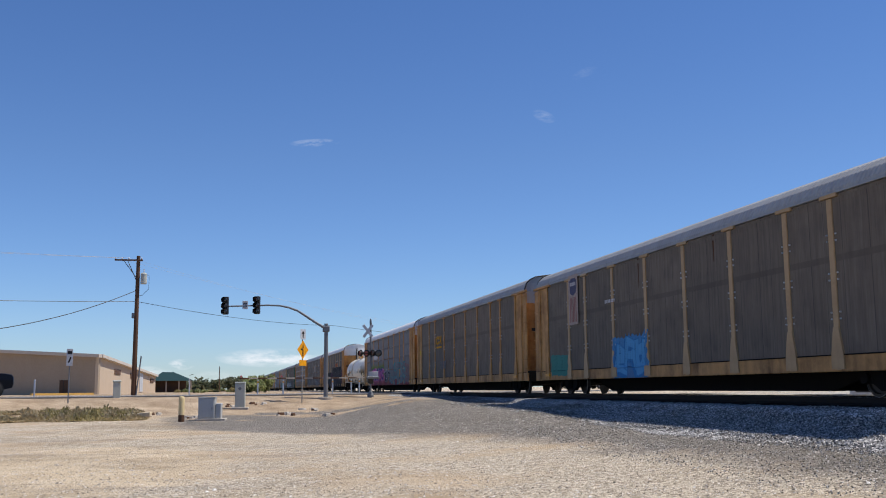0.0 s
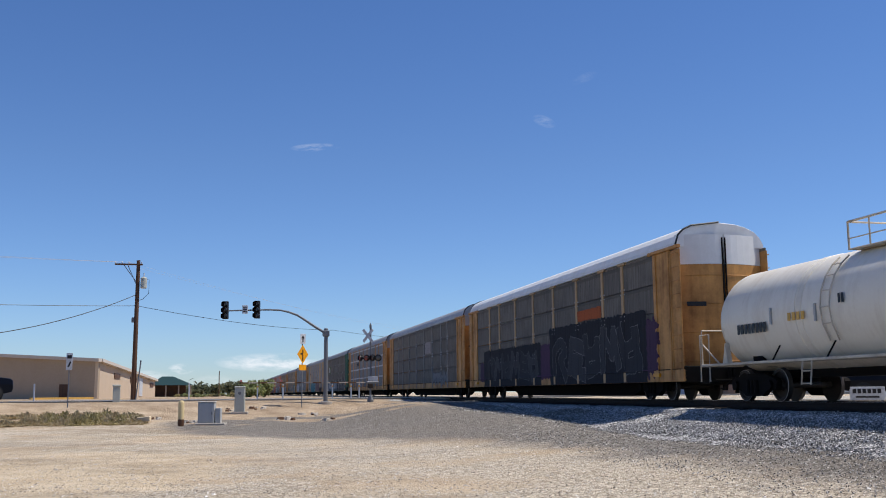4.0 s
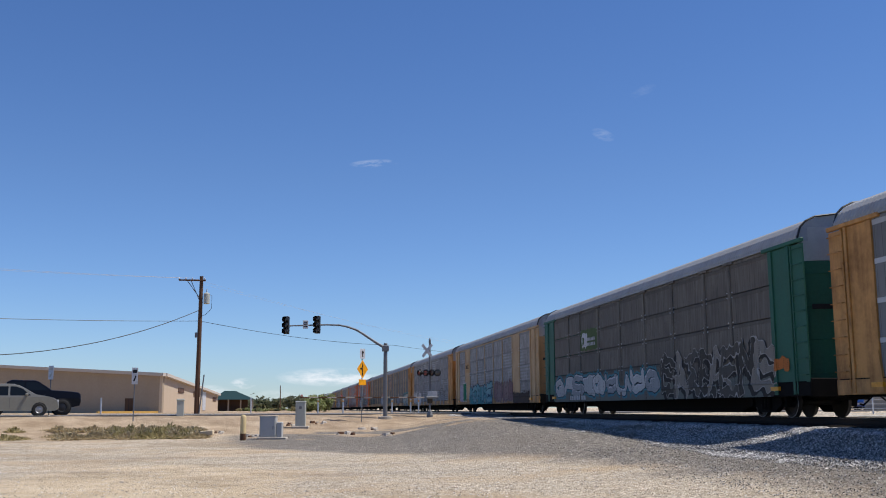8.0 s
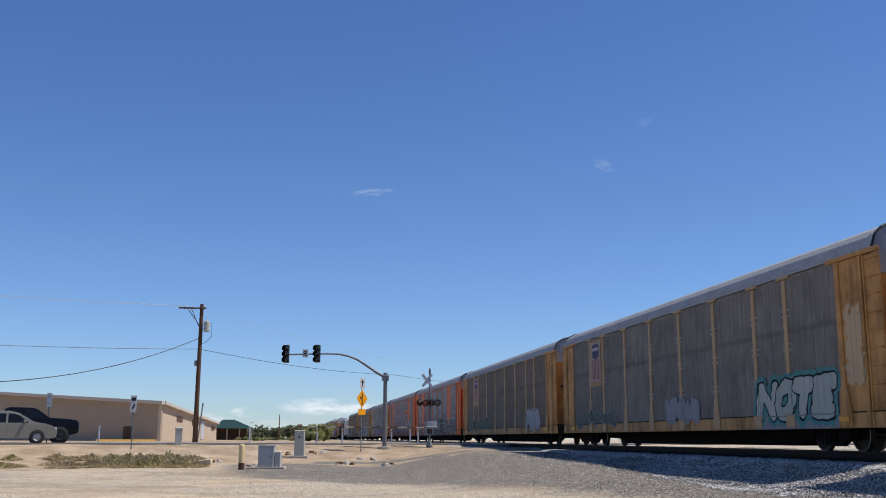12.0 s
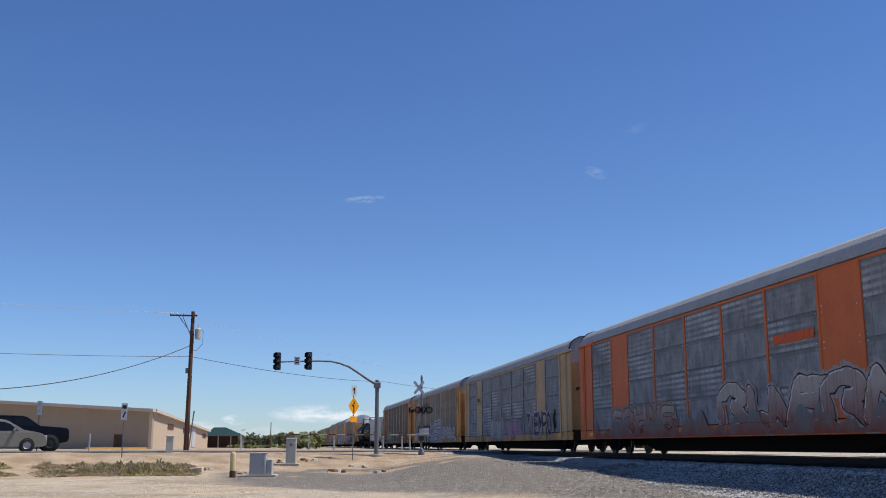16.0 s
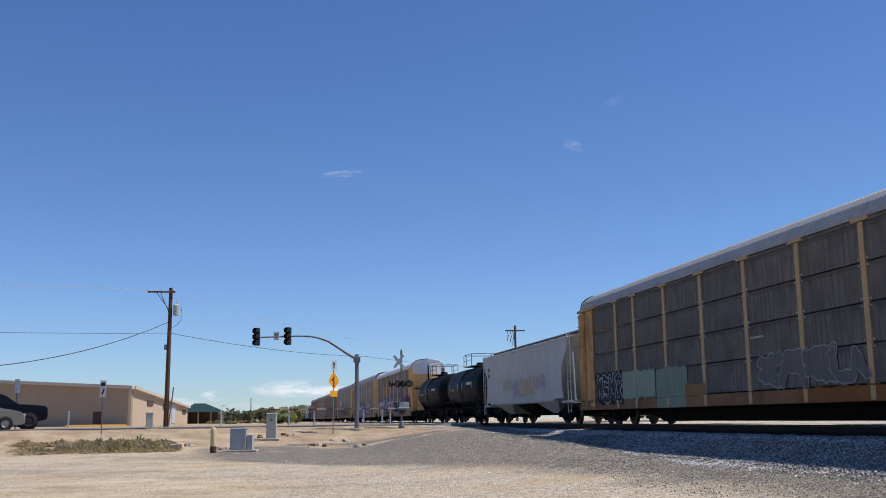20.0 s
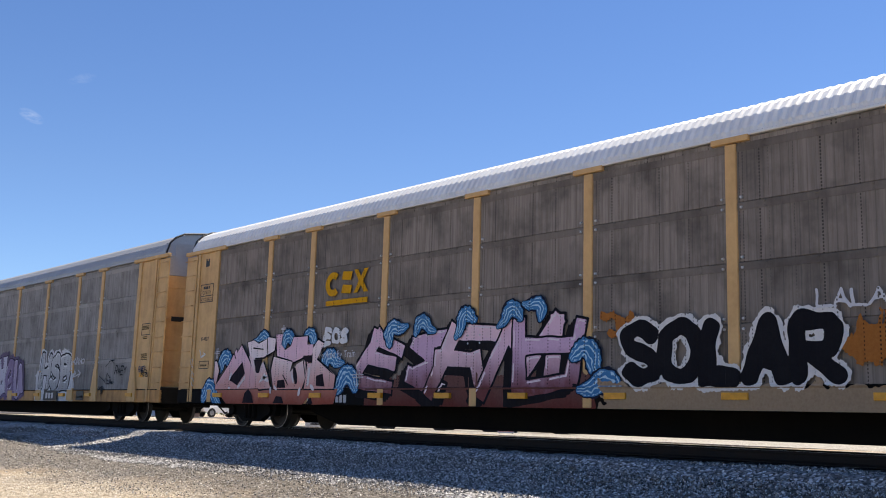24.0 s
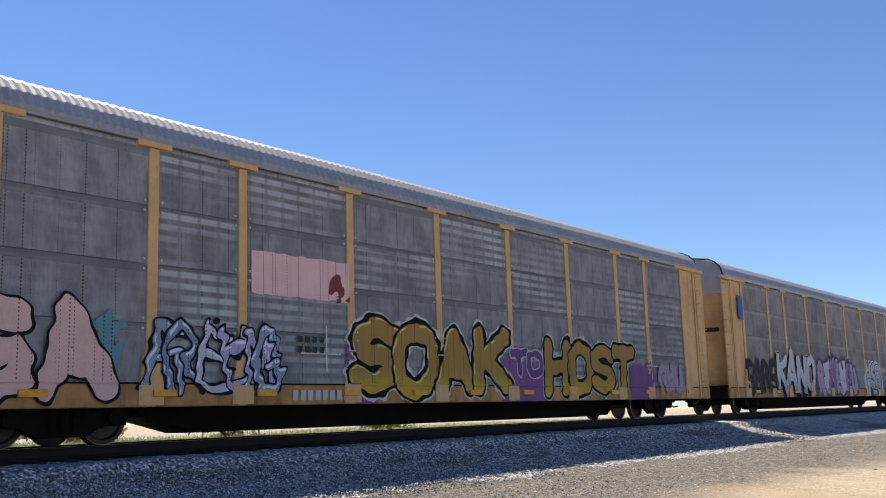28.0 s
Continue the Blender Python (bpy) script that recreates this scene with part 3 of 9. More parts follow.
def part(name, solid, material, parent, label="", at=None, smooth=False):
    me = solid if isinstance(solid, bpy.types.Mesh) else solid.mesh(name, material, smooth)
    ob = new(name, me)
    ob.parent = parent
    if at is not None:
        ob.matrix_basis = at
    if label:
        ob["label"] = label
    return ob


def thing(name, label, category, m=None, group="", solid=None, material=None, smooth=False, kind=""):
    ob = new(name, solid.mesh(name, material, smooth) if solid else None)
    if m is not None:
        ob.matrix_basis = m
    return tagged(ob, label, category, group, kind)


def polar(az, d, z=0.0):
    """A place by its bearing from the camera (degrees to the right of the track's line) and distance."""
    return Vector((d * math.sin(radians(az)), d * math.cos(radians(az)), z))

# ------------------------------------------------------------------ lettering, made before the scene fills up
WORDS = {}


def glyphs(text, fat=0.0, shear=0.0):
    """Points and faces of a line of text one unit high, from the built-in font."""
    key = (text, fat, shear)
    if key not in WORDS:
        cu = bpy.data.curves.new("word", "FONT")
        cu.body, cu.size, cu.offset, cu.shear, cu.resolution_u = text, 1.38, fat, shear, 3
        ob = new("word", cu)
        dg = bpy.context.evaluated_depsgraph_get()
        me = bpy.data.meshes.new_from_object(ob.evaluated_get(dg))
        vs, fs = [tuple(v.co[:2]) for v in me.vertices], [tuple(p.vertices) for p in me.polygons]
        bpy.data.objects.remove(ob)
        bpy.data.curves.remove(cu)
        bpy.data.meshes.remove(me)
        WORDS[key] = (vs, fs)
    return WORDS[key]


for text_ in ("QUALITY", "AUTO RACK", "B-4827", "BUILDING AMERICA", "We Ride By Train"):
    glyphs(text_)

# ------------------------------------------------------------------ ground, road and track
SKEW = radians(15)


def before_road(x, y):
    """Metres from the near edge of the road that crosses the track; less than nought on the camera's side."""
    return (y - 57.3) * math.cos(SKEW) - (x + 13) * math.sin(SKEW)


def steps(v, table):
    for (a, p), (b, q) in zip(table, table[1:]):
        if v <= b:
            k = max(0.0, (v - a) / (b - a))
            return p + (q - p) * k
    return table[-1][1]


def shoulder(x, y):
    """The broad gravel shoulder that leads up to the track; it lies lower towards the crossing."""
    z = steps(x, [(4.5, 0.0), (6.5, 0.07), (8.0, 0.19), (9.0, 0.30), (10.0, 0.43), (11.0, 0.56), (13.4, 0.93), (60, 0.93)])
    return z * (1 - (0.30 - 0.16 * min(1, max(0, (y + 2) / 13))) * min(1, max(0, (13.3 - x) / 1.6)))


def ground_z(x, y):
    v = before_road(x, y)
    z = steps(v, [(-21, 0.0), (-11, 0.12), (-7, 0.30), (-4, 0.56), (-1, 1.0), (0.2, 1.15), (30, 1.15)])
    if y < -20:
        z = max(z, steps(-y, [(20, 0.0), (60, 0.02), (120, 0.2), (300, 0.6), (900, 1.0)]))
    # a broad gravel shoulder leads up to the track
    z = max(z, shoulder(x, y))
    # the drive climbs to the level of the track before the crossing
    k, t = min(1, max(0, (x - 3.0) / 7.0)), min(1, max(0, (y - 22) / 32))
    z = max(z, k * k * (3 - 2 * k) * (0.38 + 0.58 * t) * min(1, max(0, (y - 14) / 10)))
    n = noise.noise(Vector((x * 0.15, y * 0.15, 0.3))) * 0.08 + noise.noise(Vector((x * 0.6, y * 0.6, 4.0))) * 0.03
    fade = 1.0 if v < -1.5 else 0.15
    return z + n * fade


def axis_marks(fine, reach):
    out, s, v = [0.0], 0.0, fine
    while s < reach:
        s += v
        v *= 1.09 if s > 70 else (1.03 if s > 30 else 1.0)
        out.append(s)
    return [-q for q in out[:0:-1]] + out


def build_ground():
    xs, ys = axis_marks(0.7, 2600), axis_marks(0.7, 2600)
    vs = [(x, y, ground_z(x, y)) for x in xs for y in ys]
    n = len(ys)
    fs = [(i * n + j, (i + 1) * n + j, (i + 1) * n + j + 1, i * n + j + 1) for i in range(len(xs) - 1) for j in range(n - 1)]
    ob = thing("ground", "dry sandy desert ground with patches of pale gravel", "ground", kind="structure", solid=Solid().add(vs, fs), material=DIRT, smooth=True)
    return ob


def build_ballast():
    rnd = random.Random(5)
    across = [(9.8, 0), (10.3, 0.47), (10.9, 0.57), (11.4, 0.65), (11.9, 0.75), (12.4, 0.85), (12.75, 0.91), (13.0, 0.95), (13.6, 0.97), (14.4, 0.98), (15.8, 0.98), (16.6, 0.97), (17.4, 0.92), (18.6, 0.80)]
    ys, y = [], -900.0
    while y < 900:
        ys.append(y)
        y += 0.22 if -45 < y < 60 else (1.5 if -120 < y < 160 else 12)
    vs = []
    for y in ys:
        for k, (x, z) in enumerate(across):
            g = ground_z(x, y) - 0.03
            zz = g if k in (0, len(across) - 1) else max(z if x > 12.9 else shoulder(x, y) + 0.03, g + 0.02)
            if -130 < y < 170:
                x += noise.noise(Vector((y * 0.35, k * 0.7, 2))) * 0.16 + rnd.uniform(-0.04, 0.04)
                zz += rnd.uniform(-0.02, 0.02)
            vs.append((x, y, zz))
    n = len(across)
    fs = [(i * n + j, i * n + j + 1, (i + 1) * n + j + 1, (i + 1) * n + j) for i in range(len(ys) - 1) for j in range(n - 1)]
    thing("ballast_bank", "bank of grey crushed stone ballast under the track", "ballast", kind="structure", solid=Solid().add(vs, fs), material=BALLAST)
    # loose stones on the slope and its foot
    gen = np.random.default_rng(7)
    count = 62000
    sy = np.where(np.arange(count) % 4 > 0, gen.uniform(-17, 27, count), gen.uniform(-36, 46, count))
    sx = np.where(np.arange(count) % 9 > 0, gen.uniform(9.9, 13.5, count), gen.uniform(7.4, 10.4, count))
    sr = np.where(sx > 10.4, gen.uniform(0.020, 0.045, count), gen.uniform(0.008, 0.020, count))
    sz = np.array([max(ground_z(p, q), shoulder(p, q) + 0.03 if 10.2 < p < 12.9 else 0.0) for p, q in zip(sx, sy)]) + 0.012
    eight = np.array([(1, 0, 0), (-1, 0, 0), (0, 1, 0), (0, -1, 0), (0, 0, 1), (0, 0, -1)], float)
    q = gen.normal(size=(count, 4))
    q /= np.linalg.norm(q, axis=1)[:, None]
    w, i, j, k = q.T
    turn = np.stack([1 - 2 * (j * j + k * k), 2 * (i * j - k * w), 2 * (i * k + j * w), 2 * (i * j + k * w), 1 - 2 * (i * i + k * k), 2 * (j * k - i * w), 2 * (i * k - j * w), 2 * (j * k + i * w), 1 - 2 * (i * i + j * j)], 1).reshape(count, 3, 3)
    size = sr[:, None, None] * gen.uniform(0.6, 1.1, (count, 6, 1))
    pts = np.einsum("nab,nvb->nva", turn, eight[None] * size) + np.stack([sx, sy, sz], 1)[:, None]
    tri = np.array([(0, 2, 4), (2, 1, 4), (1, 3, 4), (3, 0, 4), (2, 0, 5), (1, 2, 5), (3, 1, 5), (0, 3, 5)])
    so = Solid()
    so.v, so.f = pts.reshape(-1, 3).tolist(), (tri[None] + 6 * np.arange(count)[:, None, None]).reshape(-1, 3).tolist()
    me = bpy.data.meshes.new("ballast_stones")
    me.from_pydata(so.v, [], so.f)
    me.materials.append(BALLAST)
    tagged(new("ballast_stones", me), "loose grey ballast stones strewn over the bank", "stones", kind="stuff")
    # pebbles on the dirt
    count = 66000
    pa = np.radians(np.where(np.arange(count) % 6 > 0, gen.uniform(-38, 62, count), gen.uniform(62, 178, count)))
    pd = 8.0 + 34 * gen.random(count) ** 1.6
    px, py = pd * np.sin(pa), pd * np.cos(pa)
    keep = px < 10.4
    px, py = px[keep], py[keep]
    count = len(px)
    pr = gen.uniform(0.008, 0.022, count) * np.where(gen.random(count) > 0.985, 2.0, 1.0)
    pz = np.array([ground_z(p, q) for p, q in zip(px, py)]) + pr * 0.25
    five = np.array([(1, 0, 0), (-1, 0, 0), (0, 1, 0), (0, -1, 0), (0.2, 0.1, 0.75)])
    pts = five[None] * pr[:, None, None] * gen.uniform(0.6, 1.25, (count, 5, 1)) + np.stack([px, py, pz], 1)[:, None]
    tri = np.array([(0, 2, 4), (2, 1, 4), (1, 3, 4), (3, 0, 4)])
    so = Solid()
    so.v, so.f = pts.reshape(-1, 3).tolist(), (tri[None] + 5 * np.arange(count)[:, None, None]).reshape(-1, 3).tolist()
    me = bpy.data.meshes.new("pebbles")
    me.from_pydata(so.v, [], so.f)
    me.materials.append(PEBBLE)
    tagged(new("pebbles", me), "small pale pebbles scattered on the dirt", "stones", kind="stuff")


def build_track():
    for k, s in enumerate((-1, 1)):
        x = TRACK + s * 0.753
        so = Solid()
        so.prism([(x - 0.07, RAIL - 0.185), (x + 0.07, RAIL - 0.185), (x + 0.07, RAIL - 0.17), (x + 0.012, RAIL - 0.14), (x + 0.012, RAIL - 0.045),
                  (x + 0.036, RAIL - 0.035), (x + 0.036, RAIL - 0.006), (x + 0.03, RAIL), (x - 0.03, RAIL), (x - 0.036, RAIL - 0.006), (x - 0.036, RAIL - 0.035), (x - 0.012, RAIL - 0.045), (x - 0.012, RAIL - 0.14), (x - 0.07, RAIL - 0.17)], -900, 900, "y")
        rail = thing("rail", "rusty brown steel rail with a worn bright top", "rail", kind="structure", group="rails of the track", solid=so, material=RAILTOP)
        part("running_band", Solid().box(x - 0.022, x + 0.022, -900, 900, RAIL - 0.002, RAIL + 0.002), TREAD, rail, "bright polished running surface")
    so = Solid()
    for i in range(-120, 220):
        y = i * 0.53
        so.slab(TRACK - 1.3, TRACK + 1.3, y - 0.11, y + 0.11, RAIL - 0.36, RAIL - 0.187, 0.015)
    tagged(new("railway_ties", so.mesh("railway_ties", TIE)), "dark creosoted wooden ties half sunk in ballast", "ties", kind="stuff")


def road_point(u, v):
    """u along the road from its meeting with the track, v across from its near edge."""
    o = Vector((TRACK, 57.3 + (TRACK + 13) * math.tan(SKEW), 0))
    return o + Vector((math.cos(SKEW), math.sin(SKEW), 0)) * u + Vector((-math.sin(SKEW), math.cos(SKEW), 0)) * v


def strip(u0, u1, v0, v1, z0, z1):
    q = [road_point(u, v) for u, v in ((u0, v0), (u1, v0), (u1, v1), (u0, v1))]
    return Solid().prism([(p.x, p.y) for p in q], z0, z1, "z")


def build_road():
    thing("road", "worn grey asphalt road that crosses the track", "road", kind="structure", solid=strip(-160, -3.4, 0.3, 10.6, 1.0, 1.19), material=ROAD)
    thing("road", "worn grey asphalt road beyond the track", "road", kind="structure", solid=strip(3.4, 160, 0.3, 10.6, 0.8, 1.19), material=ROAD)
    for v in (0.55, 10.3):
        thing("road_line", "faded white edge line on the asphalt", "road marking", kind="structure", solid=strip(-160, -6, v, v + 0.12, 1.185, 1.196), material=WHITE, group="edge lines of the road")
    for k in range(14):
        thing("road_line", "yellow centre line dash on the asphalt", "road marking", kind="structure", solid=strip(-150 + k * 10, -147 + k * 10, 5.4, 5.52, 1.185, 1.196), material=KERB, group="centre dashes of the road")
    for s, (a, b) in enumerate(((-2.9, -0.85), (-0.64, 0.64), (0.85, 2.9))):
        so = Solid()
        so.slab(TRACK + a, TRACK + b, 64.2, 76.5, 0.95, RAIL - 0.005, 0.02)
        thing("crossing_panel", "concrete crossing panel laid level with the rails", "crossing panel", kind="structure", solid=so, material=CONCRETE, group="panels of the level crossing")


build_ground()
build_ballast()
build_track()
build_road()
# ------------------------------------------------------------------ the train
POSTS = (-9.15, -7.22, -4.37, -1.45, 1.45, 4.37, 7.22, 9.15)
BAYS = (-11.8, -9.15, -7.22, -4.37, -1.45, 1.45, 4.37, 7.22, 9.15, 11.8)
SIDE = -1.50                      # plane of the side sheets, on the camera's side
ROWS = (0.97, 1.90, 2.84, 3.78, 4.72)
MESHES = {}


def cached(key, make):
    if key not in MESHES:
        MESHES[key] = make()
    return MESHES[key]


def roof_mesh(mat):
    half = [(-1.53, 4.82), (-1.52, 4.94), (-1.40, 5.16), (-1.22, 5.34), (-0.95, 5.47), (-0.55, 5.57), (0.0, 5.61)]
    prof = half + [(-x, z) for x, z in half[-2::-1]]
    n, vs, fs = len(prof), [], []
    count = 648
    for i in range(count + 1):
        y = -13.45 + 26.9 * i / count
        lift = 0.024 if i % 4 in (1, 2) else 0.0
        for x, z in prof:
            k = 0.0 if abs(x) > 1.525 else lift
            r = math.hypot(x, z - 4.2) or 1
            vs.append((x + k * x / r, y, z + k * (z - 4.2) / r))
    for i in range(count):
        for j in range(n - 1):
            fs.append((i * n + j, (i + 1) * n + j, (i + 1) * n + j + 1, i * n + j + 1))
    fs.append(tuple(range(n)))
    fs.append(tuple(range(count * n, (count + 1) * n))[::-1])
    return Solid().add(vs, fs).mesh("roof", mat)


def panel_mesh(w, h, mat):
    so = Solid().slab(-0.012, 0.012, -w / 2, w / 2, -h / 2, h / 2, 0.005)
    # a flat stiffening strap along the top edge, with bolt lugs
    so.slab(-0.019, -0.010, -w / 2, w / 2, h / 2 - 0.13, h / 2 - 0.006, 0.004)
    for k in (-0.30, 0.0, 0.30):
        for q in (0.022, 0.115):
            so.slab(-0.030, -0.015, k * w - 0.024, k * w + 0.024, h / 2 - q - 0.018, h / 2 - q + 0.018, 0.006)
    return so.mesh("side_panel", mat)


def add_bolts(so):
    """Bright bolt heads either side of a post, two to each stiffening band."""
    for z in (1.90, 2.84, 3.78):
        for y in (-0.17, 0.17):
            for dz in (-0.085, 0.075):
                so.lathe("x", [(-0.046, 0.0), (-0.046, 0.020), (-0.012, 0.026)], 6, (0, y, z + dz))
    return so


def post_mesh(mat, flared, seam):
    so = Solid()
    w = 0.06 if seam else 0.10
    so.slab(-0.05, 0.02, -w, w, 0.60, 4.72, 0.012)
    if not seam:
        so.slab(-0.075, 0.02, -0.34, 0.34, 4.735, 4.83, 0.008)
    if flared:
        so.prism([(-0.10, 1.62), (0.10, 1.62), (0.23, 0.96), (0.24, 0.62), (-0.24, 0.62), (-0.23, 0.96)], -0.065, -0.01)
    first = len(so.f)
    me = add_bolts(so).mesh("post", mat)
    me.materials.append(GALV_BRIGHT)
    for p in me.polygons:
        if p.index >= first:
            p.material_index = 1
    return me


def pocket_mesh(mat):
    """The plate beside the end door, with its frame, for one end of the near side; y runs outwards from the last bay."""
    so = Solid()
    so.slab(-0.012, 0.02, 0.0, 1.20, 0.62, 4.74, 0.006)
    return so.mesh("door_pocket", mat)


def step_plate_mesh(mat):
    """The riveted corner plate with grab irons."""
    so = Solid()
    so.slab(-0.02, 0.02, 1.27, 1.93, 0.62, 4.72, 0.008)
    so.slab(-0.05, 0.02, 1.27, 1.33, 0.62, 4.72, 0.008)
    for k in range(9):
        z = 1.15 + k * 0.43
        so.path([(-0.01, 1.38, z), (-0.09, 1.38, z), (-0.09, 1.90, z), (-0.01, 1.90, z)], 0.012)
        so.slab(-0.07, 0.0, 1.28, 1.32, z + 0.10, z + 0.15, 0.008)
    return so.mesh("corner_plate", mat)


def leaf_mesh(mat, lo, hi):
    """One curved leaf of the end doors."""
    so, n = Solid(), 6
    pts = [(-1.44 + 1.41 * k / n, 13.35 + 0.36 * math.sin(math.pi / 2 * k / n)) for k in range(n + 1)]
    vs, fs = [], []
    for x, y in pts:
        for d in (0.0, -0.05):
            for z in (lo, hi):
                vs.append((x, y + d, z))
    for k in range(n):
        a, b = 4 * k, 4 * k + 4
        fs += [(a, a + 1, b + 1, b), (a + 2, b + 2, b + 3, a + 3), (a + 1, a + 3, b + 3, b + 1), (a, b, b + 2, a + 2)]
    fs += [(0, 2, 3, 1), (4 * n, 4 * n + 1, 4 * n + 3, 4 * n + 2)]
    so.add(vs, fs)
    for z in (1.2, 2.1, 3.0, 3.9):
        if lo < z < hi:
            for k in range(n):
                (x0, y0), (x1, y1) = pts[k], pts[k + 1]
                so.tube((x0, y0 + 0.012, z), (x1, y1 + 0.012, z), 0.014, n=5)
    return so.mesh("end_door", mat)


def wheelset_mesh():
    so = Solid()
    for s in (-1, 1):
        x = s * 0.753
        ring = [(x - s * 0.055, 0.46), (x - s * 0.03, 0.445), (x + s * 0.06, 0.425), (x + s * 0.065, 0.36), (x + s * 0.02, 0.33), (x + s * 0.0, 0.16), (x + s * 0.075, 0.11), (x + s * 0.08, 0.0)]
        so.lathe("x", ring, 28)
        so.lathe("x", [(x - s * 0.055, 0.46), (x - s * 0.06, 0.0)], 28, caps=False)
    so.tube((-0.95, 0, 0), (0.95, 0, 0), 0.08, n=12)
    return so.mesh("wheelset", STEEL, True)


def tread_mesh():
    so = Solid()
    so.lathe("x", [(-0.815, 0.437), (-0.822, 0.424)], 28, caps=False)
    return so.mesh("tread", TREAD, True)


def side_frame_mesh():
    so = Solid()
    so.prism([(-1.20, 0.52), (-1.14, 0.30), (-0.70, 0.30), (-0.42, 0.14), (0.42, 0.14), (0.70, 0.30), (1.14, 0.30), (1.20, 0.52), (1.12, 0.60), (0.55, 0.74), (-0.55, 0.74), (-1.12, 0.60)], -0.08, 0.08)
    for y in (-0.9, 0.9):
        so.tube((-0.16, y, 0.43), (0.1, y, 0.43), 0.13, n=12)
    for y in (-0.2, 0.0, 0.2):
        so.tube((-0.10, y, 0.22), (-0.10, y, 0.58), 0.075, n=8)
    return so.mesh("side_frame", BLACK)


def add_truck(car, y):
    tr = part("truck", Solid().slab(-1.05, 1.05, -0.22, 0.22, 0.40, 0.74, 0.03), BLACK, car, "black cast steel truck", pose(0, y, 0))
    fr = cached("side_frame", side_frame_mesh)
    for s in (-1, 1):
        part("side_frame", fr, None, tr, at=pose(s * 1.0, 0, 0, 0, 0, 0 if s < 0 else 180))
    ws, td = cached("wheelset", wheelset_mesh), cached("tread", tread_mesh)
    for y2 in (-0.9, 0.9):
        part("wheelset", ws, None, tr, "dark steel wheels on one axle", pose(0, y2, 0.43))
        part("tread", td, None, tr, "thin bright rim of worn wheel tread", pose(0, y2, 0.43))


def coupler_mesh():
    so = Solid()
    so.slab(-0.10, 0.10, -0.55, 0.0, 0.74, 0.94, 0.02)
    so.prism([(-0.16, 0.0), (0.17, 0.0), (0.20, 0.16), (0.06, 0.30), (-0.04, 0.26), (-0.05, 0.12), (-0.16, 0.16)], 0.68, 1.0, "z")
    so.slab(-0.30, 0.30, -0.62, -0.50, 0.62, 1.05, 0.02)
    pts = [Vector((-0.35, -0.45, 0.66)), Vector((-0.40, -0.1, 0.44)), Vector((-0.35, 0.2, 0.33)), Vector((-0.30, 0.42, 0.36))]
    so.path(pts, 0.025, 7)
    so.path([Vector((-1.3, -0.6, 0.72)), Vector((-0.9, -0.42, 0.62)), Vector((-0.2, -0.40, 0.62)), Vector((0.1, -0.45, 0.80))], 0.016, 6)
    return so.mesh("coupler", BLACK)


def add_couplers(car, half):
    me = cached("coupler", coupler_mesh)
    part("coupler", me, None, car, "black knuckle coupler with air hose", pose(0, half, 0))
    part("coupler", me, None, car, "black knuckle coupler with air hose", pose(0, -half, 0, 0, 0, 180))


def flat(polys, x, thick=0.004):
    """Plane shapes on the near side: each a list of (u, z), u running with the reading direction."""
    so = Solid()
    for p in polys:
        so.prism([(-u, z) for u, z in p], x - thick, x)
    return so


def sign_word(car, name, text, u, z, h, mat, x, fat=0.0, width=None, wobble=0.0, seed=0, label="", slant=0.0):
    """A word on the near side; u runs to the right as one faces the car."""
    vs, fs = glyphs(text, fat)
    if not vs:
        return None
    lo, hi = min(p[0] for p in vs), max(p[0] for p in vs)
    k = (width / (hi - lo)) if width else h
    pts = []
    for a, b in vs:
        a -= lo
        up = noise.noise(Vector((a * 1.3, seed, 0))) * wobble
        grow = 1 + wobble * 1.2 * noise.noise(Vector((a * 0.9, seed + 5, 1)))
        pts.append((x, -(u + a * k + slant * b * h), z + h * (b * grow + up)))
    so = Solid().add(pts, fs)
    me = bpy.data.meshes.new(name)
    me.from_pydata(so.v, [], so.f)
    me.materials.append(mat)
    ob = new(name, me)
    ob.parent = car
    if label:
        ob["label"] = label
    return ob


def bars(car, name, u, z, w, h, mat, x, n=6, seed=1, label="", rows=1):
    """Lettering too small or not to be spelled out, as plain bars."""
    rnd, so = random.Random(seed), []
    step = w / n
    for r in range(rows):
        for i in range(n):
            a = u + i * step
            zz = z - r * h * 1.6
            so.append([(a, zz), (a + step * rnd.uniform(0.55, 0.8), zz), (a + step * 0.7, zz + h), (a + step * 0.02, zz + h)])
    return part(name, flat(so, x), mat, car, label)


PAINTS = {}


def spray(rgb):
    if rgb not in PAINTS:
        PAINTS[rgb] = sprayed("spray_paint", rgb)
    return PAINTS[rgb]


def stroke(a, b, w0, w1, skew=0.0):
    """A spray stroke with slanted ends."""
    (x0, y0), (x1, y1) = a, b
    d = math.hypot(x1 - x0, y1 - y0) or 1
    nx, ny = -(y1 - y0) / d, (x1 - x0) / d
    return [(x0 - nx * w0, y0 - ny * w0), (x1 - nx * w1 + skew * w1, y1 - ny * w1), (x1 + nx * w1 - skew * w1, y1 + ny * w1 + abs(skew) * w1), (x0 + nx * w0, y0 + ny * w0)]


def widen(poly, d):
    cx, cy = sum(p[0] for p in poly) / len(poly), sum(p[1] for p in poly) / len(poly)
    out = []
    for x, y in poly:
        r = math.hypot(x - cx, y - cy) or 1
        out.append((x + (x - cx) / r * d * 1.35, y + (y - cy) / r * d * 1.35))
    return out


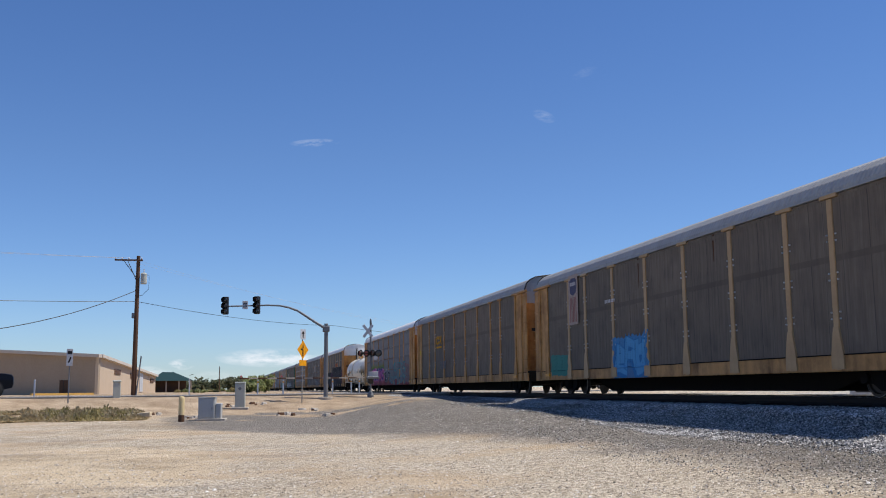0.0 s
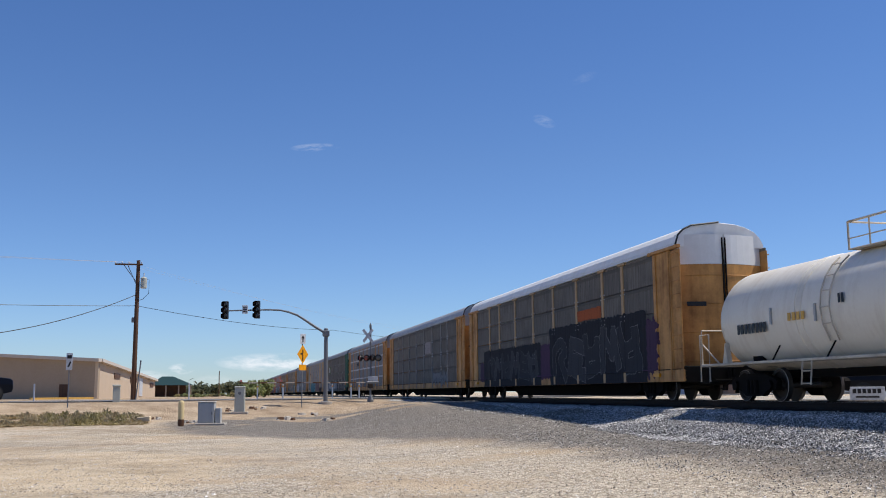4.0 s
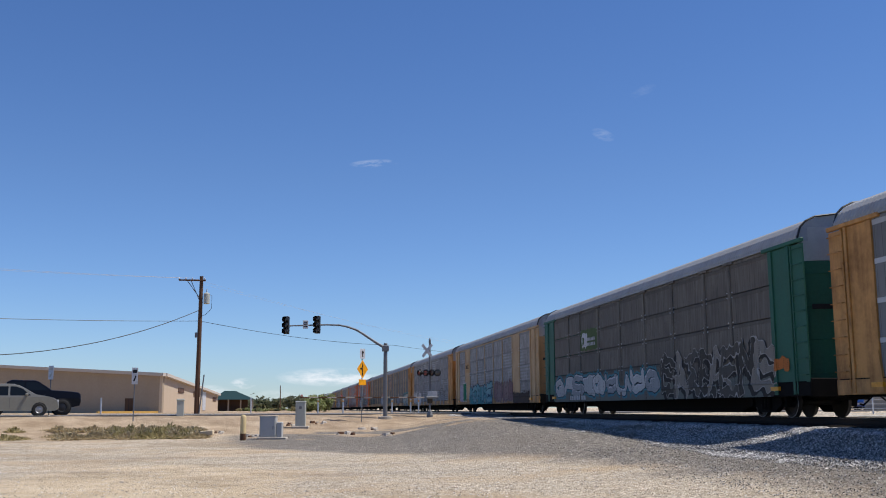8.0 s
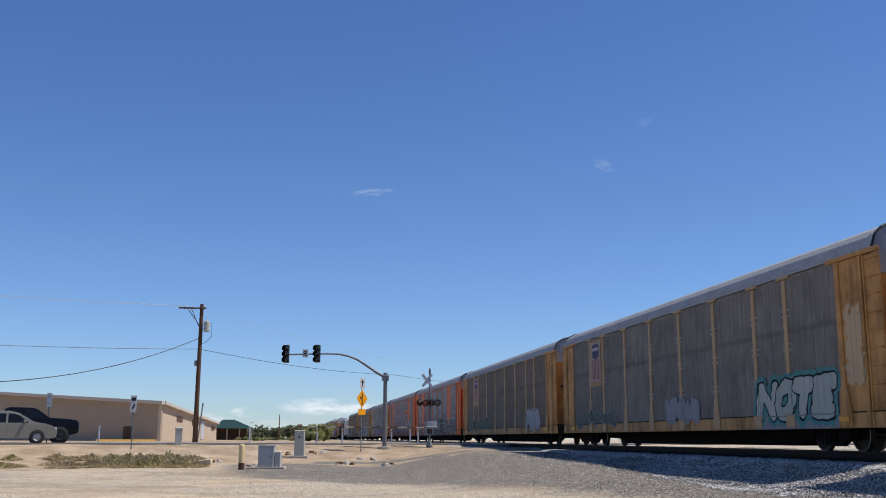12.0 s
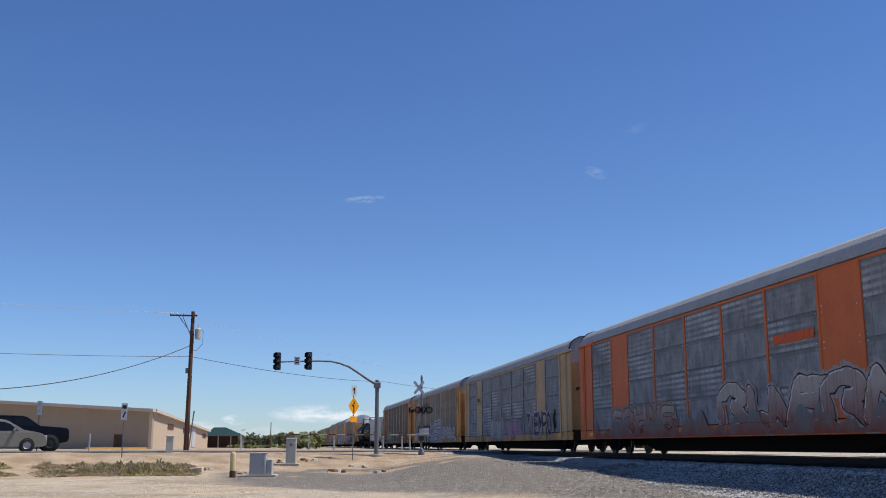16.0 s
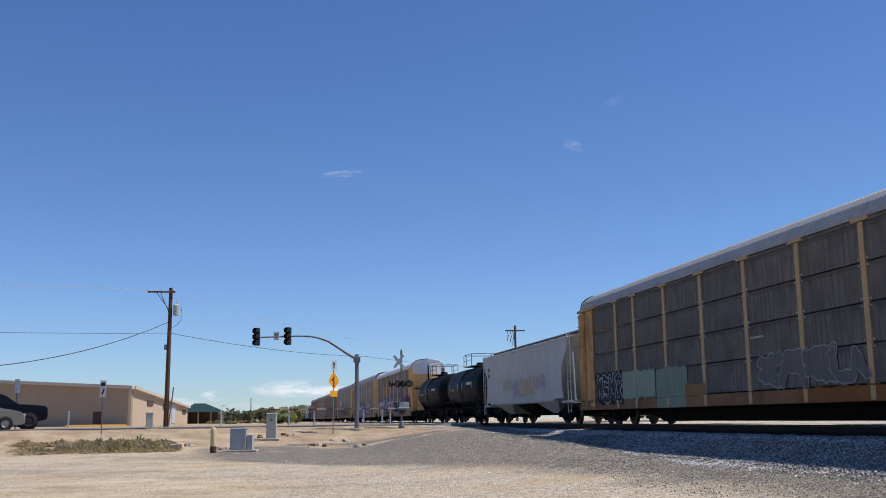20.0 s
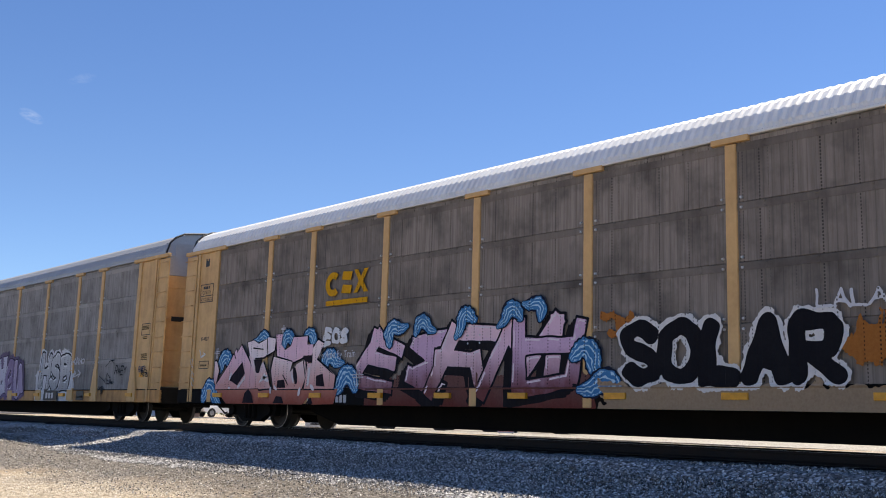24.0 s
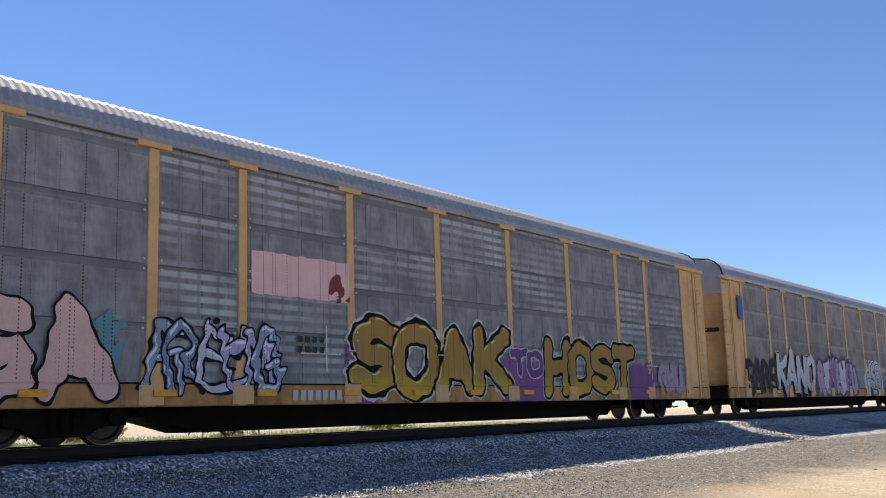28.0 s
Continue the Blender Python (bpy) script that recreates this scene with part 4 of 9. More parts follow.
# strokes of hand-sprayed letters in a unit square; "~" marks a curve, "|" parts strokes
STROKES = {
    "A": "0,0 .46,1 1,0|.2,.34 .8,.34", "B": "0,0 0,1|~0,1 .75,.97 .8,.66 .1,.54|~.1,.54 .95,.5 .92,.06 0,0", "C": "~1,.86 .6,1 .1,.8 0,.45 .15,.1 .6,0 1,.16",
    "E": "0,0 0,1|0,1 .9,1|0,.52 .75,.52|0,0 .95,0", "H": "0,0 .05,1|.9,0 1,1|0,.48 1,.52", "I": ".5,0 .5,1", "K": "0,0 0,1|.95,1 .1,.45|.25,.55 1,0", "L": "0,1 0,0 .9,0",
    "M": "0,0 .1,1 .5,.35 .9,1 1,0", "N": "0,0 0,1 1,0 1,1", "O": "~.5,1 .05,.8 .05,.2 .5,0 .95,.2 .95,.8 .5,1", "P": "0,0 0,1|~0,1 .85,.95 .85,.5 .05,.45",
    "R": "0,0 0,1|~0,1 .85,.95 .85,.5 .05,.45|.3,.45 1,0", "S": "~.95,.85 .5,1 .05,.8 .25,.56 .75,.45 .95,.2 .5,0 .02,.15", "T": "0,1 1,1|.5,1 .5,0", "U": "~0,1 .02,.25 .5,0 .95,.25 1,1", "D": "0,0 0,1|~0,1 .9,.9 .95,.15 0,0", "Y": "0,1 .5,.5 1,1|.5,.5 .4,0", "G": "~1,.86 .6,1 .1,.8 0,.45 .15,.1 .6,0 .95,.14|.95,.14 .95,.45 .55,.45",
    # shapes that only look like letters
    "a": "~.1,.05 0,.7 .5,1 .9,.7 .5,.48|.5,.48 1,0", "b": "0,0 .2,1 .6,.4 .9,1 1,.1", "c": "1,1 .1,.85 .75,.5 .15,.3 .95,0", "d": "~.9,.9 .2,1 .05,.5 .6,.45|~.6,.45 1,.3 .7,0 0,.1", "e": "0,1 .2,0 .9,.2|.9,.2 .8,1|.1,.6 .8,.7",
    "f": ".1,0 .3,1 1,.9|.2,.5 .8,.55|.8,.55 1,0", "g": "~.8,.6 .5,1 .05,.6 .3,.05 .9,.1 .9,.45 .45,.4", "h": "0,.1 .3,1|.3,.95 1,.75|.25,.55 .9,.4|.1,.1 1,0", "i": "~0,.9 .1,.1 .6,0 .7,.8|.7,.8 1,.05"}
ABSTRACT = "abcdefghi"


def stroke_lines(ch):
    out = []
    for s in STROKES[ch].split("|"):
        bent = s.startswith("~")
        pts = [tuple(float(v) for v in p.split(",")) for p in s.lstrip("~").split()]
        if bent:
            fine, n = [], len(pts)
            for k in range(n - 1):
                p0, p1, p2, p3 = pts[max(0, k - 1)], pts[k], pts[k + 1], pts[min(n - 1, k + 2)]
                for j in range(4):
                    t = j / 4
                    fine.append(tuple(0.5 * (2 * b + (c - a) * t + (2 * a - 5 * b + 4 * c - d) * t * t + (3 * b - a - 3 * c + d) * t ** 3) for a, b, c, d in zip(p0, p1, p2, p3)))
            pts = fine + [pts[-1]]
        out.append((bent, pts))
    return out


def wavy(u, z, seed, size):
    """Smooth noise from a few sine waves, about -1 to 1."""
    rnd, total = random.Random(seed), 0
    for k in range(5):
        a, f = rnd.uniform(0, 6.3), rnd.uniform(0.6, 1.9) * 6.3 / size
        total = total + np.sin(f * (np.cos(a) * u + np.sin(a) * z) + rnd.uniform(0, 6.3))
    return total / 2.6


def stroke_field(u, z, a, b, wa, wb, square):
    dx, dz = b[0] - a[0], b[1] - a[1]
    size = math.hypot(dx, dz) or 1e-4
    t = ((u - a[0]) * dx + (z - a[1]) * dz) / size ** 2
    k = np.clip(t, 0, 1)
    w = wa + (wb - wa) * k
    if not square:
        return np.hypot(u - a[0] - k * dx, z - a[1] - k * dz) - w
    side = np.abs((u - a[0]) * dz - (z - a[1]) * dx) / size
    return np.maximum(side - w, np.maximum(-t, t - 1) * size - 0.75 * w)


def paint_depth(car, u, z):
    """How far the painted surface stands before the side sheets: posts, plates, sill lip and sill."""
    long, flared = car.get("long", 1.0), car.get("flared", 0)
    d = np.full(u.shape, 0.037)
    y = -u / long
    for p in POSTS:
        d = np.where(np.abs(y - p) < 0.115, 0.054, d)
        if flared:
            d = np.where((np.abs(y - p) < 0.115 + 0.14 * np.clip((1.62 - z) / 0.66, 0, 1)) & (z < 1.62), 0.069, d)
    e = np.abs(y) - 11.8
    d = np.where(e > 0, 0.015, d)
    d = np.where(((e > 0) & (e < 0.21)) | ((e > 1.07) & (e < 1.21)), 0.059, d)
    d = np.where(e > 1.25, 0.056, d)
    d = np.where(z < 0.98, 0.056, d)
    return np.where(z < 0.94, 0.035, d)


def main_body(mask):
    """The mask without its small stray islands."""
    todo, groups = {(int(a), int(b)) for a, b in np.argwhere(mask)}, []
    while todo:
        heap, got = [todo.pop()], []
        while heap:
            a, b = heap.pop()
            got.append((a, b))
            for q in ((a + 1, b), (a - 1, b), (a, b + 1), (a, b - 1)):
                if q in todo:
                    todo.remove(q)
                    heap.append(q)
        groups.append(got)
    out = np.zeros_like(mask)
    most = max((len(g) for g in groups), default=0)
    for g in groups:
        if len(g) > 0.12 * most:
            for q in g:
                out[q] = True
    return out


def contour(name, car, f, u0, z0, h, mat, label, depth=None):
    """The region where f is below nought as one sheet of paint that follows the car's side."""
    uu, zz = np.meshgrid(u0 + h * np.arange(f.shape[1]), z0 + h * np.arange(f.shape[0]))
    if depth is None:
        f = np.maximum(f, 0.584 - zz)
    ins = main_body(f < 0) if name in ("graffiti_letter", "painted_patch") else f < 0
    f = np.where(ins, f, np.maximum(f, 1e-4))
    full = ins[:-1, :-1] & ins[1:, :-1] & ins[:-1, 1:] & ins[1:, 1:]
    some = (ins[:-1, :-1] | ins[1:, :-1] | ins[:-1, 1:] | ins[1:, 1:]) & ~full
    d = paint_depth(car, uu, zz) if depth is None else np.full(uu.shape, depth)
    even = (d[:-1, :-1] == d[1:, :-1]) & (d[:-1, :-1] == d[:-1, 1:]) & (d[:-1, :-1] == d[1:, 1:])
    car["coats"] = car.get("coats", 0) + 1
    vs, fs, lift = [], [], 0.0007 * car["coats"]

    def face(pts):
        n = len(vs)
        vs.extend((SIDE - dd - lift, -p, q) for p, q, dd in pts)
        fs.append(tuple(range(n, n + len(pts))))

    for j in range(full.shape[0]):
        idx = np.nonzero(full[j] & even[j])[0]
        if len(idx):
            cuts = np.nonzero((np.diff(idx) > 1) | (np.diff(d[j][idx]) != 0))[0] + 1
            for run in np.split(idx, cuts):
                a, b, dd = u0 + h * run[0], u0 + h * (run[-1] + 1), float(d[j, run[0]])
                lo, hi = z0 + h * j, z0 + h * (j + 1)
                face([(a, lo, dd), (b, lo, dd), (b, hi, dd), (a, hi, dd)])
    for j, i in np.argwhere(some | (full & ~even)):
        ring = [(i, j), (i + 1, j), (i + 1, j + 1), (i, j + 1)]
        pts = []
        for k in range(4):
            (a, b), (c, e) = ring[k], ring[(k + 1) % 4]
            p, q = f[b, a], f[e, c]
            if p < 0:
                pts.append((u0 + h * a, z0 + h * b, float(d[b, a])))
            if (p < 0) != (q < 0):
                t = p / (p - q)
                pts.append((u0 + h * (a + (c - a) * t), z0 + h * (b + (e - b) * t), float(d[b, a] + (d[e, c] - d[b, a]) * t)))
        if len(pts) > 2:
            face(pts)
    if not fs:
        return None
    me = bpy.data.meshes.new(name)
    me.from_pydata(vs, [], fs)
    me.materials.append(mat)
    ob = new(name, me)
    ob.parent = car
    if label:
        ob["label"] = label
    return ob


def burner(car, text, u0, u1, z0, z1, fill, line, seed=1, fat=0.15, square=False, edge=0.05, halo=None, glow=0.12, shade=None, glint=None, lean=0.0, bounce=0.06, overlap=0.12, rough=0.02, depth=None, cover=None):
    """Large hand-sprayed letters: halo, block shadow, outline, one fill a letter, and glints."""
    rnd = random.Random(seed)
    paint_of = lambda c: c if isinstance(c, bpy.types.Material) else spray(c)
    n, high = len(text), z1 - z0
    wide = (u1 - u0) / n
    h = min(0.032, max(0.016, high / 70))
    pad = edge + glow + 0.15
    us, zs = np.arange(u0 - pad, u1 + pad, h), np.arange(max(0.56, z0 - pad) if depth is None else z0 - pad, z1 + pad, h)
    u, z = np.meshgrid(us, zs)
    su = u + rough * 1.6 * wavy(u, z, seed, 0.5)
    sz = z + rough * 1.6 * wavy(u, z, seed + 1, 0.6)
    w0 = fat * min(wide, high * 0.8)
    fields = []
    for k, ch in enumerate(text):
        a, b = u0 + wide * (k - overlap * rnd.random()), u0 + wide * (k + 1 + overlap * rnd.random())
        if ch == "I":
            a, b = a + wide * 0.2, b - wide * 0.2
        lo, hi = z0 + bounce * high * rnd.random(), z1 - bounce * high * rnd.random()
        tilt, w = lean + rnd.uniform(-0.10, 0.10) * (1.6 if square else 1), w0 * rnd.uniform(0.9, 1.1)
        best = None
        for bent, pts in stroke_lines(ch):
            q = [(a + w + (b - a - 2 * w) * x + tilt * (y - 0.5) * high, lo + w + (hi - lo - 2 * w) * y) for x, y in pts]
            if square and not bent:
                q = [(x + rnd.uniform(-0.07, 0.07) * wide, y + rnd.uniform(-0.06, 0.06) * high) for x, y in q]
            for j, (p, r) in enumerate(zip(q, q[1:])):
                flare = rnd.uniform(0.75, 1.35) if square and not bent else 1.0
                g = stroke_field(su, sz, p, r, w, w * flare, square and not bent)
                best = g if best is None else np.minimum(best, g)
        fields.append(best)
    whole = np.minimum.reduce(fields)
    if cover:
        f = whole - 0.30 * high * 0.5 + 0.16 * wavy(u, z, seed + 4, 0.7) + 0.05 * wavy(u, z, seed + 5, 0.2)
        contour("graffiti_cloud", car, f, us[0], zs[0], h, paint_of(cover), "ragged sprayed colour cloud", depth)
    if halo:
        f = whole - edge - glow + 0.03 * wavy(u, z, seed + 2, 0.35) + 0.012 * wavy(u, z, seed + 3, 0.09)
        contour("graffiti_halo", car, f, us[0], zs[0], h, paint_of(halo), "sprayed halo round the letters", depth)
    if shade:
        f = whole
        for s in (0.35, 0.7, 1.0):
            i, j = int(round(0.11 * high * s / h)), int(round(0.09 * high * s / h))
            moved = np.full_like(whole, 9.0)
            moved[:-j or None, :-i or None] = whole[j:, i:]
            f = np.minimum(f, moved)
        contour("graffiti_shadow", car, f - edge * 0.6, us[0], zs[0], h, paint_of(shade), "sprayed block shadow of the letters", depth)
    contour("graffiti_outline", car, whole - edge, us[0], zs[0], h, paint_of(line), "sprayed outline of the letters", depth)
    shine = None
    for k, f in enumerate(fields):
        g = f
        for later in fields[k + 1:]:
            g = np.maximum(g, edge * 0.8 - later)
        contour("graffiti_letter", car, g, us[0], zs[0], h, paint_of(fill[k % len(fill)]), "sprayed letter body", depth)
        if glint:
            i, j = max(1, int(0.035 / h)), max(1, int(0.045 / h))
            moved = np.full_like(g, 9.0)
            moved[:-j, i:] = g[j:, :-i]
            s = np.maximum(np.maximum(g + 0.018, -0.030 - moved), -0.25 - 1.0 * wavy(u, z, seed + 7 + k, 0.55))
            shine = s if shine is None else np.minimum(shine, s)
    if glint:
        contour("graffiti_highlight", car, shine, us[0], zs[0], h, paint_of(glint), "sprayed highlights", depth)


def patch(car, u, z, w, high, col, label, seed=1, ragged=0.04, depth=None):
    """A ragged field of paint rolled or sprayed on the side."""
    if depth is None and z < 0.68:
        z, high = z - 0.25, high + 0.25
    h = 0.03
    us, zs = np.arange(u - 0.2, u + w + 0.2, h), np.arange(max(0.56, z - 0.2) if depth is None else z - 0.2, z + high + 0.2, h)
    a, b = np.meshgrid(us, zs)
    f = np.maximum(np.abs(a - u - w / 2) - w / 2, np.abs(b - z - high / 2) - high / 2) + ragged * wavy(a, b, seed, 0.45) + ragged * 0.4 * wavy(a, b, seed + 1, 0.12)
    return contour("painted_patch", car, f, us[0], zs[0], h, col if isinstance(col, bpy.types.Material) else spray(col), label, depth)


def spots(rnd, count):
    return "".join(rnd.choice(ABSTRACT) for _ in range(count))


def piece(car, u0, u1, z0, z1, count, seed, fill, line, glint=None, cloud=None):
    """Angular interlocked shapes like letters."""
    burner(car, spots(random.Random(seed), count), u0, u1, z0, z1, fill, line, seed, 0.165, True, 0.04, None, 0.1, line, glint, 0.08, 0.16, 0.3, 0.012, None, cloud)


def bubble(car, u0, u1, z0, z1, count, seed, fill, line, glint=None, halo=None, depth=None):
    """Round swollen shapes like letters."""
    burner(car, spots(random.Random(seed), count), u0, u1, z0, z1, fill, line, seed, 0.18, False, 0.035, halo, 0.09, None, glint, 0.05, 0.10, 0.22, 0.025, depth)


def swirl(car, u, z, r, seed):
    """A blue flame-like curl: a bent band with pale wavy lines along it."""
    rnd, h = random.Random(seed), 0.014
    turn, hook, n = rnd.uniform(-0.7, 0.7), rnd.choice((-1, 1)), 16
    mid, p = [], Vector((-0.75 * r, -0.75 * r))
    for k in range(n + 1):
        t = k / n
        mid.append((u + hook * (p.x * math.cos(turn) - p.y * math.sin(turn)), z + p.x * math.sin(turn) + p.y * math.cos(turn)))
        way = 1.25 - 3.1 * t + (3.4 * (t - 0.62) if t > 0.62 else 0.0) + 0.35 * math.sin(9 * t)
        p += Vector((math.cos(way), math.sin(way))) * 3.1 * r / n
    us, zs = np.arange(u - 2.0 * r, u + 2.0 * r, h), np.arange(max(0.56, z - 1.8 * r), z + 1.8 * r, h)
    a, b = np.meshgrid(us, zs)
    best, off = np.full(a.shape, 9.0), np.zeros(a.shape)
    for k, (p, q) in enumerate(zip(mid, mid[1:])):
        dx, dz = q[0] - p[0], q[1] - p[1]
        size = math.hypot(dx, dz) or 1e-4
        t = np.clip(((a - p[0]) * dx + (b - p[1]) * dz) / size ** 2, 0, 1)
        w = r * 0.46 * (0.18 + math.sin(math.pi * (0.10 + 0.84 * ((k + 0.5) / n) ** 0.8)))
        far = np.hypot(a - p[0] - t * dx, b - p[1] - t * dz) / w
        side = ((a - p[0]) * dz - (b - p[1]) * dx) / size / w
        off = np.where(far < best, side, off)
        best = np.minimum(best, far)
    body = (best - 1) * r * 0.4 + 0.012 * wavy(a, b, seed, 0.2)
    contour("graffiti_curl_edge", car, body - 0.028, us[0], zs[0], h, spray((0.012, 0.016, 0.035)), "dark edge of a sprayed curl")
    contour("graffiti_curl", car, body, us[0], zs[0], h, spray((0.045, 0.20, 0.42)), "sprayed blue curl")
    phase = off * 1.9 + 0.22 * wavy(a, b, seed + 3, 0.22)
    lines = (np.abs(phase - np.floor(phase) - 0.5) - 0.17) * 0.1
    contour("graffiti_curl_line", car, np.maximum(lines, body + 0.02), us[0], zs[0], h, spray((0.42, 0.64, 0.76)), "pale wavy lines of a sprayed curl")


def autorack(q0, q1, spec):
    """An enclosed car carrier between two coupling points."""
    car = tagged(new("autorack_car"), spec["label"], "railway car", "cars of the freight train")
    car["at"] = (q0 + q1) / 2 + spec.get("shift", 0.0)
    car["long"], car["flared"] = spec.get("long", 1.0), int(spec.get("flared", False))
    half = 13.75
    trim, mat, roof = spec.get("trim", TAN), spec.get("panel", P_DARK), spec.get("roof", BARE_DARK)
    sill, long = spec.get("sill", TAN_SOILED), spec.get("long", 1.0)
    stretch = Matrix.Diagonal((1, long, 1, 1))
    rise = Matrix.Translation((0, 0, 0.97)) @ Matrix.Diagonal((1, long, spec.get("tall", 0.985), 1)) @ Matrix.Translation((0, 0, -0.97))
    key = trim.name
    part("roof", cached(("roof", roof.name), lambda: roof_mesh(roof)), None, car, spec.get("roof_label", "ribbed galvanised roof"), rise)
    part("side_sill", cached(("sill", sill.name), lambda: Solid().slab(-1.53, -1.44, -half, half, 0.58, 0.955, 0.015).mesh("side_sill", sill)), None, car, "soiled side sill", stretch)
    part("side_sill", cached(("sill_far", sill.name), lambda: Solid().slab(1.44, 1.53, -half, half, 0.58, 0.955, 0.015).mesh("side_sill", sill)), None, car, "", stretch)
    part("sill_lip", cached("sill_lip", lambda: Solid().slab(-1.55, -1.47, -half + 0.2, half - 0.2, 0.948, 0.972, 0.006).mesh("sill_lip", BLACK)), None, car, "", stretch)
    part("underframe", cached("underframe", lambda: Solid().prism([(-8.7, 0.60), (-8.5, 0.44), (-7.3, 0.13), (7.3, 0.13), (8.5, 0.44), (8.7, 0.60)], -0.48, 0.48).slab(-0.35, 0.35, -half + 0.3, half - 0.3, 0.48, 0.92, 0.03).box(-1.44, 1.44, -half + 0.1, half - 0.1, 0.88, 0.95).mesh("underframe", BLACK)), None, car, "black centre sill and deck", stretch)
    part("end_sill", cached(("end_sill", sill.name), lambda: Solid().slab(-1.5, 1.5, half - 0.12, half, 0.55, 1.05, 0.02).mesh("end_sill", BLACK)), None, car, "", stretch)
    part("end_sill", cached("end_sill_b", lambda: Solid().slab(-1.5, 1.5, -half, -half + 0.12, 0.55, 1.05, 0.02).mesh("end_sill", BLACK)), None, car, "", stretch)
    part("far_side", cached(("far", mat.name), lambda: Solid().slab(1.46, 1.50, -half + 0.1, half - 0.1, 0.95, 4.82, 0.01).mesh("far_side", mat)), None, car, "far side wall of sheets", rise)
    odd = spec.get("plates", {})
    rows = spec.get("rows", ROWS)
    for k in range(9):
        w, c = BAYS[k + 1] - BAYS[k] - 0.03, (BAYS[k] + BAYS[k + 1]) / 2
        if k in odd:
            pm = odd[k]
            me = cached(("plate", round(w, 2), pm.name), lambda: Solid().slab(-0.03, 0.012, -w / 2, w / 2, 0.97, 4.72, 0.01).mesh("side_plate", pm))
            part("side_plate", me, None, car, "painted plate among the side sheets", rise @ pose(SIDE, c, 0))
            continue
        for a, b in zip(rows, rows[1:]):
            h = b - a - spec.get("seam", 0.006)
            me = cached(("panel", round(w, 2), round(h, 2), mat.name), lambda: panel_mesh(w, h, mat))
            part("side_panel", me, None, car, at=rise @ pose(SIDE, c, (a + b) / 2))
    po = spec.get("posts", trim)
    me = cached(("post", po.name, spec.get("flared", False), spec.get("slim", 0)), lambda: post_mesh(po, spec.get("flared", False), spec.get("slim", 0)))
    for y in POSTS:
        part("post", me, None, car, at=rise @ pose(SIDE, y, 0))
    part("top_chord", cached(("chord", (trim if spec.get("slim") else mat).name), lambda: Solid().slab(-1.505, -1.45, -11.8, 11.8, 4.715, 4.80, 0.006).mesh("top_chord", trim if spec.get("slim") else mat)), None, car, "", rise)
    part("roof_edge", cached(("eave", roof.name), lambda: Solid().slab(-1.56, -1.46, -13.45, 13.45, 4.815, 4.865, 0.008).mesh("roof_edge", roof)), None, car, "", rise)
    pk, lf, up = (cached(("pocket", key), lambda: pocket_mesh(trim)), cached(("leaf", key), lambda: leaf_mesh(trim, 0.98, 4.25)), cached(("leaf_top", roof.name), lambda: leaf_mesh(roof if roof is ROOF_WHITE else BARE, 4.26, 5.2)))
    mirror_y = Matrix.Diagonal((1, -1, 1, 1))
    for e in (1, -1):
        m = mirror_y if e < 0 else Matrix.Identity(4)
        part("door_pocket", pk, None, car, "riveted plate beside the end door", rise @ Matrix.Translation((SIDE, e * 11.8, 0)) @ m)
        for y0, y1 in ((0.0, 0.20), (1.08, 1.20)):
            part("frame_stile", cached(("stile", key, y0), lambda: Solid().slab(-0.055, 0.0, y0, y1, 0.62, 4.745, 0.01).mesh("frame_stile", trim)), None, car, "", rise @ Matrix.Translation((SIDE, e * 11.8, 0)) @ m)
        part("door_header", cached(("header", key), lambda: Solid().slab(-0.075, 0.03, -0.35, 1.95, 4.75, 4.86, 0.015).mesh("door_header", trim)), None, car, "", rise @ Matrix.Translation((SIDE, e * 11.8, 0)) @ m)
        part("corner_plate", cached(("corner", key), lambda: step_plate_mesh(trim)), None, car, "riveted corner plate with grab irons", rise @ Matrix.Translation((SIDE, e * 11.8, 0)) @ m)
        for sx in (1, -1):
            mm = rise @ Matrix.Diagonal((sx, e, 1, 1))
            part("end_door", lf, None, car, "curved end door leaf", mm)
            part("end_door_top", up, None, car, "bare metal top of the end door", mm)
            part("door_slot", cached("door_slot", lambda: Solid().slab(-1.22, -0.62, 13.585, 13.605, 2.92, 3.06, 0.006, Matrix.Translation((-0.92, 13.58, 0)) @ pose(0, 0, 0, 0, 0, 13) @ Matrix.Translation((0.92, -13.58, 0))).mesh("door_slot", INK)), None, car, "dark slot in the end door", mm)
            part("lock_rod", cached("lock_rod", lambda: Solid().tube((-0.05, 13.73, 1.0), (-0.05, 13.73, 5.1), 0.025, n=8).mesh("lock_rod", BLACK)), None, car, "", mm)
        part("corner_plate", cached(("corner", key), lambda: step_plate_mesh(trim)), None, car, "riveted corner plate with grab irons", rise @ Matrix.Translation((1.47, e * 11.8, 0)) @ Matrix.Diagonal((-1, e, 1, 1)))
        part("edge_strip", cached("edge_strip", lambda: Solid().path([Vector((-1.50, 13.47, 4.88)), Vector((-1.40, 13.47, 5.2)), Vector((-1.22, 13.47, 5.38)), Vector((-0.95, 13.47, 5.51)), Vector((0, 13.47, 5.64))], 0.03).mesh("edge_strip", INK)), None, car, "black rubber roof end strip", rise @ m)
        if spec.get("flared"):
            part("post_foot", cached(("foot", key), lambda: Solid().prism([(0.02, 1.62), (0.26, 1.62), (0.42, 0.96), (0.44, 0.62), (-0.10, 0.62), (-0.09, 0.96)], -0.075, -0.01).mesh("post_foot", trim)), None, car, "flared foot of the corner post", rise @ Matrix.Translation((SIDE, e * 11.8, 0)) @ m)
        add_truck(car, e * 10.4 * long)
    add_couplers(car, (q1 - q0) / 2 - 0.12)
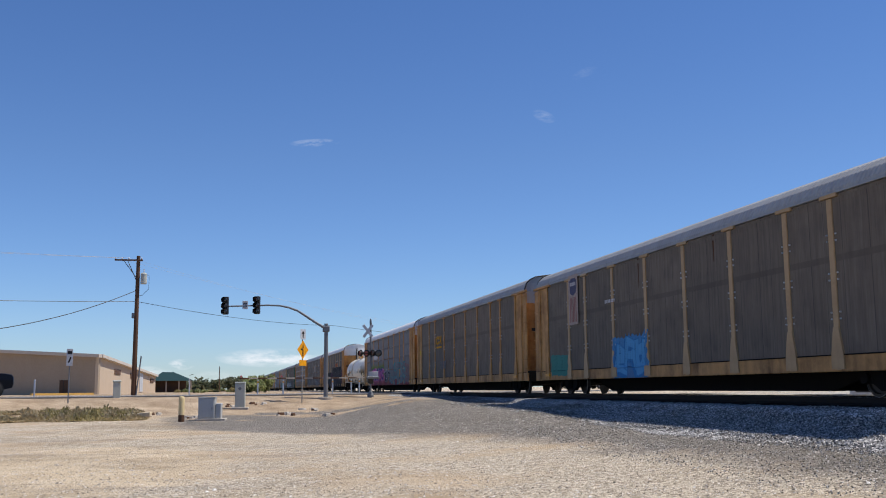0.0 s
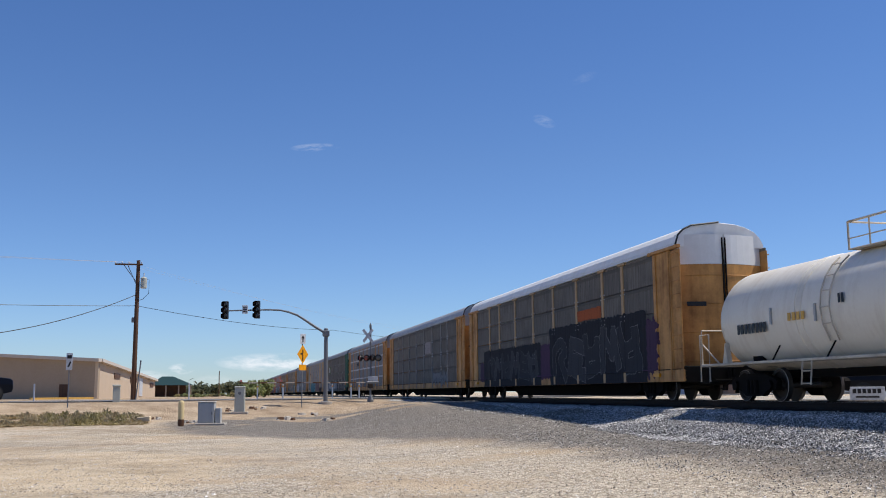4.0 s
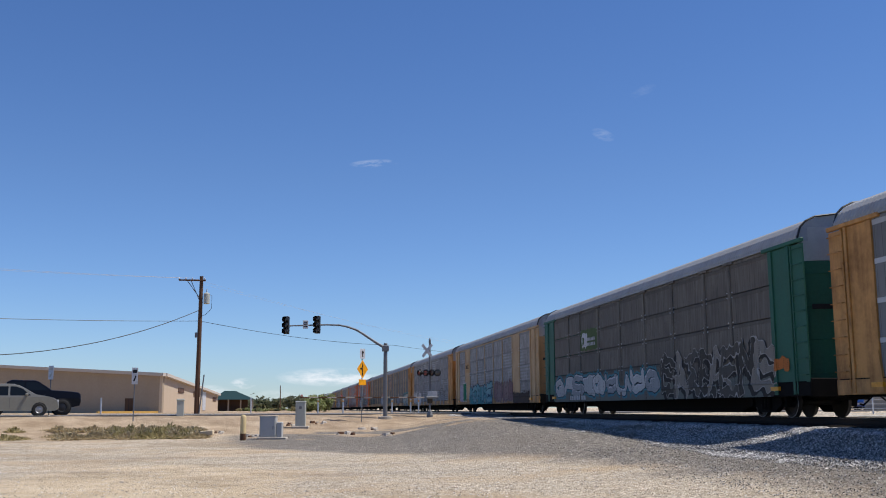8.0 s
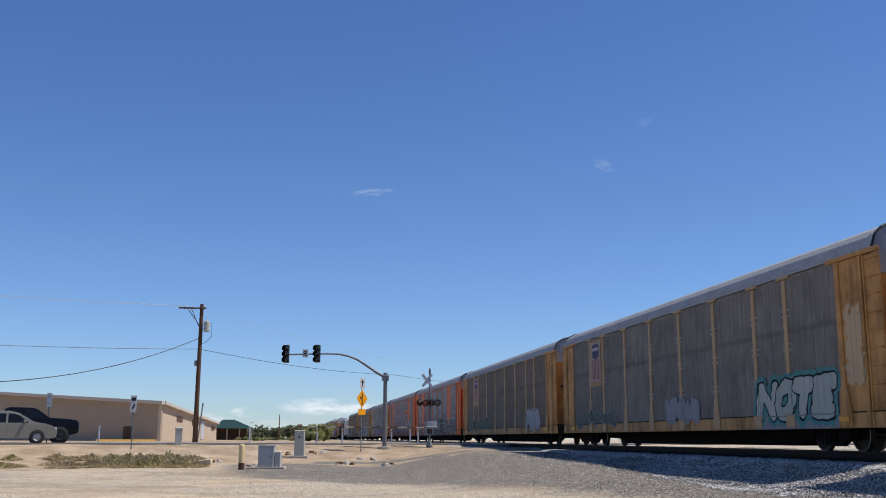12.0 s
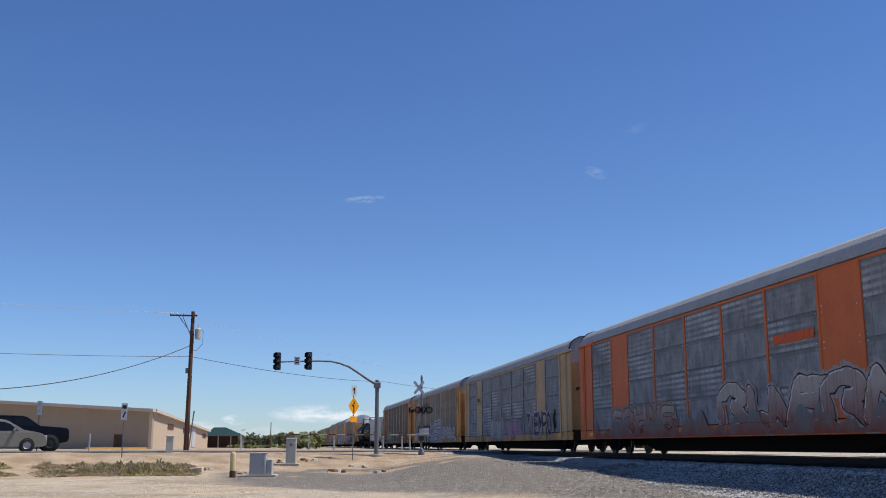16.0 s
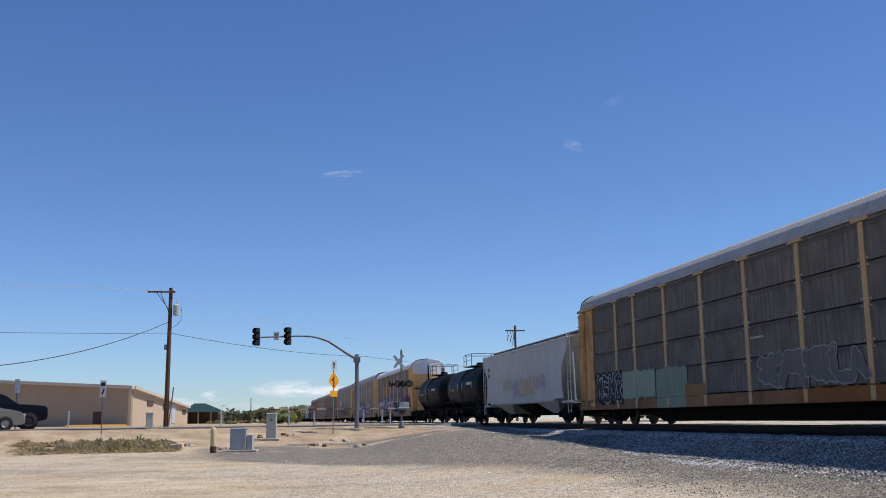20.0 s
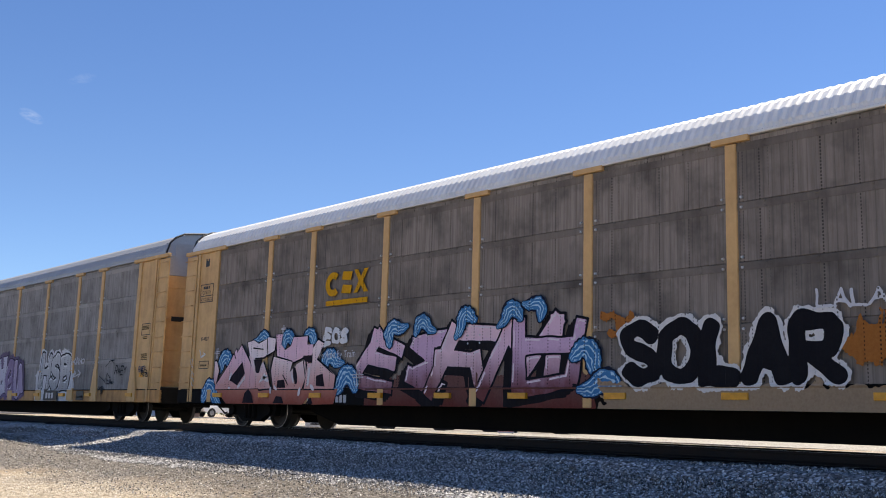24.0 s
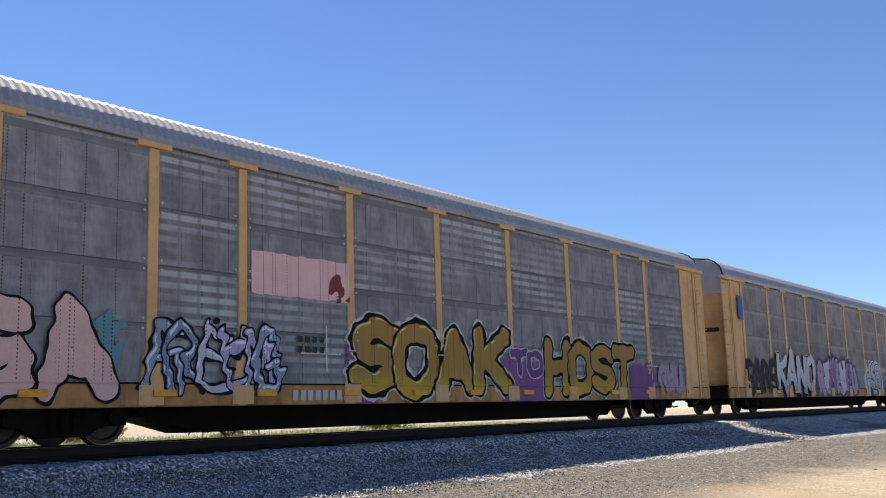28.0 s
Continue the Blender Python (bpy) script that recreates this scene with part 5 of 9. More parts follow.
    rf = cached("reflector", lambda: Solid().slab(-0.07, 0.006, -0.23, 0.23, -0.055, 0.055, 0.004).mesh("reflector", REFLECT))
    for y in (-12.2, -9.04, -6.78, -4.4, -2.1, 0.2, 2.3, 4.5, 6.78, 9.04, 11.37) if spec.get("tall", 0) > 1 else (-11.9, 11.9):
        part("reflector", rf, None, car, at=pose(-1.536, y, 0.80))
    for job in spec.get("marks", ()):
        job(car)
    return car


def handrail(pts, mat, parent, name="handrail", r=0.018):
    return part(name, Solid().path([Vector(p) for p in pts], r, 6), mat, parent)


def tank_car(q0, q1, mat, frame_mat, label, white):
    car = tagged(new("tank_car"), label, "railway car", "cars of the freight train")
    car["at"] = (q0 + q1) / 2
    half = (q1 - q0) / 2 - 0.6
    L = half - 0.75
    r, zc = (1.43, 2.22) if white else (1.42, 2.36)
    ring = [(-L, 0.0), (-L + 0.06, r * 0.45), (-L + 0.22, r * 0.75), (-L + 0.45, r * 0.93), (-L + 0.7, r), (L - 0.7, r), (L - 0.45, r * 0.93), (L - 0.22, r * 0.75), (L - 0.06, r * 0.45), (L, 0.0)]
    barrel = part("barrel", Solid().lathe("y", ring, 40, (0, 0, zc)), mat, car, "", smooth=True)
    for y in (-L * 0.55, L * 0.55) if not white else (-L * 0.80, L * 0.36, L * 0.40):
        part("weld_band", Solid().lathe("y", [(y - 0.04, r + 0.003), (y - 0.03, r + 0.014), (y + 0.03, r + 0.014), (y + 0.04, r + 0.003)], 40, (0, 0, zc)), mat, car)
    part("centre_sill", Solid().slab(-0.32, 0.32, -half, half, 0.62, 1.02, 0.03), frame_mat, car)
    trim, thick = (TANK_SOILED, 0.028) if white else (mat, 0.02)
    saddle = [(-1.0, 1.0), (1.0, 1.0), (1.02, zc - 0.95), (0.6, zc - 1.3), (-0.6, zc - 1.3), (-1.02, zc - 0.95)] if white else [(-1.0, 1.0), (1.0, 1.0), (1.25, zc - 0.75), (0.6, zc - 1.3), (-0.6, zc - 1.3), (-1.25, zc - 0.75)]
    for e in (-1, 1):
        part("end_platform", Solid().slab(-1.4, 1.4, e * (half - 0.55), e * half, 0.98, 1.06, 0.01), trim if white else frame_mat, car, "end walkway plate")
        part("saddle", Solid().prism(saddle, e * (half - 2.6) - 0.25, e * (half - 2.6) + 0.25, "y"), frame_mat, car, "tank saddle over the truck")
        handrail([(-1.38, e * (half - 0.08), 1.05), (-1.38, e * (half - 0.08), 2.05), (1.38, e * (half - 0.08), 2.05), (1.38, e * (half - 0.08), 1.05)], frame_mat if not white else trim, car, "end_handrail", thick)
        handrail([(-1.5, e * (half - 0.2), 0.55), (-1.5, e * (half - 0.2), 1.9), (-1.5, e * (half - 0.75), 1.9), (-1.5, e * (half - 0.75), 0.55)], trim, car, "corner_ladder", thick)
        if white:
            handrail([(-1.46, e * (half - 0.3), 1.62), (-1.46, e * (half - 1.25), 1.06)], trim, car, "rail_brace", 0.024)
            part("end_gusset", Solid().prism([(e * (half - 1.75), 1.06), (e * (half - 1.45), 1.06), (e * (half - 1.6), 1.62)], -r - 0.02, -r + 0.12), trim, car, "pale gusset at the barrel's end")
        part("step", Solid().slab(-1.52, -1.2, e * (half - 0.75), e * (half - 0.2), 0.5, 0.55, 0.01), frame_mat, car)
        add_truck(car, e * (half - 2.4))
    if white:
        part("running_board", Solid().slab(-1.52, -1.0, -half + 0.3, half - 0.3, 0.985, 1.055, 0.01), trim, car, "pale steel walkway along the barrel")
        for y in (-3.4, -1.1, 1.6, 4.0):
            handrail([(-r - 0.02, y, 1.06), (-r + 0.04, y - 0.28, 1.42)], BLACK, car, "board_brace", 0.022)
        for y in (2.15, 2.55):
            handrail([(-1.5, y, 1.05), (-1.54, y + 0.05, 0.42)], trim, car, "foot_ladder", 0.02)
        for z in (0.45, 0.75):
            handrail([(-1.53, 2.18, z), (-1.53, 2.58, z)], trim, car, "foot_ladder", 0.02)
    else:
        handrail([(-r - 0.10, -half + 0.7, 1.45), (-r - 0.10, half - 0.7, 1.45)], mat, car, "side_handrail")
        part("running_board", Solid().slab(-1.45, -1.05, -half + 0.7, half - 0.7, 0.99, 1.04, 0.01), frame_mat, car)
    top = zc + r
    part("dome", Solid().lathe("z", [(top - 0.12, 0.40), (top + 0.20, 0.40), (top + 0.30, 0.37), (top + 0.40, 0.27), (top + 0.44, 0.12), (top + 0.44, 0.0)] if white else [(top - 0.12, 0.5), (top + 0.12, 0.5), (top + 0.16, 0.3), (top + 0.32, 0.25), (top + 0.34, 0.0)], 24), mat, car, "valve dome with lid", smooth=True)
    floor_z, rail_z, y0, y1 = (top - 0.12, top + 0.55, -1.0, 1.3) if white else (top + 0.02, top + 0.85, -1.3, 1.3)
    part("top_platform", Solid().slab(-0.9, -0.45 if white else 0.9, y0, y1, floor_z, floor_z + 0.04, 0.01), trim, car, "grated platform")
    for q in (-0.9, 0.9):
        handrail([(q, y0, floor_z), (q, y0, rail_z), (q, y1, rail_z), (q, y1, floor_z)], trim, car, "platform_rail", 0.03 if white else 0.022)
        handrail([(q, y0, rail_z - 0.4), (q, y1, rail_z - 0.4)], trim, car, "platform_rail", 0.016)
        handrail([(q, 0.5, floor_z), (q, 0.5, rail_z)], trim, car, "platform_rail", 0.022)
    for y in (y0, y1):
        handrail([(-0.9, y, rail_z), (0.9, y, rail_z)], trim, car, "platform_rail", 0.024)
    # the ladder follows the barrel's curve up to the platform
    bend = [(-(r + 0.06) * math.sin(radians(a)), zc + (r + 0.06) * math.cos(radians(a))) for a in (122, 105, 90, 75, 60, 47, 36)]
    for y in (1.35, 1.72) if white else (-0.25, 0.2):
        handrail([(x, y, z) for x, z in bend], trim, car, "side_ladder", 0.02)
    for x, z in bend[1:-1]:
        handrail([(x, 1.35 if white else -0.25, z), (x, 1.72 if white else 0.2, z)], trim, car, "side_ladder", 0.014)
    if white:
        def on_barrel(u, z):
            return -math.sqrt(max(0.01, (r + 0.02) ** 2 - (z - zc) ** 2))
        for u, z, w, h, n, mt, what in ((-5.75, zc - 0.42, 1.55, 0.26, 8, INK, "black stencilled marks"), (-3.2, zc - 0.22, 0.8, 0.20, 4, KERB, "small yellow stencilled lettering"), (-1.05, zc + 0.05, 0.25, 0.22, 2, INK, "small dark stencil"), (2.2, zc - 0.12, 1.0, 0.05, 6, BOX_BLUE, "faded grey lettering"), (2.2, zc - 0.24, 1.0, 0.05, 5, BOX_BLUE, "faded grey lettering"),
                                    (4.3, zc - 0.1, 0.2, 0.12, 2, INK, "small dark stencil"), (4.75, zc - 0.32, 0.6, 0.26, 3, INK, "black data plate"), (5.2, zc + 0.2, 1.2, 0.06, 7, BOX_BLUE, "faded grey lettering"), (5.2, zc + 0.34, 1.2, 0.06, 6, BOX_BLUE, "faded grey lettering")):
            bars(car, "lettering", u, z, w, h, mt, min(on_barrel(u, z), on_barrel(u, z + h)) - 0.004, n, 3 + int(z * 9), what)
        for u, z in ((-4.0, zc - 0.05), (-2.0, zc - 0.1), (0.9, zc - 0.1), (3.5, zc - 0.1), (6.6, zc - 0.15)):
            part("reflector", Solid().box(on_barrel(u, z) - 0.02, on_barrel(u, z) + 0.02, -u - 0.035, -u + 0.035, z - 0.2, z + 0.22), KERB if u > 3 else BOX_BLUE, car, "upright faded reflector strip")
    else:
        bars(car, "lettering", 2.0, zc + 0.15, 1.5, 0.16, WHITE, -r - 0.02, 7, 3, "small stencilled lettering")
        bars(car, "lettering", -3.2, zc - 0.15, 0.9, 0.14, KERB, -r - 0.02, 5, 4, "small yellow stencilled lettering")
    if not white:
        for u in (-3.9, -1.0, 0.4, 3.6):
            part("reflector", Solid().box(-r - 0.02, -r - 0.005, -u - 0.035, -u + 0.035, zc - 0.1, zc + 0.35), REFLECT if u > 3 else SIGN_WHITE, car, "upright reflector strip")
    add_couplers(car, (q1 - q0) / 2 - 0.12)
    return car


def hopper_car(q0, q1, label, mat=None):
    mat = mat or HOPPER
    car = tagged(new("hopper_car"), label, "railway car", "cars of the freight train")
    car["at"] = (q0 + q1) / 2
    half = (q1 - q0) / 2 - 0.5
    L = half - 0.35
    body = Solid()
    prof = [(-1.52, 1.02), (-1.56, 1.2), (-1.56, 3.74), (-1.50, 3.88), (-1.2, 3.98), (-0.6, 4.05), (0.6, 4.05), (1.2, 3.98), (1.50, 3.88), (1.56, 3.74), (1.56, 1.2), (1.52, 1.02)]
    n = len(prof)
    vs, fs = [], []
    for e in (-1, 1):
        for x, z in prof:
            # the slope sheets lean in towards the bottom
            k = max(0.0, min(1.0, (3.45 - z) / 2.3))
            vs.append((x * 0.955, e * (L - 0.05 - 2.6 * k), z))
    fs = [(j, (j + 1) % n, n + (j + 1) % n, n + j) for j in range(n)] + [tuple(range(n)), tuple(range(n, 2 * n))[::-1]]
    body.add(vs, fs)
    part("body", body, mat, car)
    # side sheets with rounded cut-outs at their ends
    half_edge = [(L - 0.75, 1.16), (L - 0.98, 1.55), (L - 1.05, 2.0), (L - 0.98, 2.45), (L - 0.75, 2.85), (L - 0.35, 3.15), (L - 0.10, 3.35), (L - 0.02, 3.62), (L, 3.84)]
    sheet = half_edge + [(-y, z) for y, z in half_edge[::-1]]
    for x in (-1.56, 1.50):
        part("side_sheet", Solid().prism(sheet, x, x + 0.06), mat, car, "pale grey side sheet with rounded end cut-outs")
    for z in (1.12, 3.84):
        part("side_rail", Solid().slab(-1.60, -1.55, -L + (2.0 if z < 2 else 0), L - (2.0 if z < 2 else 0), z - 0.06, z + 0.06, 0.01), mat, car)
    for k in range(3):
        y = (k - 1) * 4.3
        so = Solid()
        q = [(-1.4, y - 2.0, 1.1), (-1.4, y + 2.0, 1.1), (1.4, y + 2.0, 1.1), (1.4, y - 2.0, 1.1), (-0.8, y - 0.5, 0.5), (-0.8, y + 0.5, 0.5), (0.8, y + 0.5, 0.5), (0.8, y - 0.5, 0.5)]
        so.add(q, [(0, 1, 5, 4), (1, 2, 6, 5), (2, 3, 7, 6), (3, 0, 4, 7), (4, 5, 6, 7), (0, 3, 2, 1)])
        chute = part("chute", so, BLACK if k % 2 else mat, car, "sloping discharge chute")
        part("gate", Solid().slab(-0.9, 0.9, y - 0.6, y + 0.6, 0.42, 0.52, 0.02), BLACK, chute)
    part("centre_sill", Solid().slab(-0.3, 0.3, -half, half, 0.62, 1.05, 0.03), BLACK, car)
    for e in (-1, 1):
        part("end_platform", Solid().slab(-1.45, 1.45, e * (half - 1.7), e * half, 0.95, 1.05, 0.01), mat, car)
        for y in (half - 0.12, half - 0.55):
            handrail([(-1.5, e * y, 0.5), (-1.5, e * y, 4.0)], mat, car, "ladder_stile")
        so = Solid()
        for k in range(9):
            so.tube((-1.5, e * (half - 0.12), 0.6 + k * 0.42), (-1.5, e * (half - 0.55), 0.6 + k * 0.42), 0.015, n=6)
        part("ladder_rungs", so, mat, car)
        for x in (-1.3, 1.3):
            handrail([(x, e * (half - 0.1), 1.0), (x, e * L, 3.2)], mat, car, "end_brace", 0.04)
        add_truck(car, e * (half - 2.2))
    part("roof_walk", Solid().slab(-0.95, -0.45, -L, L, 4.16, 4.20, 0.008).slab(0.45, 0.95, -L, L, 4.16, 4.20, 0.008), BARE_DARK, car, "grated roof walkway")
    so = Solid()
    for k in range(12):
        y = -L + 0.3 + k * (2 * L - 0.6) / 11
        so.box(-0.95, 0.95, y - 0.03, y + 0.03, 3.98, 4.17)
    part("walk_brackets", so, BARE_DARK, car)
    part("hatch", Solid().slab(-0.35, 0.35, -L + 0.6, L - 0.6, 4.01, 4.10, 0.03), mat, car, "long roof hatch")
    bars(car, "lettering", -L + 1.3, 3.0, 0.5, 0.22, INK, -1.572, 3, 6, "black stencilled lettering", 2)
    patch(car, 0.3, 1.35, 2.6, 0.95, (0.46, 0.38, 0.28), "faded buff overpainted patch", 6, 0.12, 0.066)
    patch(car, -1.2, 1.4, 1.3, 0.8, (0.38, 0.34, 0.40), "faded lilac overpainted patch", 7, 0.14, 0.066)
    for u, c in ((-3.4, (0.45, 0.40, 0.33)), (3.0, (0.42, 0.36, 0.38))):
        bubble(car, u, u + 1.9, 1.7, 2.4, 3, int(u * 10), [c], (0.40, 0.35, 0.31), depth=0.068)
    add_couplers(car, (q1 - q0) / 2 - 0.12)
    return car


# marks that set single cars apart; u runs from -13.7 to 13.7 along the near side
def shield(u, z, w=0.85, h=2.0):
    def job(car):
        x = SIDE - 0.066
        part("emblem_plate", flat([[(u, z), (u + w, z), (u + w, z + h), (u, z + h)]], x), spray((0.42, 0.33, 0.28)), car, "faded pale emblem plate")
        for k in range(5):
            a = u + w * (0.16 + 0.15 * k)
            part("emblem_stripe", flat([[(a, z + 0.1), (a + w * 0.07, z + 0.1), (a + w * 0.07, z + h * 0.55), (a, z + h * 0.55)]], x - 0.005), spray((0.30, 0.13, 0.11)), car)
        cx, cz = u + w / 2, z + h * 0.78
        part("emblem_shield", flat([[(cx - w * 0.32, cz - 0.28), (cx, cz - 0.4), (cx + w * 0.32, cz - 0.28), (cx + w * 0.36, cz + 0.2), (cx + w * 0.2, cz + 0.3), (cx - w * 0.2, cz + 0.3), (cx - w * 0.36, cz + 0.2)]], x - 0.005), spray((0.10, 0.10, 0.16)), car, "dark blue shield shape")
        part("emblem_band", flat([[(cx - w * 0.3, cz), (cx + w * 0.3, cz), (cx + w * 0.3, cz + 0.14), (cx - w * 0.3, cz + 0.14)]], x - 0.010), spray((0.45, 0.42, 0.42)), car)
    return job


def gold_logo(u, z, k=1.0):
    def job(car):
        x, g = SIDE - 0.062, spray((0.62, 0.30, 0.012))
        s = 0.5 * k
        arc = [(u + 0.27 * k + r * k * math.cos(a) * 1.05, z + s * 0.53 + r * k * math.sin(a)) for r, run in ((0.29, range(15)), (0.13, range(14, -1, -1))) for a in [radians(48 + 264 * j / 14) for j in run]]
        part("logo_shape", flat([arc], x), g, car, "gold round mark")
        for b in (0.0, 0.58):
            part("logo_shape", flat([[(u + (0.60 + 0.42 * a) * k, z + 1.08 * s * (b + 0.42 * c)) for a, c in ((0, 0.15), (0.85, 0), (1, 0.85), (0.15, 1))]], x), g, car, "gold slanted block")
        cross = [(0, 0), (0.28, 0), (0.5, 0.32), (0.72, 0), (1, 0), (0.66, 0.5), (1, 1), (0.72, 1), (0.5, 0.68), (0.28, 1), (0, 1), (0.34, 0.5)]
        part("logo_shape", flat([[(u + (1.08 + 0.54 * a) * k, z + 1.08 * s * b) for a, b in cross]], x), g, car, "gold crossed mark")
        part("logo_bar", flat([[(u, z - 0.24 * k), (u + 1.62 * k, z - 0.24 * k), (u + 1.62 * k, z - 0.12 * k), (u, z - 0.12 * k)]], x), g, car, "gold underline")
    return job


def plate(u, z, w, h, col, ink=None, label="painted plate with a dark mark", lift=0.0):
    def job(car):
        x = SIDE - 0.068 - lift
        part("logo_plate", flat([[(u, z), (u + w, z), (u + w, z + h), (u, z + h)]], x), spray(col), car, label)
        if ink:
            m = spray(ink)
            for k in range(3):
                a = u + w * (0.24 + 0.18 * k)
                part("logo_shape", flat([[(a, z + h * 0.42), (a + w * 0.13, z + h * 0.42), (a + w * 0.13, z + h * 0.50), (a + w * 0.05, z + h * 0.56), (a + w * 0.13, z + h * 0.62), (a + w * 0.13, z + h * 0.74), (a, z + h * 0.74)]], x - 0.006), m, car)
            for s in (0.13, 0.84):
                part("logo_bracket", flat([[(u + w * s, z + h * 0.3), (u + w * (s + 0.03), z + h * 0.3), (u + w * (s + 0.03), z + h * 0.85), (u + w * s, z + h * 0.85)]], x - 0.006), m, car)
    return job


def tag(text, u, z, h, width, fill, line, seed=1, back=None, **style):
    return lambda car: burner(car, text, u, u + width, z, z + h, fill if isinstance(fill, list) else [fill], line, seed, halo=back, **style)


def scrawl(text, u, z, h, width, col, seed=1):
    """A word in one thin sprayed line."""
    return lambda car: burner(car, text.replace(" ", ""), u, u + width, z, z + h, [col], col, seed, 0.075, False, 0.003, bounce=0.2, overlap=0.0, rough=0.012)


def letters(text, u0, u1, z0, z1, fill, line, seed, **style):
    return lambda car: burner(car, text, u0, u1, z0, z1, fill, line, seed, **style)


def block(u, z, w, h, col, label, seed=1, ragged=0.04):
    return lambda car: patch(car, u, z, w, h, col, label, seed, ragged)


def art(u0, u1, z0, z1, n, seed, fill, line, glint=None, cloud=None):
    return lambda car: piece(car, u0, u1, z0, z1, n, seed, fill, line, glint, cloud)


def throw(u0, u1, z0, z1, n, seed, fill, line, glint=None, halo=None):
    return lambda car: bubble(car, u0, u1, z0, z1, n, seed, fill, line, glint, halo)


def curls(*spots):
    def job(car):
        for k, (u, z, r) in enumerate(spots):
            swirl(car, u, z, r * 0.66, k + int(u * 3) + 50)
    return job


def marks(u, z, w, h, n, seed, col=(0.55, 0.55, 0.55), rows=1):
    return lambda car: bars(car, "lettering", u, z, w, h, spray(col), SIDE - 0.075 if z > 1.0 else SIDE - 0.045, n, seed, "painted lettering", rows)


def boxed(u, z, w, h):
    """A thin black frame with small lettering in it."""
    def job(car):
        x = SIDE - 0.016
        for p in ([(u, z), (u + w, z), (u + w, z + 0.02), (u, z + 0.02)], [(u, z + h), (u + w, z + h), (u + w, z + h + 0.02), (u, z + h + 0.02)], [(u, z), (u + 0.02, z), (u + 0.02, z + h), (u, z + h)], [(u + w, z), (u + w + 0.02, z), (u + w + 0.02, z + h + 0.02), (u + w, z + h + 0.02)]):
            part("stencil_frame", flat([p], x), INK, car)
    return job


def quality_box(car):
    boxed(-12.81, 3.38, 0.70, 0.50)(car)
    x = SIDE - 0.018
    bars(car, "lettering", -12.65, 3.76, 0.38, 0.075, INK, x, 4, 2)
    sign_word(car, "lettering", "QUALITY", -12.70, 3.61, 0.10, INK, x, 0.0, 0.48, label="black stencilled word")
    part("stencil_rule", flat([[(-12.81, 3.555), (-12.11, 3.555), (-12.11, 3.575), (-12.81, 3.575)]], x), INK, car)
    sign_word(car, "lettering", "AUTO RACK", -12.77, 3.42, 0.10, INK, x, 0.0, 0.63, label="black stencilled words")
    sign_word(car, "lettering", "B-4827", -12.58, 2.30, 0.11, INK, x, 0.0, 0.42, label="black stencilled number")
    boxed(-12.62, 1.52, 0.52, 0.20)(car)
    bars(car, "lettering", -12.54, 1.59, 0.36, 0.05, spray((0.12, 0.09, 0.05)), x, 6, 9)
    part("sprayed_scribble", flat([stroke((-12.62, 2.06), (-12.52, 1.82), 0.016, 0.012), stroke((-12.54, 1.84), (-12.28, 1.92), 0.03, 0.02), stroke((-12.3, 1.93), (-12.42, 1.97), 0.014, 0.01)], x), WHITE, car, "small white sprayed scribble")
    for k, (zz, w) in enumerate(((1.72, 0.09), (1.52, 0.08), (1.33, 0.10), (1.14, 0.08))):
        ring = [(-12.98 + 0.05 * k + (w if j % 2 else w * 0.7) * math.cos(j * 0.7) * r, zz + 0.10 * math.sin(j * 0.7) * r) for r, run in ((1.0, range(9)), (0.72, range(8, -1, -1))) for j in run]
        part("sprayed_scribble", flat([ring], SIDE - 0.058), spray((0.55, 0.50, 0.42)), car, "pale sprayed scribble down the door frame")
    part("wall_slot", flat([[(-12.60, 4.40), (-12.40, 4.40), (-12.40, 4.62), (-12.46, 4.62), (-12.46, 4.56), (-12.54, 4.56), (-12.54, 4.62), (-12.60, 4.62)]], x), INK, car, "dark square opening")


def stencil_lines(u, z, w, h, n, seed, rows):
    """Small stencilled lines that cannot be read."""
    return lambda car: bars(car, "lettering", u, z, w, h, spray((0.14, 0.10, 0.05)), SIDE - 0.018, n, seed, "small dark stencilled lines", rows)


def tangle(u, z, w, h, seed):
    """A loose tangle of thin dark sprayed lines."""
    def job(car):
        rnd = random.Random(seed)
        for k in range(5):
            p = (u + rnd.uniform(0, w), z + rnd.uniform(0, h))
            so = []
            for j in range(4):
                q = (min(u + w, max(u, p[0] + rnd.uniform(-0.25, 0.35) * w)), min(z + h, max(z, p[1] + rnd.uniform(-0.6, 0.6) * h)))
                so.append(stroke(p, q, 0.013, 0.011))
                p = q
            part("sprayed_scribble", flat(so, SIDE - 0.060 - 0.003 * k, 0.002), spray((0.035, 0.035, 0.037)), car, "thin dark sprayed lines")
    return job


def ellipse(u, z, a, b, lean=0.0, n=18):
    out = []
    for k in range(n):
        c, s = a * math.cos(k * math.tau / n), b * math.sin(k * math.tau / n)
        out.append((u + c * math.cos(lean) - s * math.sin(lean), z + c * math.sin(lean) + s * math.cos(lean)))
    return out


def wash(u0, u1, z0, z1, seed, col, low):
    """A ragged band of sprayed colour along the foot of a car."""
    def job(car):
        rnd = random.Random(seed)
        n = int((u1 - u0) / 0.22)
        top = []
        for k in range(n + 1):
            v = 0.5 + 0.28 * math.sin(k * 0.37 + seed) + 0.17 * math.sin(k * 1.13)
            top.append((u0 + (u1 - u0) * k / n, z0 + (z1 - z0) * max(0.12, v * rnd.uniform(0.7, 1.15))))
        for k in range(n):
            (a, za), (b, zb) = top[k], top[k + 1]
            part("graffiti_wash", flat([[(a, z0), (b, z0), (b, zb), (a, za)]], SIDE - 0.060, 0.001), paint, car, "teal sprayed wash along the sill")
    paint = sprayed("teal_wash", col, low, z0, z1)
    return job


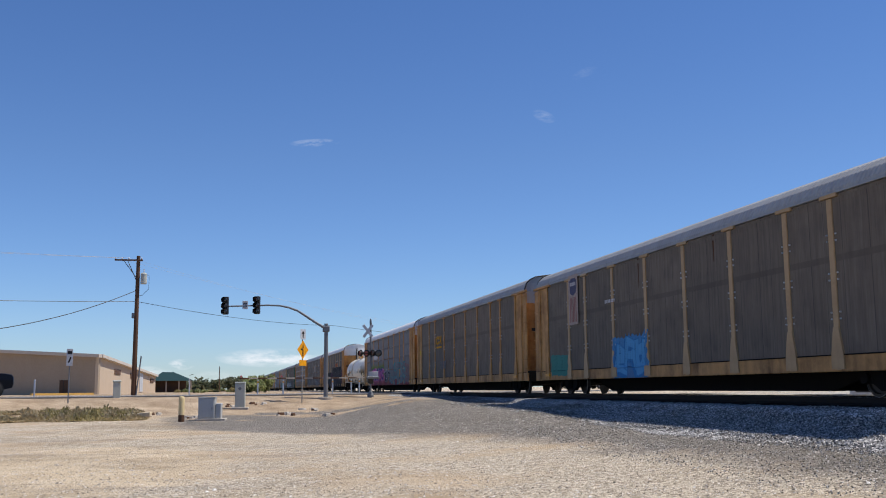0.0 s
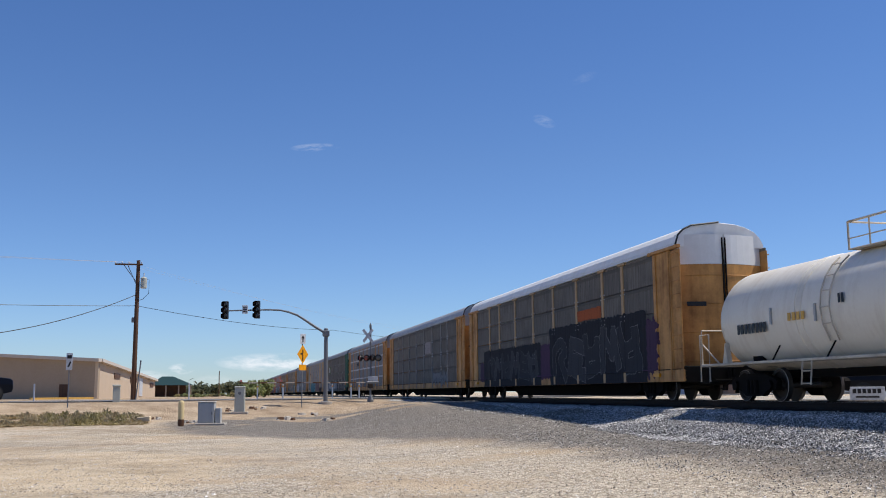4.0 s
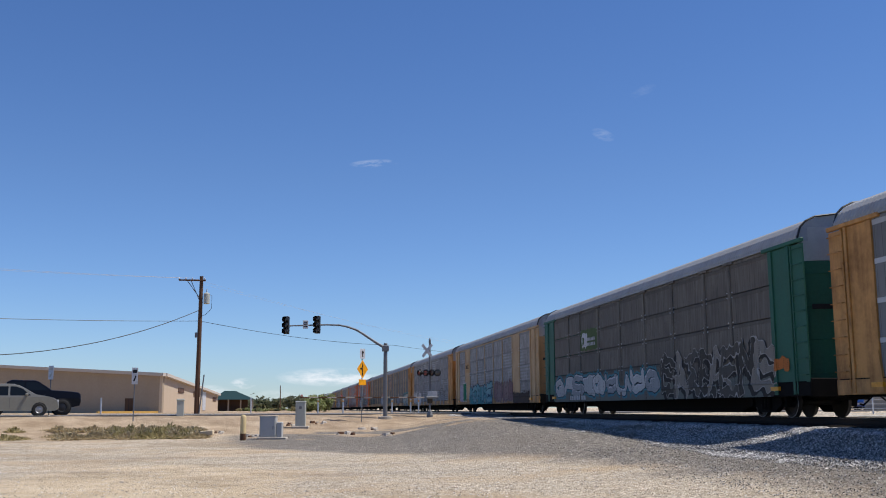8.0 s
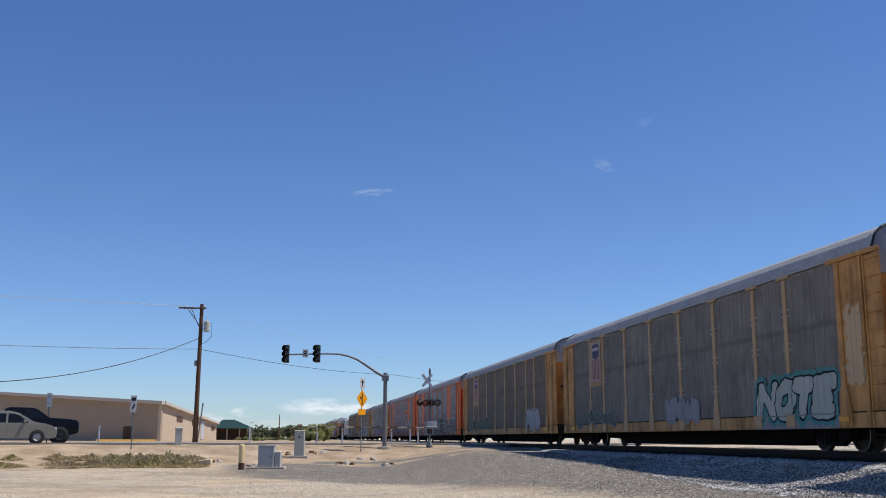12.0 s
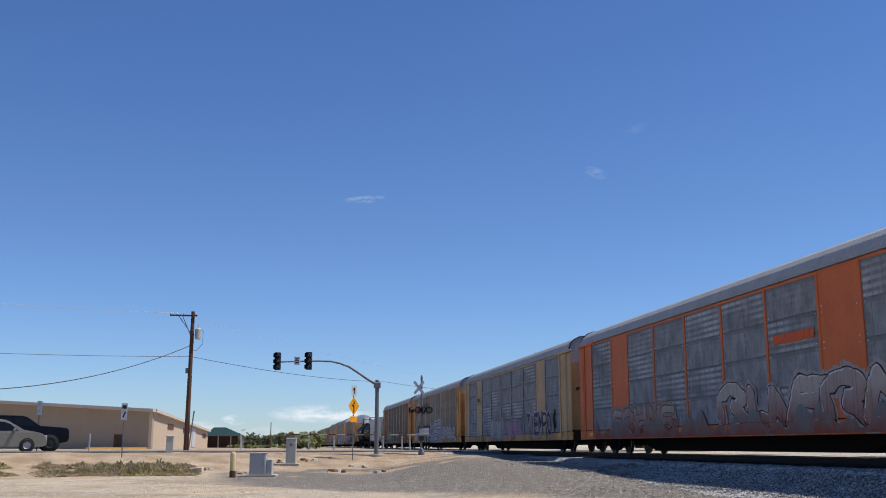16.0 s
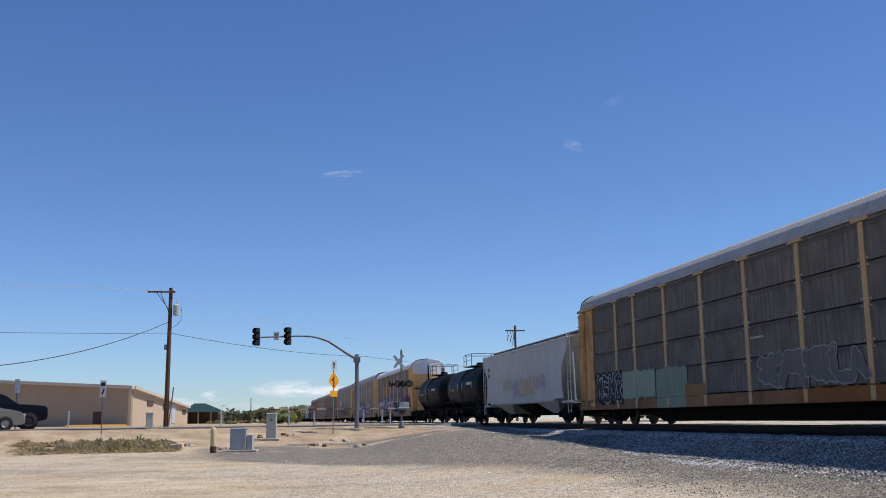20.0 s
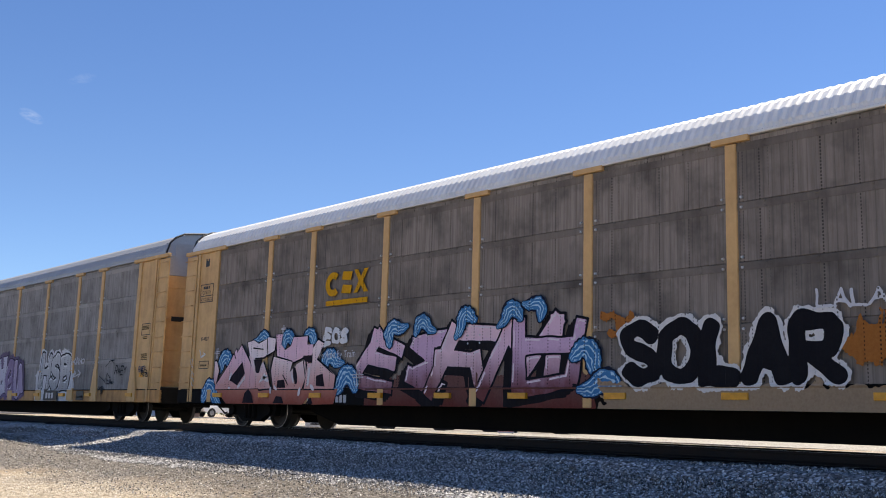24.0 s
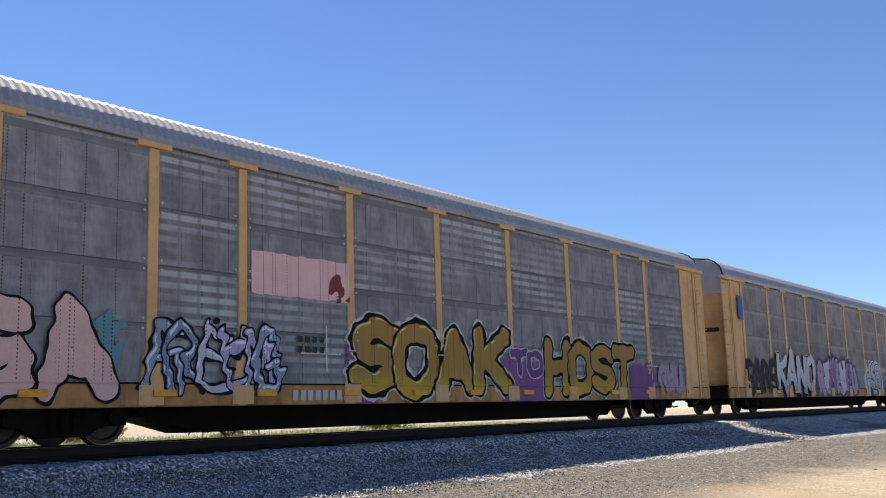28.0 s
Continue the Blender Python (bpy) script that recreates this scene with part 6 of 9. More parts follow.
def rose_piece(car):
    """Interlocked pale pink letters that fade to dark red on the sill, with black gaps and white glints."""
    x, d = SIDE - 0.070, 0.0022
    tones = [sprayed("pink_fade", c, (0.66, 0.34, 0.30), 1.0, 1.8) for c in ((0.90, 0.73, 0.73), (0.84, 0.55, 0.64), (0.92, 0.78, 0.78))]
    foot = sprayed("red_fade", (0.50, 0.20, 0.15), (0.32, 0.085, 0.055), 0.62, 1.0)
    shapes = [
        [(-11.6, 1.7), (-11.5, 1.7), (-11.35, 1.45), (-11.5, 1.05), (-11.6, 1.2)],
        [(-11.5, 1.05), (-10.85, 1.6), (-10.5, 2.0), (-10.45, 1.9), (-10.25, 2.1), (-9.65, 1.5), (-9.3, 0.97), (-11.5, 0.95)],
        [(-9.95, 2.15), (-9.65, 2.2), (-9.4, 2.1), (-9.05, 2.2), (-8.95, 2.25), (-8.6, 2.2), (-8.65, 1.9), (-9.15, 1.75), (-9.65, 1.75), (-9.55, 1.55), (-9.8, 1.8)],
        [(-9.85, 1.8), (-9.55, 1.75), (-9.5, 1.4), (-9.35, 1.4), (-9.15, 1.65), (-8.9, 1.3), (-8.75, 0.97), (-9.3, 0.95), (-9.65, 1.5)],
    ]
    shapes += [
        [(-8.6, 2.3), (-8.3, 2.3), (-8.35, 2.05), (-8.15, 1.9), (-7.9, 2.0), (-7.8, 2.2), (-7.2, 2.2), (-7.2, 2.0), (-6.95, 2.0), (-6.95, 1.8), (-7.15, 1.55), (-7.35, 1.7), (-7.75, 1.6), (-8.5, 1.75)],
        [(-8.65, 1.75), (-7.8, 1.6), (-7.9, 1.35), (-7.6, 1.55), (-7.25, 1.65), (-7.2, 1.25), (-7.35, 0.95), (-8.6, 0.95), (-8.75, 1.4)],
        [(-6.95, 1.55), (-7.15, 1.55), (-7.25, 0.95), (-6.05, 0.95), (-6.0, 1.25), (-6.15, 1.35), (-6.75, 1.65), (-6.5, 2.0), (-6.75, 2.1), (-6.95, 1.9)]]
    part("graffiti_foot", flat([[(-11.5, 0.96), (-5.9, 0.96), (-6.05, 0.60), (-6.9, 0.58), (-7.1, 0.75), (-7.3, 0.58), (-10.9, 0.58)]], x), foot, car, "dark red fade along the sill")
    for k, p in enumerate(shapes):
        part("graffiti_outline", flat([widen(p, 0.035)], x - 0.004 - 0.0004 * k, 0.001), spray(BLK), car, "black sprayed outline of a letter")
        part("graffiti_letter", flat([p], x - 0.009 - 0.0006 * k, d), tones[k % 3], car, "pale pink sprayed letter fading to rose")
    gaps = [[(-10.8, 1.2), (-10.15, 1.65), (-10.0, 1.35), (-10.35, 1.05)], [(-9.6, 1.7), (-9.2, 1.7), (-9.3, 1.36), (-9.43, 1.36)], [(-7.35, 1.74), (-6.95, 1.74), (-6.97, 1.57), (-7.27, 1.6)],
            [(-6.77, 1.25), (-6.5, 1.3), (-6.4, 1.0), (-6.75, 1.02)], ellipse(-7.65, 1.27, 0.08, 0.22, 0.3), [(-10.05, 0.60), (-9.5, 0.60), (-9.62, 0.84), (-9.78, 0.95), (-9.95, 0.86)], [(-8.42, 1.16), (-8.12, 1.18), (-8.05, 0.98), (-8.45, 0.98)], [(-8.6, 0.60), (-8.1, 0.60), (-8.2, 0.76), (-8.45, 0.78)], [(-7.15, 0.60), (-6.85, 0.60), (-6.95, 0.76)]]
    for p in gaps:
        part("graffiti_gap", flat([p], x - 0.017, d), spray((0.018, 0.012, 0.018)), car, "black gap between sprayed letters")
    glints = [ellipse(-7.44, 0.88, 0.05, 0.11, -0.3), ellipse(-6.9, 0.98, 0.10, 0.05, -0.7), ellipse(-8.97, 1.2, 0.16, 0.05, -0.4), ellipse(-8.5, 0.98, 0.09, 0.04, -0.6), ellipse(-8.72, 0.92, 0.04, 0.09), ellipse(-10.75, 0.99, 0.06, 0.03),
              [(-10.35, 1.02), (-9.95, 1.32), (-9.98, 1.20), (-10.3, 0.97)], ellipse(-10.72, 1.29, 0.04, 0.12, -0.5), [(-9.05, 1.35), (-8.9, 1.28), (-9.05, 1.18), (-9.3, 1.1)], ellipse(-7.75, 1.2, 0.035, 0.14, 0.4), [(-7.15, 1.0), (-7.05, 1.05), (-7.0, 1.45), (-7.1, 1.45)]]
    for p in glints:
        part("graffiti_highlight", flat([p], x - 0.021, 0.002), spray((0.74, 0.68, 0.68)), car, "white sprayed highlight")
    lines = [((-9.0, 2.2), (-8.85, 1.35)), ((-8.63, 1.9), (-8.85, 1.3)), ((-8.5, 1.75), (-7.8, 1.62)), ((-10.6, 1.9), (-10.5, 1.75)), ((-9.64, 2.0), (-9.15, 1.95)), ((-7.35, 1.7), (-7.2, 1.2)), ((-6.75, 1.65), (-6.1, 1.3)), ((-8.6, 2.28), (-8.55, 1.9)), ((-8.2, 1.3), (-7.95, 1.05))]
    for a, b in lines:
        part("graffiti_line", flat([stroke(a, b, 0.018, 0.012)], x - 0.019, 0.002), spray(BLK), car, "thin black sprayed line")
    for u, z, r in ((-11.53, 1.92, 0.14), (-8.3, 2.42, 0.10), (-5.15, 1.2, 0.2)):
        part("sprayed_star", flat([stroke((u - r, z), (u + r, z), 0.012, 0.012), stroke((u - r * 0.2, z - r), (u - r * 0.2, z + r), 0.012, 0.012), stroke((u + r * 0.25, z - r), (u + r * 0.25, z + r), 0.010, 0.010), stroke((u - r, z + r * 0.3), (u + r, z + r * 0.3), 0.010, 0.010)], x - 0.004, 0.002), spray(WHT), car, "white sprayed star")


def face_mural(car):
    """A painted mural reduced to plain shapes: a yellow-green oval under a dark blue crown and brim."""
    x = SIDE - 0.088
    oval = [(11.20 + 0.62 * math.cos(k * math.tau / 20), 1.35 + 0.72 * math.sin(k * math.tau / 20)) for k in range(20)]
    part("mural_oval", flat([oval], x), spray((0.40, 0.36, 0.07)), car, "plain yellow-green oval")
    part("mural_crown", flat([[(10.65, 1.75), (11.80, 1.75), (11.60, 2.45), (11.40, 2.62), (11.00, 2.62), (10.80, 2.42)]], x - 0.006), spray((0.02, 0.045, 0.10)), car, "dark blue block")
    part("mural_brim", flat([[(10.40, 1.68), (12.20, 1.66), (12.05, 1.84), (10.55, 1.86)]], x - 0.012), spray((0.02, 0.06, 0.13)), car, "dark blue bar")


def rust_run(*spots):
    def job(car):
        for k, (u, z, h) in enumerate(spots):
            part("rust_streak", flat([[(u - 0.05, z), (u + 0.06, z), (u + 0.02, z - h), (u - 0.01, z - h)]], SIDE - 0.014, 0.002), spray((0.10, 0.045, 0.022)), car, "brown rust streak")
    return job


G = lambda v: (v, v, v)
PINK, ROSE, LILAC = (0.60, 0.38, 0.41), (0.50, 0.24, 0.28), (0.36, 0.27, 0.42)
BLK, WHT, BLU, TEA, RED_, GLD = (0.010, 0.010, 0.014), (0.60, 0.60, 0.62), (0.05, 0.16, 0.36), (0.10, 0.36, 0.36), (0.40, 0.05, 0.05), (0.42, 0.29, 0.06)
JOINTS = (-635.5, -607.0, -578.5, -549.9, -520.9, -492.3, -463.9, -446.5, -418.4, -389.0, -360.0, -331.4, -302.2, -273.0, -244.6, -215.3, -186.85, -158.3, -129.05, -99.75, -70.7, -52.0, -38.1, -24.3, 4.95, 34.3, 64.3, 93.2, 122.0, 150.0, 164.5, 181.7, 198.9, 216.0, 233.0, 261.5, 290.0, 318.5)
FADE_RED = [sprayed("white_to_red_fade", c, (0.20, 0.045, 0.028), 0.75, 1.75) for c in ((0.42, 0.37, 0.33), (0.36, 0.29, 0.26))]
SPECS = [
    dict(label="brown-grey autorack with tan posts, pale emblem and blue block", panel=P_SMOOTH, trim=TAN_OLD, posts=TAN_FADED, flared=True, rows=(0.97, 4.72), tall=0.955, marks=[
        shield(-9.0, 2.75, 1.1), marks(-5, 3.3, 1.0, 0.12, 7, 3), block(-11.5, 0.75, 2.2, 0.85, (0.07, 0.24, 0.20), "faded teal sprayed block", 3), block(-4.4, 0.64, 3.0, 1.40, sprayed("blue_block_fade", (0.08, 0.25, 0.48), (0.09, 0.19, 0.34), 0.6, 1.3), "bright blue sprayed block", 4, 0.12),
        art(-4.2, -1.6, 0.72, 1.95, 3, 9, [(0.10, 0.34, 0.60)], (0.05, 0.20, 0.44)), rust_run((-2.0, 4.6, 1.0), (3.4, 4.6, 0.8))]),
    dict(label="dark brown-grey autorack with tan posts and gold emblem", panel=P_SMOOTH, trim=TAN_OLD, flared=True, rows=(0.97, 4.72), marks=[gold_logo(-6.6, 3.1, 1.0), marks(-5.3, 1.5, 1.8, 0.5, 5, 8, G(0.16)), block(-12.6, 2.6, 0.6, 0.35, (0.60, 0.38, 0.04), "yellow note on the door plate", 5)]),
    dict(label="blue-grey autorack with white plate and pink and blue graffiti", panel=P_CLEAN, trim=TAN_OLD, roof=ROOF_WHITE, seam=0.03, marks=[
        plate(-6.95, 2.95, 2.5, 0.86, G(0.55), BLK, "white plate with dark angular mark"), block(-8.6, 0.62, 20.2, 0.45, (0.27, 0.085, 0.09), "dull red sprayed ground", 6), block(-8.7, 1.2, 8.0, 1.15, (0.17, 0.25, 0.07), "green sprayed shards", 7, 0.16), block(-8.2, 0.95, 7.0, 1.15, (0.025, 0.06, 0.22), "blue sprayed ground", 8, 0.12),
        letters("COUAS", -8.4, -0.9, 0.66, 2.15, [sprayed("magenta_fade", c, (0.40, 0.085, 0.10), 0.7, 1.5) for c in ((0.47, 0.11, 0.30), (0.42, 0.10, 0.31), (0.50, 0.14, 0.32))], (0.16, 0.025, 0.10), 21, square=True, fat=0.135, edge=0.02, overlap=0.25, lean=0.1, rough=0.05, glint=(0.62, 0.40, 0.50)),
        throw(-0.4, 2.2, 0.75, 1.95, 3, 22, [(0.05, 0.05, 0.06), (0.12, 0.12, 0.13)], G(0.42), WHT), letters("UHDS", 2.7, 10.3, 0.66, 2.35, [(0.195, 0.20, 0.205), (0.175, 0.19, 0.20)], (0.085, 0.30, 0.30), 23, square=True, fat=0.15, edge=0.07, overlap=0.25, rough=0.03),
        letters("hi", 10.0, 11.6, 0.7, 2.3, [(0.20, 0.19, 0.19)], (0.36, 0.08, 0.07), 24, edge=0.05)]),
    dict(kind="white_tank"),
    dict(label="dark grey autorack with white roof and black overpainted graffiti", panel=P_DARK, trim=TAN_OLD, posts=TAN_FADED, roof=ROOF_WHITE, seam=0.025, marks=[
        block(-11.2, 0.85, 1.2, 1.0, (0.075, 0.045, 0.075), "purple sprayed edge", 31), block(-0.9, 0.85, 2.0, 1.5, (0.085, 0.045, 0.085), "purple sprayed edge", 32), block(10.6, 0.80, 1.4, 1.8, (0.08, 0.045, 0.08), "purple sprayed edge", 33, 0.12),
        block(-10.4, 0.66, 10.0, 1.80, (0.030, 0.030, 0.034), "black overpainted field", 34), block(0.9, 0.62, 10.2, 2.35, (0.030, 0.030, 0.034), "black overpainted field", 35),
        letters("abebhe", -9.6, -0.8, 0.8, 2.2, [(0.045, 0.045, 0.05), (0.065, 0.065, 0.07)], G(0.17), 36, square=True, edge=0.012), letters("ahebe", 1.4, 10.6, 0.75, 2.6, [(0.045, 0.045, 0.05), (0.06, 0.06, 0.065)], G(0.26), 37, square=True, edge=0.014),
        block(4.5, 3.02, 2.6, 0.42, (0.42, 0.11, 0.04), "faded orange strip", 38, 0.02)]),
    dict(label="weathered dark grey autorack with tan ends", panel=P_DARK, trim=TAN_OLD, posts=P_GREY, roof=BARE, seam=0.025, marks=[block(1.9, 2.95, 2.0, 0.8, (0.34, 0.30, 0.28), "faded pale plate", 39), throw(4.5, 9.0, 0.75, 1.7, 5, 36, [G(0.22)], G(0.12))]),
    dict(label="blue-grey autorack with pale level straps and flared tan posts", panel=P_STRAP, trim=TAN_OLD, flared=True, marks=[marks(-5.8, 3.1, 1.4, 0.35, 3, 11, G(0.02)), tangle(-11.0, 1.0, 3.0, 1.0, 38)]),
    dict(label="dark autorack with green ends and white graffiti", panel=P_DARK, trim=GREEN, posts=P_DARK, seam=0.03, sill=BLACK, roof=BARE_DARK, marks=[
        block(-7.05, 2.9, 2.55, 0.95, (0.10, 0.14, 0.06), "olive green plate", 40), block(-6.85, 3.05, 0.8, 0.65, G(0.58), "white square emblem", 41), block(-6.72, 3.2, 0.25, 0.3, (0.10, 0.14, 0.06), "olive gap in the emblem", 42), marks(-5.9, 3.3, 1.2, 0.14, 6, 43, G(0.5), 2),
        block(-11.8, 0.66, 23.4, 0.55, (0.16, 0.17, 0.15), "pale sprayed wash along the foot", 44), throw(-11.6, 3.0, 0.80, 1.85, 9, 41, [(0.40, 0.42, 0.42), (0.48, 0.49, 0.48), (0.30, 0.32, 0.33)], (0.025, 0.03, 0.035), WHT, (0.09, 0.22, 0.26)),
        letters("hAchAEbh", 3.4, 11.7, 0.66, 2.25, [(0.08, 0.072, 0.06), (0.26, 0.235, 0.20), (0.11, 0.10, 0.085)], (0.42, 0.40, 0.37), 46, square=True, fat=0.12, edge=0.03, shade=(0.05, 0.045, 0.04), overlap=0.45, rough=0.05), block(11.9, 1.3, 0.8, 0.35, (0.50, 0.17, 0.05), "orange patch", 47), marks(-9.0, 0.66, 2.6, 0.19, 9, 48, G(0.5))]),
    dict(label="pale silver autorack with tan plates and faded red and teal graffiti", panel=P_SILVER, posts=TAN_FADED, plates={1: TAN_FADED, 7: TAN_FADED}, trim=TAN_FADED, slim=1, marks=[
        plate(-8.95, 2.95, 1.5, 0.75, (0.50, 0.32, 0.16), BLK, "tan plate with dark bracketed mark"), block(-11.5, 0.80, 1.6, 1.25, (0.40, 0.38, 0.42), "pale sprayed ground", 49, 0.02), letters("ai", -11.45, -10.2, 0.84, 2.0, [(0.46, 0.42, 0.46)], (0.24, 0.16, 0.30), 50, edge=0.03), block(-10.12, 0.80, 1.42, 1.42, (0.52, 0.53, 0.50), "white edge of the green shape", 56, 0.03), block(-10.05, 0.85, 1.28, 1.32, (0.03, 0.19, 0.10), "green sprayed shape", 51, 0.03),
        block(-7.4, 0.62, 8.2, 0.5, (0.08, 0.26, 0.27), "teal wash along the sill", 52), block(-7.2, 0.9, 8.0, 0.85, (0.10, 0.27, 0.29), "teal sprayed ground", 57, 0.06), letters("bOfIbE", -7.2, 1.0, 0.72, 1.95, [(0.15, 0.33, 0.35), (0.20, 0.37, 0.39)], (0.03, 0.055, 0.09), 53, square=True, fat=0.16, edge=0.07, overlap=0.35, rough=0.04),
        throw(1.8, 7.2, 0.7, 2.0, 5, 54, [(0.24, 0.15, 0.145), (0.27, 0.19, 0.18)], (0.15, 0.09, 0.085), None, (0.23, 0.18, 0.17)), block(7.4, 0.66, 4.2, 0.55, (0.08, 0.06, 0.05), "dark scuffed foot", 55, 0.10)]),
    dict(label="banded grey autorack with pale posts, tan ends and white graffiti", panel=P_BAND, trim=TAN_OLD, posts=P_SILVER, flared=True, marks=[throw(-12.0, -5.8, 0.72, 2.0, 4, 61, [G(0.50), G(0.58)], BLK, None, G(0.46)), marks(-3.5, 3.3, 0.9, 0.12, 6, 14, G(0.08)), tangle(6.3, 1.3, 3.6, 0.8, 62)]),
    dict(label="brown-grey autorack with tan emblem plate and pale letters", panel=P_BROWN, trim=TAN_OLD, posts=TAN_FADED, flared=True, rows=(0.97, 4.72), marks=[
        block(-9.05, 2.6, 1.75, 2.05, (0.42, 0.27, 0.15), "tan plate under the emblem", 70, 0.008), shield(-8.88, 2.8, 1.40, 1.75), throw(-11.3, -5.6, 0.8, 1.6, 6, 74, [(0.14, 0.16, 0.14)], (0.26, 0.27, 0.24)),
        block(7.2, 0.62, 4.4, 0.5, (0.26, 0.26, 0.27), "pale wash along the foot", 71), tag("NOTE", 7.3, 0.80, 1.15, 4.2, [(0.46, 0.47, 0.42), (0.40, 0.43, 0.38)], (0.02, 0.03, 0.03), 3, (0.10, 0.26, 0.25), fat=0.2, edge=0.06, lean=0.12),
        throw(0.0, 3.0, 0.8, 1.75, 4, 73, [G(0.30)], (0.26, 0.30, 0.34)), block(12.1, 1.6, 0.75, 1.9, (0.56, 0.40, 0.24), "pale scraped patch on the door plate", 72, 0.12), rust_run((-9.0, 4.5, 1.5))]),
    dict(label="grey-brown autorack with tan emblem plate and faint pale graffiti", panel=P_SMOOTH, trim=TAN_OLD, posts=TAN_FADED, flared=True, rows=(0.97, 4.72), marks=[
        block(-9.05, 2.6, 1.75, 2.05, (0.42, 0.27, 0.15), "tan plate under the emblem", 77, 0.008), shield(-8.88, 2.8, 1.40, 1.75), letters("dagbi", -11.5, -7.0, 0.75, 1.8, [(0.14, 0.145, 0.12)], (0.30, 0.34, 0.27), 75, edge=0.03), letters("gih", -6.9, -3.4, 0.9, 1.75, [(0.13, 0.15, 0.12)], (0.22, 0.28, 0.22), 78, edge=0.03),
        throw(7.2, 10.4, 0.8, 1.9, 3, 76, [(0.36, 0.38, 0.40)], (0.46, 0.47, 0.48), None, (0.24, 0.26, 0.28))]),
    dict(label="orange-red autorack with banded sheets and white outlined graffiti", panel=P_BAND, trim=ORANGE, sill=ORANGE, plates={1: ORANGE, 7: ORANGE}, slim=1, marks=[
        block(-11.4, 0.64, 23.0, 0.55, (0.20, 0.13, 0.10), "brown soiled wash along the foot", 80), letters("gi", -11.6, -9.2, 0.8, 1.9, [(0.20, 0.19, 0.18)], (0.48, 0.47, 0.45), 81, edge=0.05), letters("ER", -9.0, -6.9, 0.75, 1.85, [(0.50, 0.13, 0.05)], (0.52, 0.50, 0.47), 84, edge=0.05),
        letters("bhbdi", -6.6, -0.6, 0.64, 2.05, [(0.40, 0.40, 0.39), (0.46, 0.46, 0.45)], BLK, 82, square=True, edge=0.05, shade=(0.34, 0.33, 0.32)), letters("iOE", -0.2, 5.2, 0.70, 2.1, [(0.15, 0.10, 0.085), (0.17, 0.155, 0.15)], (0.20, 0.34, 0.33), 83, edge=0.05),
        letters("agdig", 5.6, 11.6, 0.75, 2.0, [(0.19, 0.19, 0.185)], (0.50, 0.50, 0.49), 86, edge=0.04), block(2.6, 3.3, 1.2, 0.2, (0.4, 0.3, 0.25), "small pale plate", 87), marks(-6.4, 0.67, 3.0, 0.19, 9, 88, G(0.5))]),
    dict(label="orange-red autorack with teal wash and white letters fading red", panel=P_BAND, trim=ORANGE, sill=ORANGE, plates={1: ORANGE, 7: ORANGE}, slim=1, marks=[
        wash(-11.6, 11.4, 0.62, 1.55, 84, (0.17, 0.25, 0.265), (0.25, 0.085, 0.055)), letters("faebd", -9.4, -2.5, 0.64, 1.8, FADE_RED, (0.05, 0.02, 0.015), 85, edge=0.025, halo=(0.30, 0.22, 0.19)), throw(1.2, 11.0, 0.64, 2.25, 5, 86, FADE_RED, (0.035, 0.025, 0.02), WHT, (0.34, 0.31, 0.30)),
        block(4.75, 3.05, 2.2, 0.26, (0.60, 0.12, 0.05), "orange patch on a side sheet", 89, 0.012)]),
    dict(label="tan autorack with banded sheets and sprayed letters", panel=P_BAND, plates={1: TAN_FADED, 7: TAN_FADED}, trim=TAN_FADED, posts=P_BAND, slim=1, marks=[
        tag("TIEMPO", 5.2, 0.82, 1.25, 5.0, (0.07, 0.065, 0.085), (0.50, 0.48, 0.52), 7, None, fat=0.13, edge=0.045, lean=-0.05, square=True), letters("bieagi", 0.2, 3.9, 0.80, 1.75, [(0.33, 0.25, 0.31), (0.38, 0.28, 0.35)], (0.52, 0.17, 0.38), 91, edge=0.03),
        throw(-4.4, -0.6, 0.75, 1.95, 4, 92, [G(0.36), G(0.28)], (0.30, 0.28, 0.30), WHT, G(0.30)), plate(-8.9, 3.0, 1.3, 0.6, (0.46, 0.30, 0.15), BLK, "tan plate with dark mark"), block(10.6, 1.1, 0.4, 0.9, (0.02, 0.018, 0.016), "black scuff", 93, 0.1)]),
    dict(label="grey autorack with slogan, tan emblem plate and pale outlined graffiti", panel=P_BROWN, trim=TAN_OLD, posts=TAN_FADED, rows=(0.97, 4.72), marks=[
        block(-9.05, 2.6, 1.75, 2.05, (0.46, 0.30, 0.15), "tan painted plate under the emblem", 98, 0.008), shield(-8.88, 2.8, 1.40, 1.7), lambda car: sign_word(car, "lettering", "BUILDING AMERICA", -6.8, 3.75, 0.42, spray((0.018, 0.018, 0.024)), SIDE - 0.075, 0.0, 4.5, label="dark painted slogan"),
        letters("iabb", -11.7, -9.3, 0.8, 1.6, [G(0.5)], G(0.45), 94, edge=0.015, square=True), letters("bKKcbhERE", -9.2, -1.4, 0.62, 1.95, [(0.10, 0.10, 0.10), (0.40, 0.40, 0.39), (0.07, 0.07, 0.07), (0.48, 0.48, 0.47)], G(0.50), 95, square=True, fat=0.11, edge=0.03, overlap=0.4, rough=0.05, cover=(0.05, 0.048, 0.046)), letters("iER", -1.2, 5.0, 0.66, 2.35, [(0.36, 0.35, 0.41), (0.42, 0.41, 0.46)], (0.035, 0.03, 0.05), 97, edge=0.06, fat=0.13, halo=(0.46, 0.45, 0.48)),
        letters("gbadih", 5.4, 11.4, 0.8, 1.9, [(0.42, 0.41, 0.40)], G(0.16), 96, edge=0.04)]),
    dict(label="sooty dark autorack with patched grey-green sheets and white graffiti", panel=P_SOOT, trim=TAN_OLD, posts=TAN_FADED, sill=TAN_BROWN, seam=0.03, marks=[
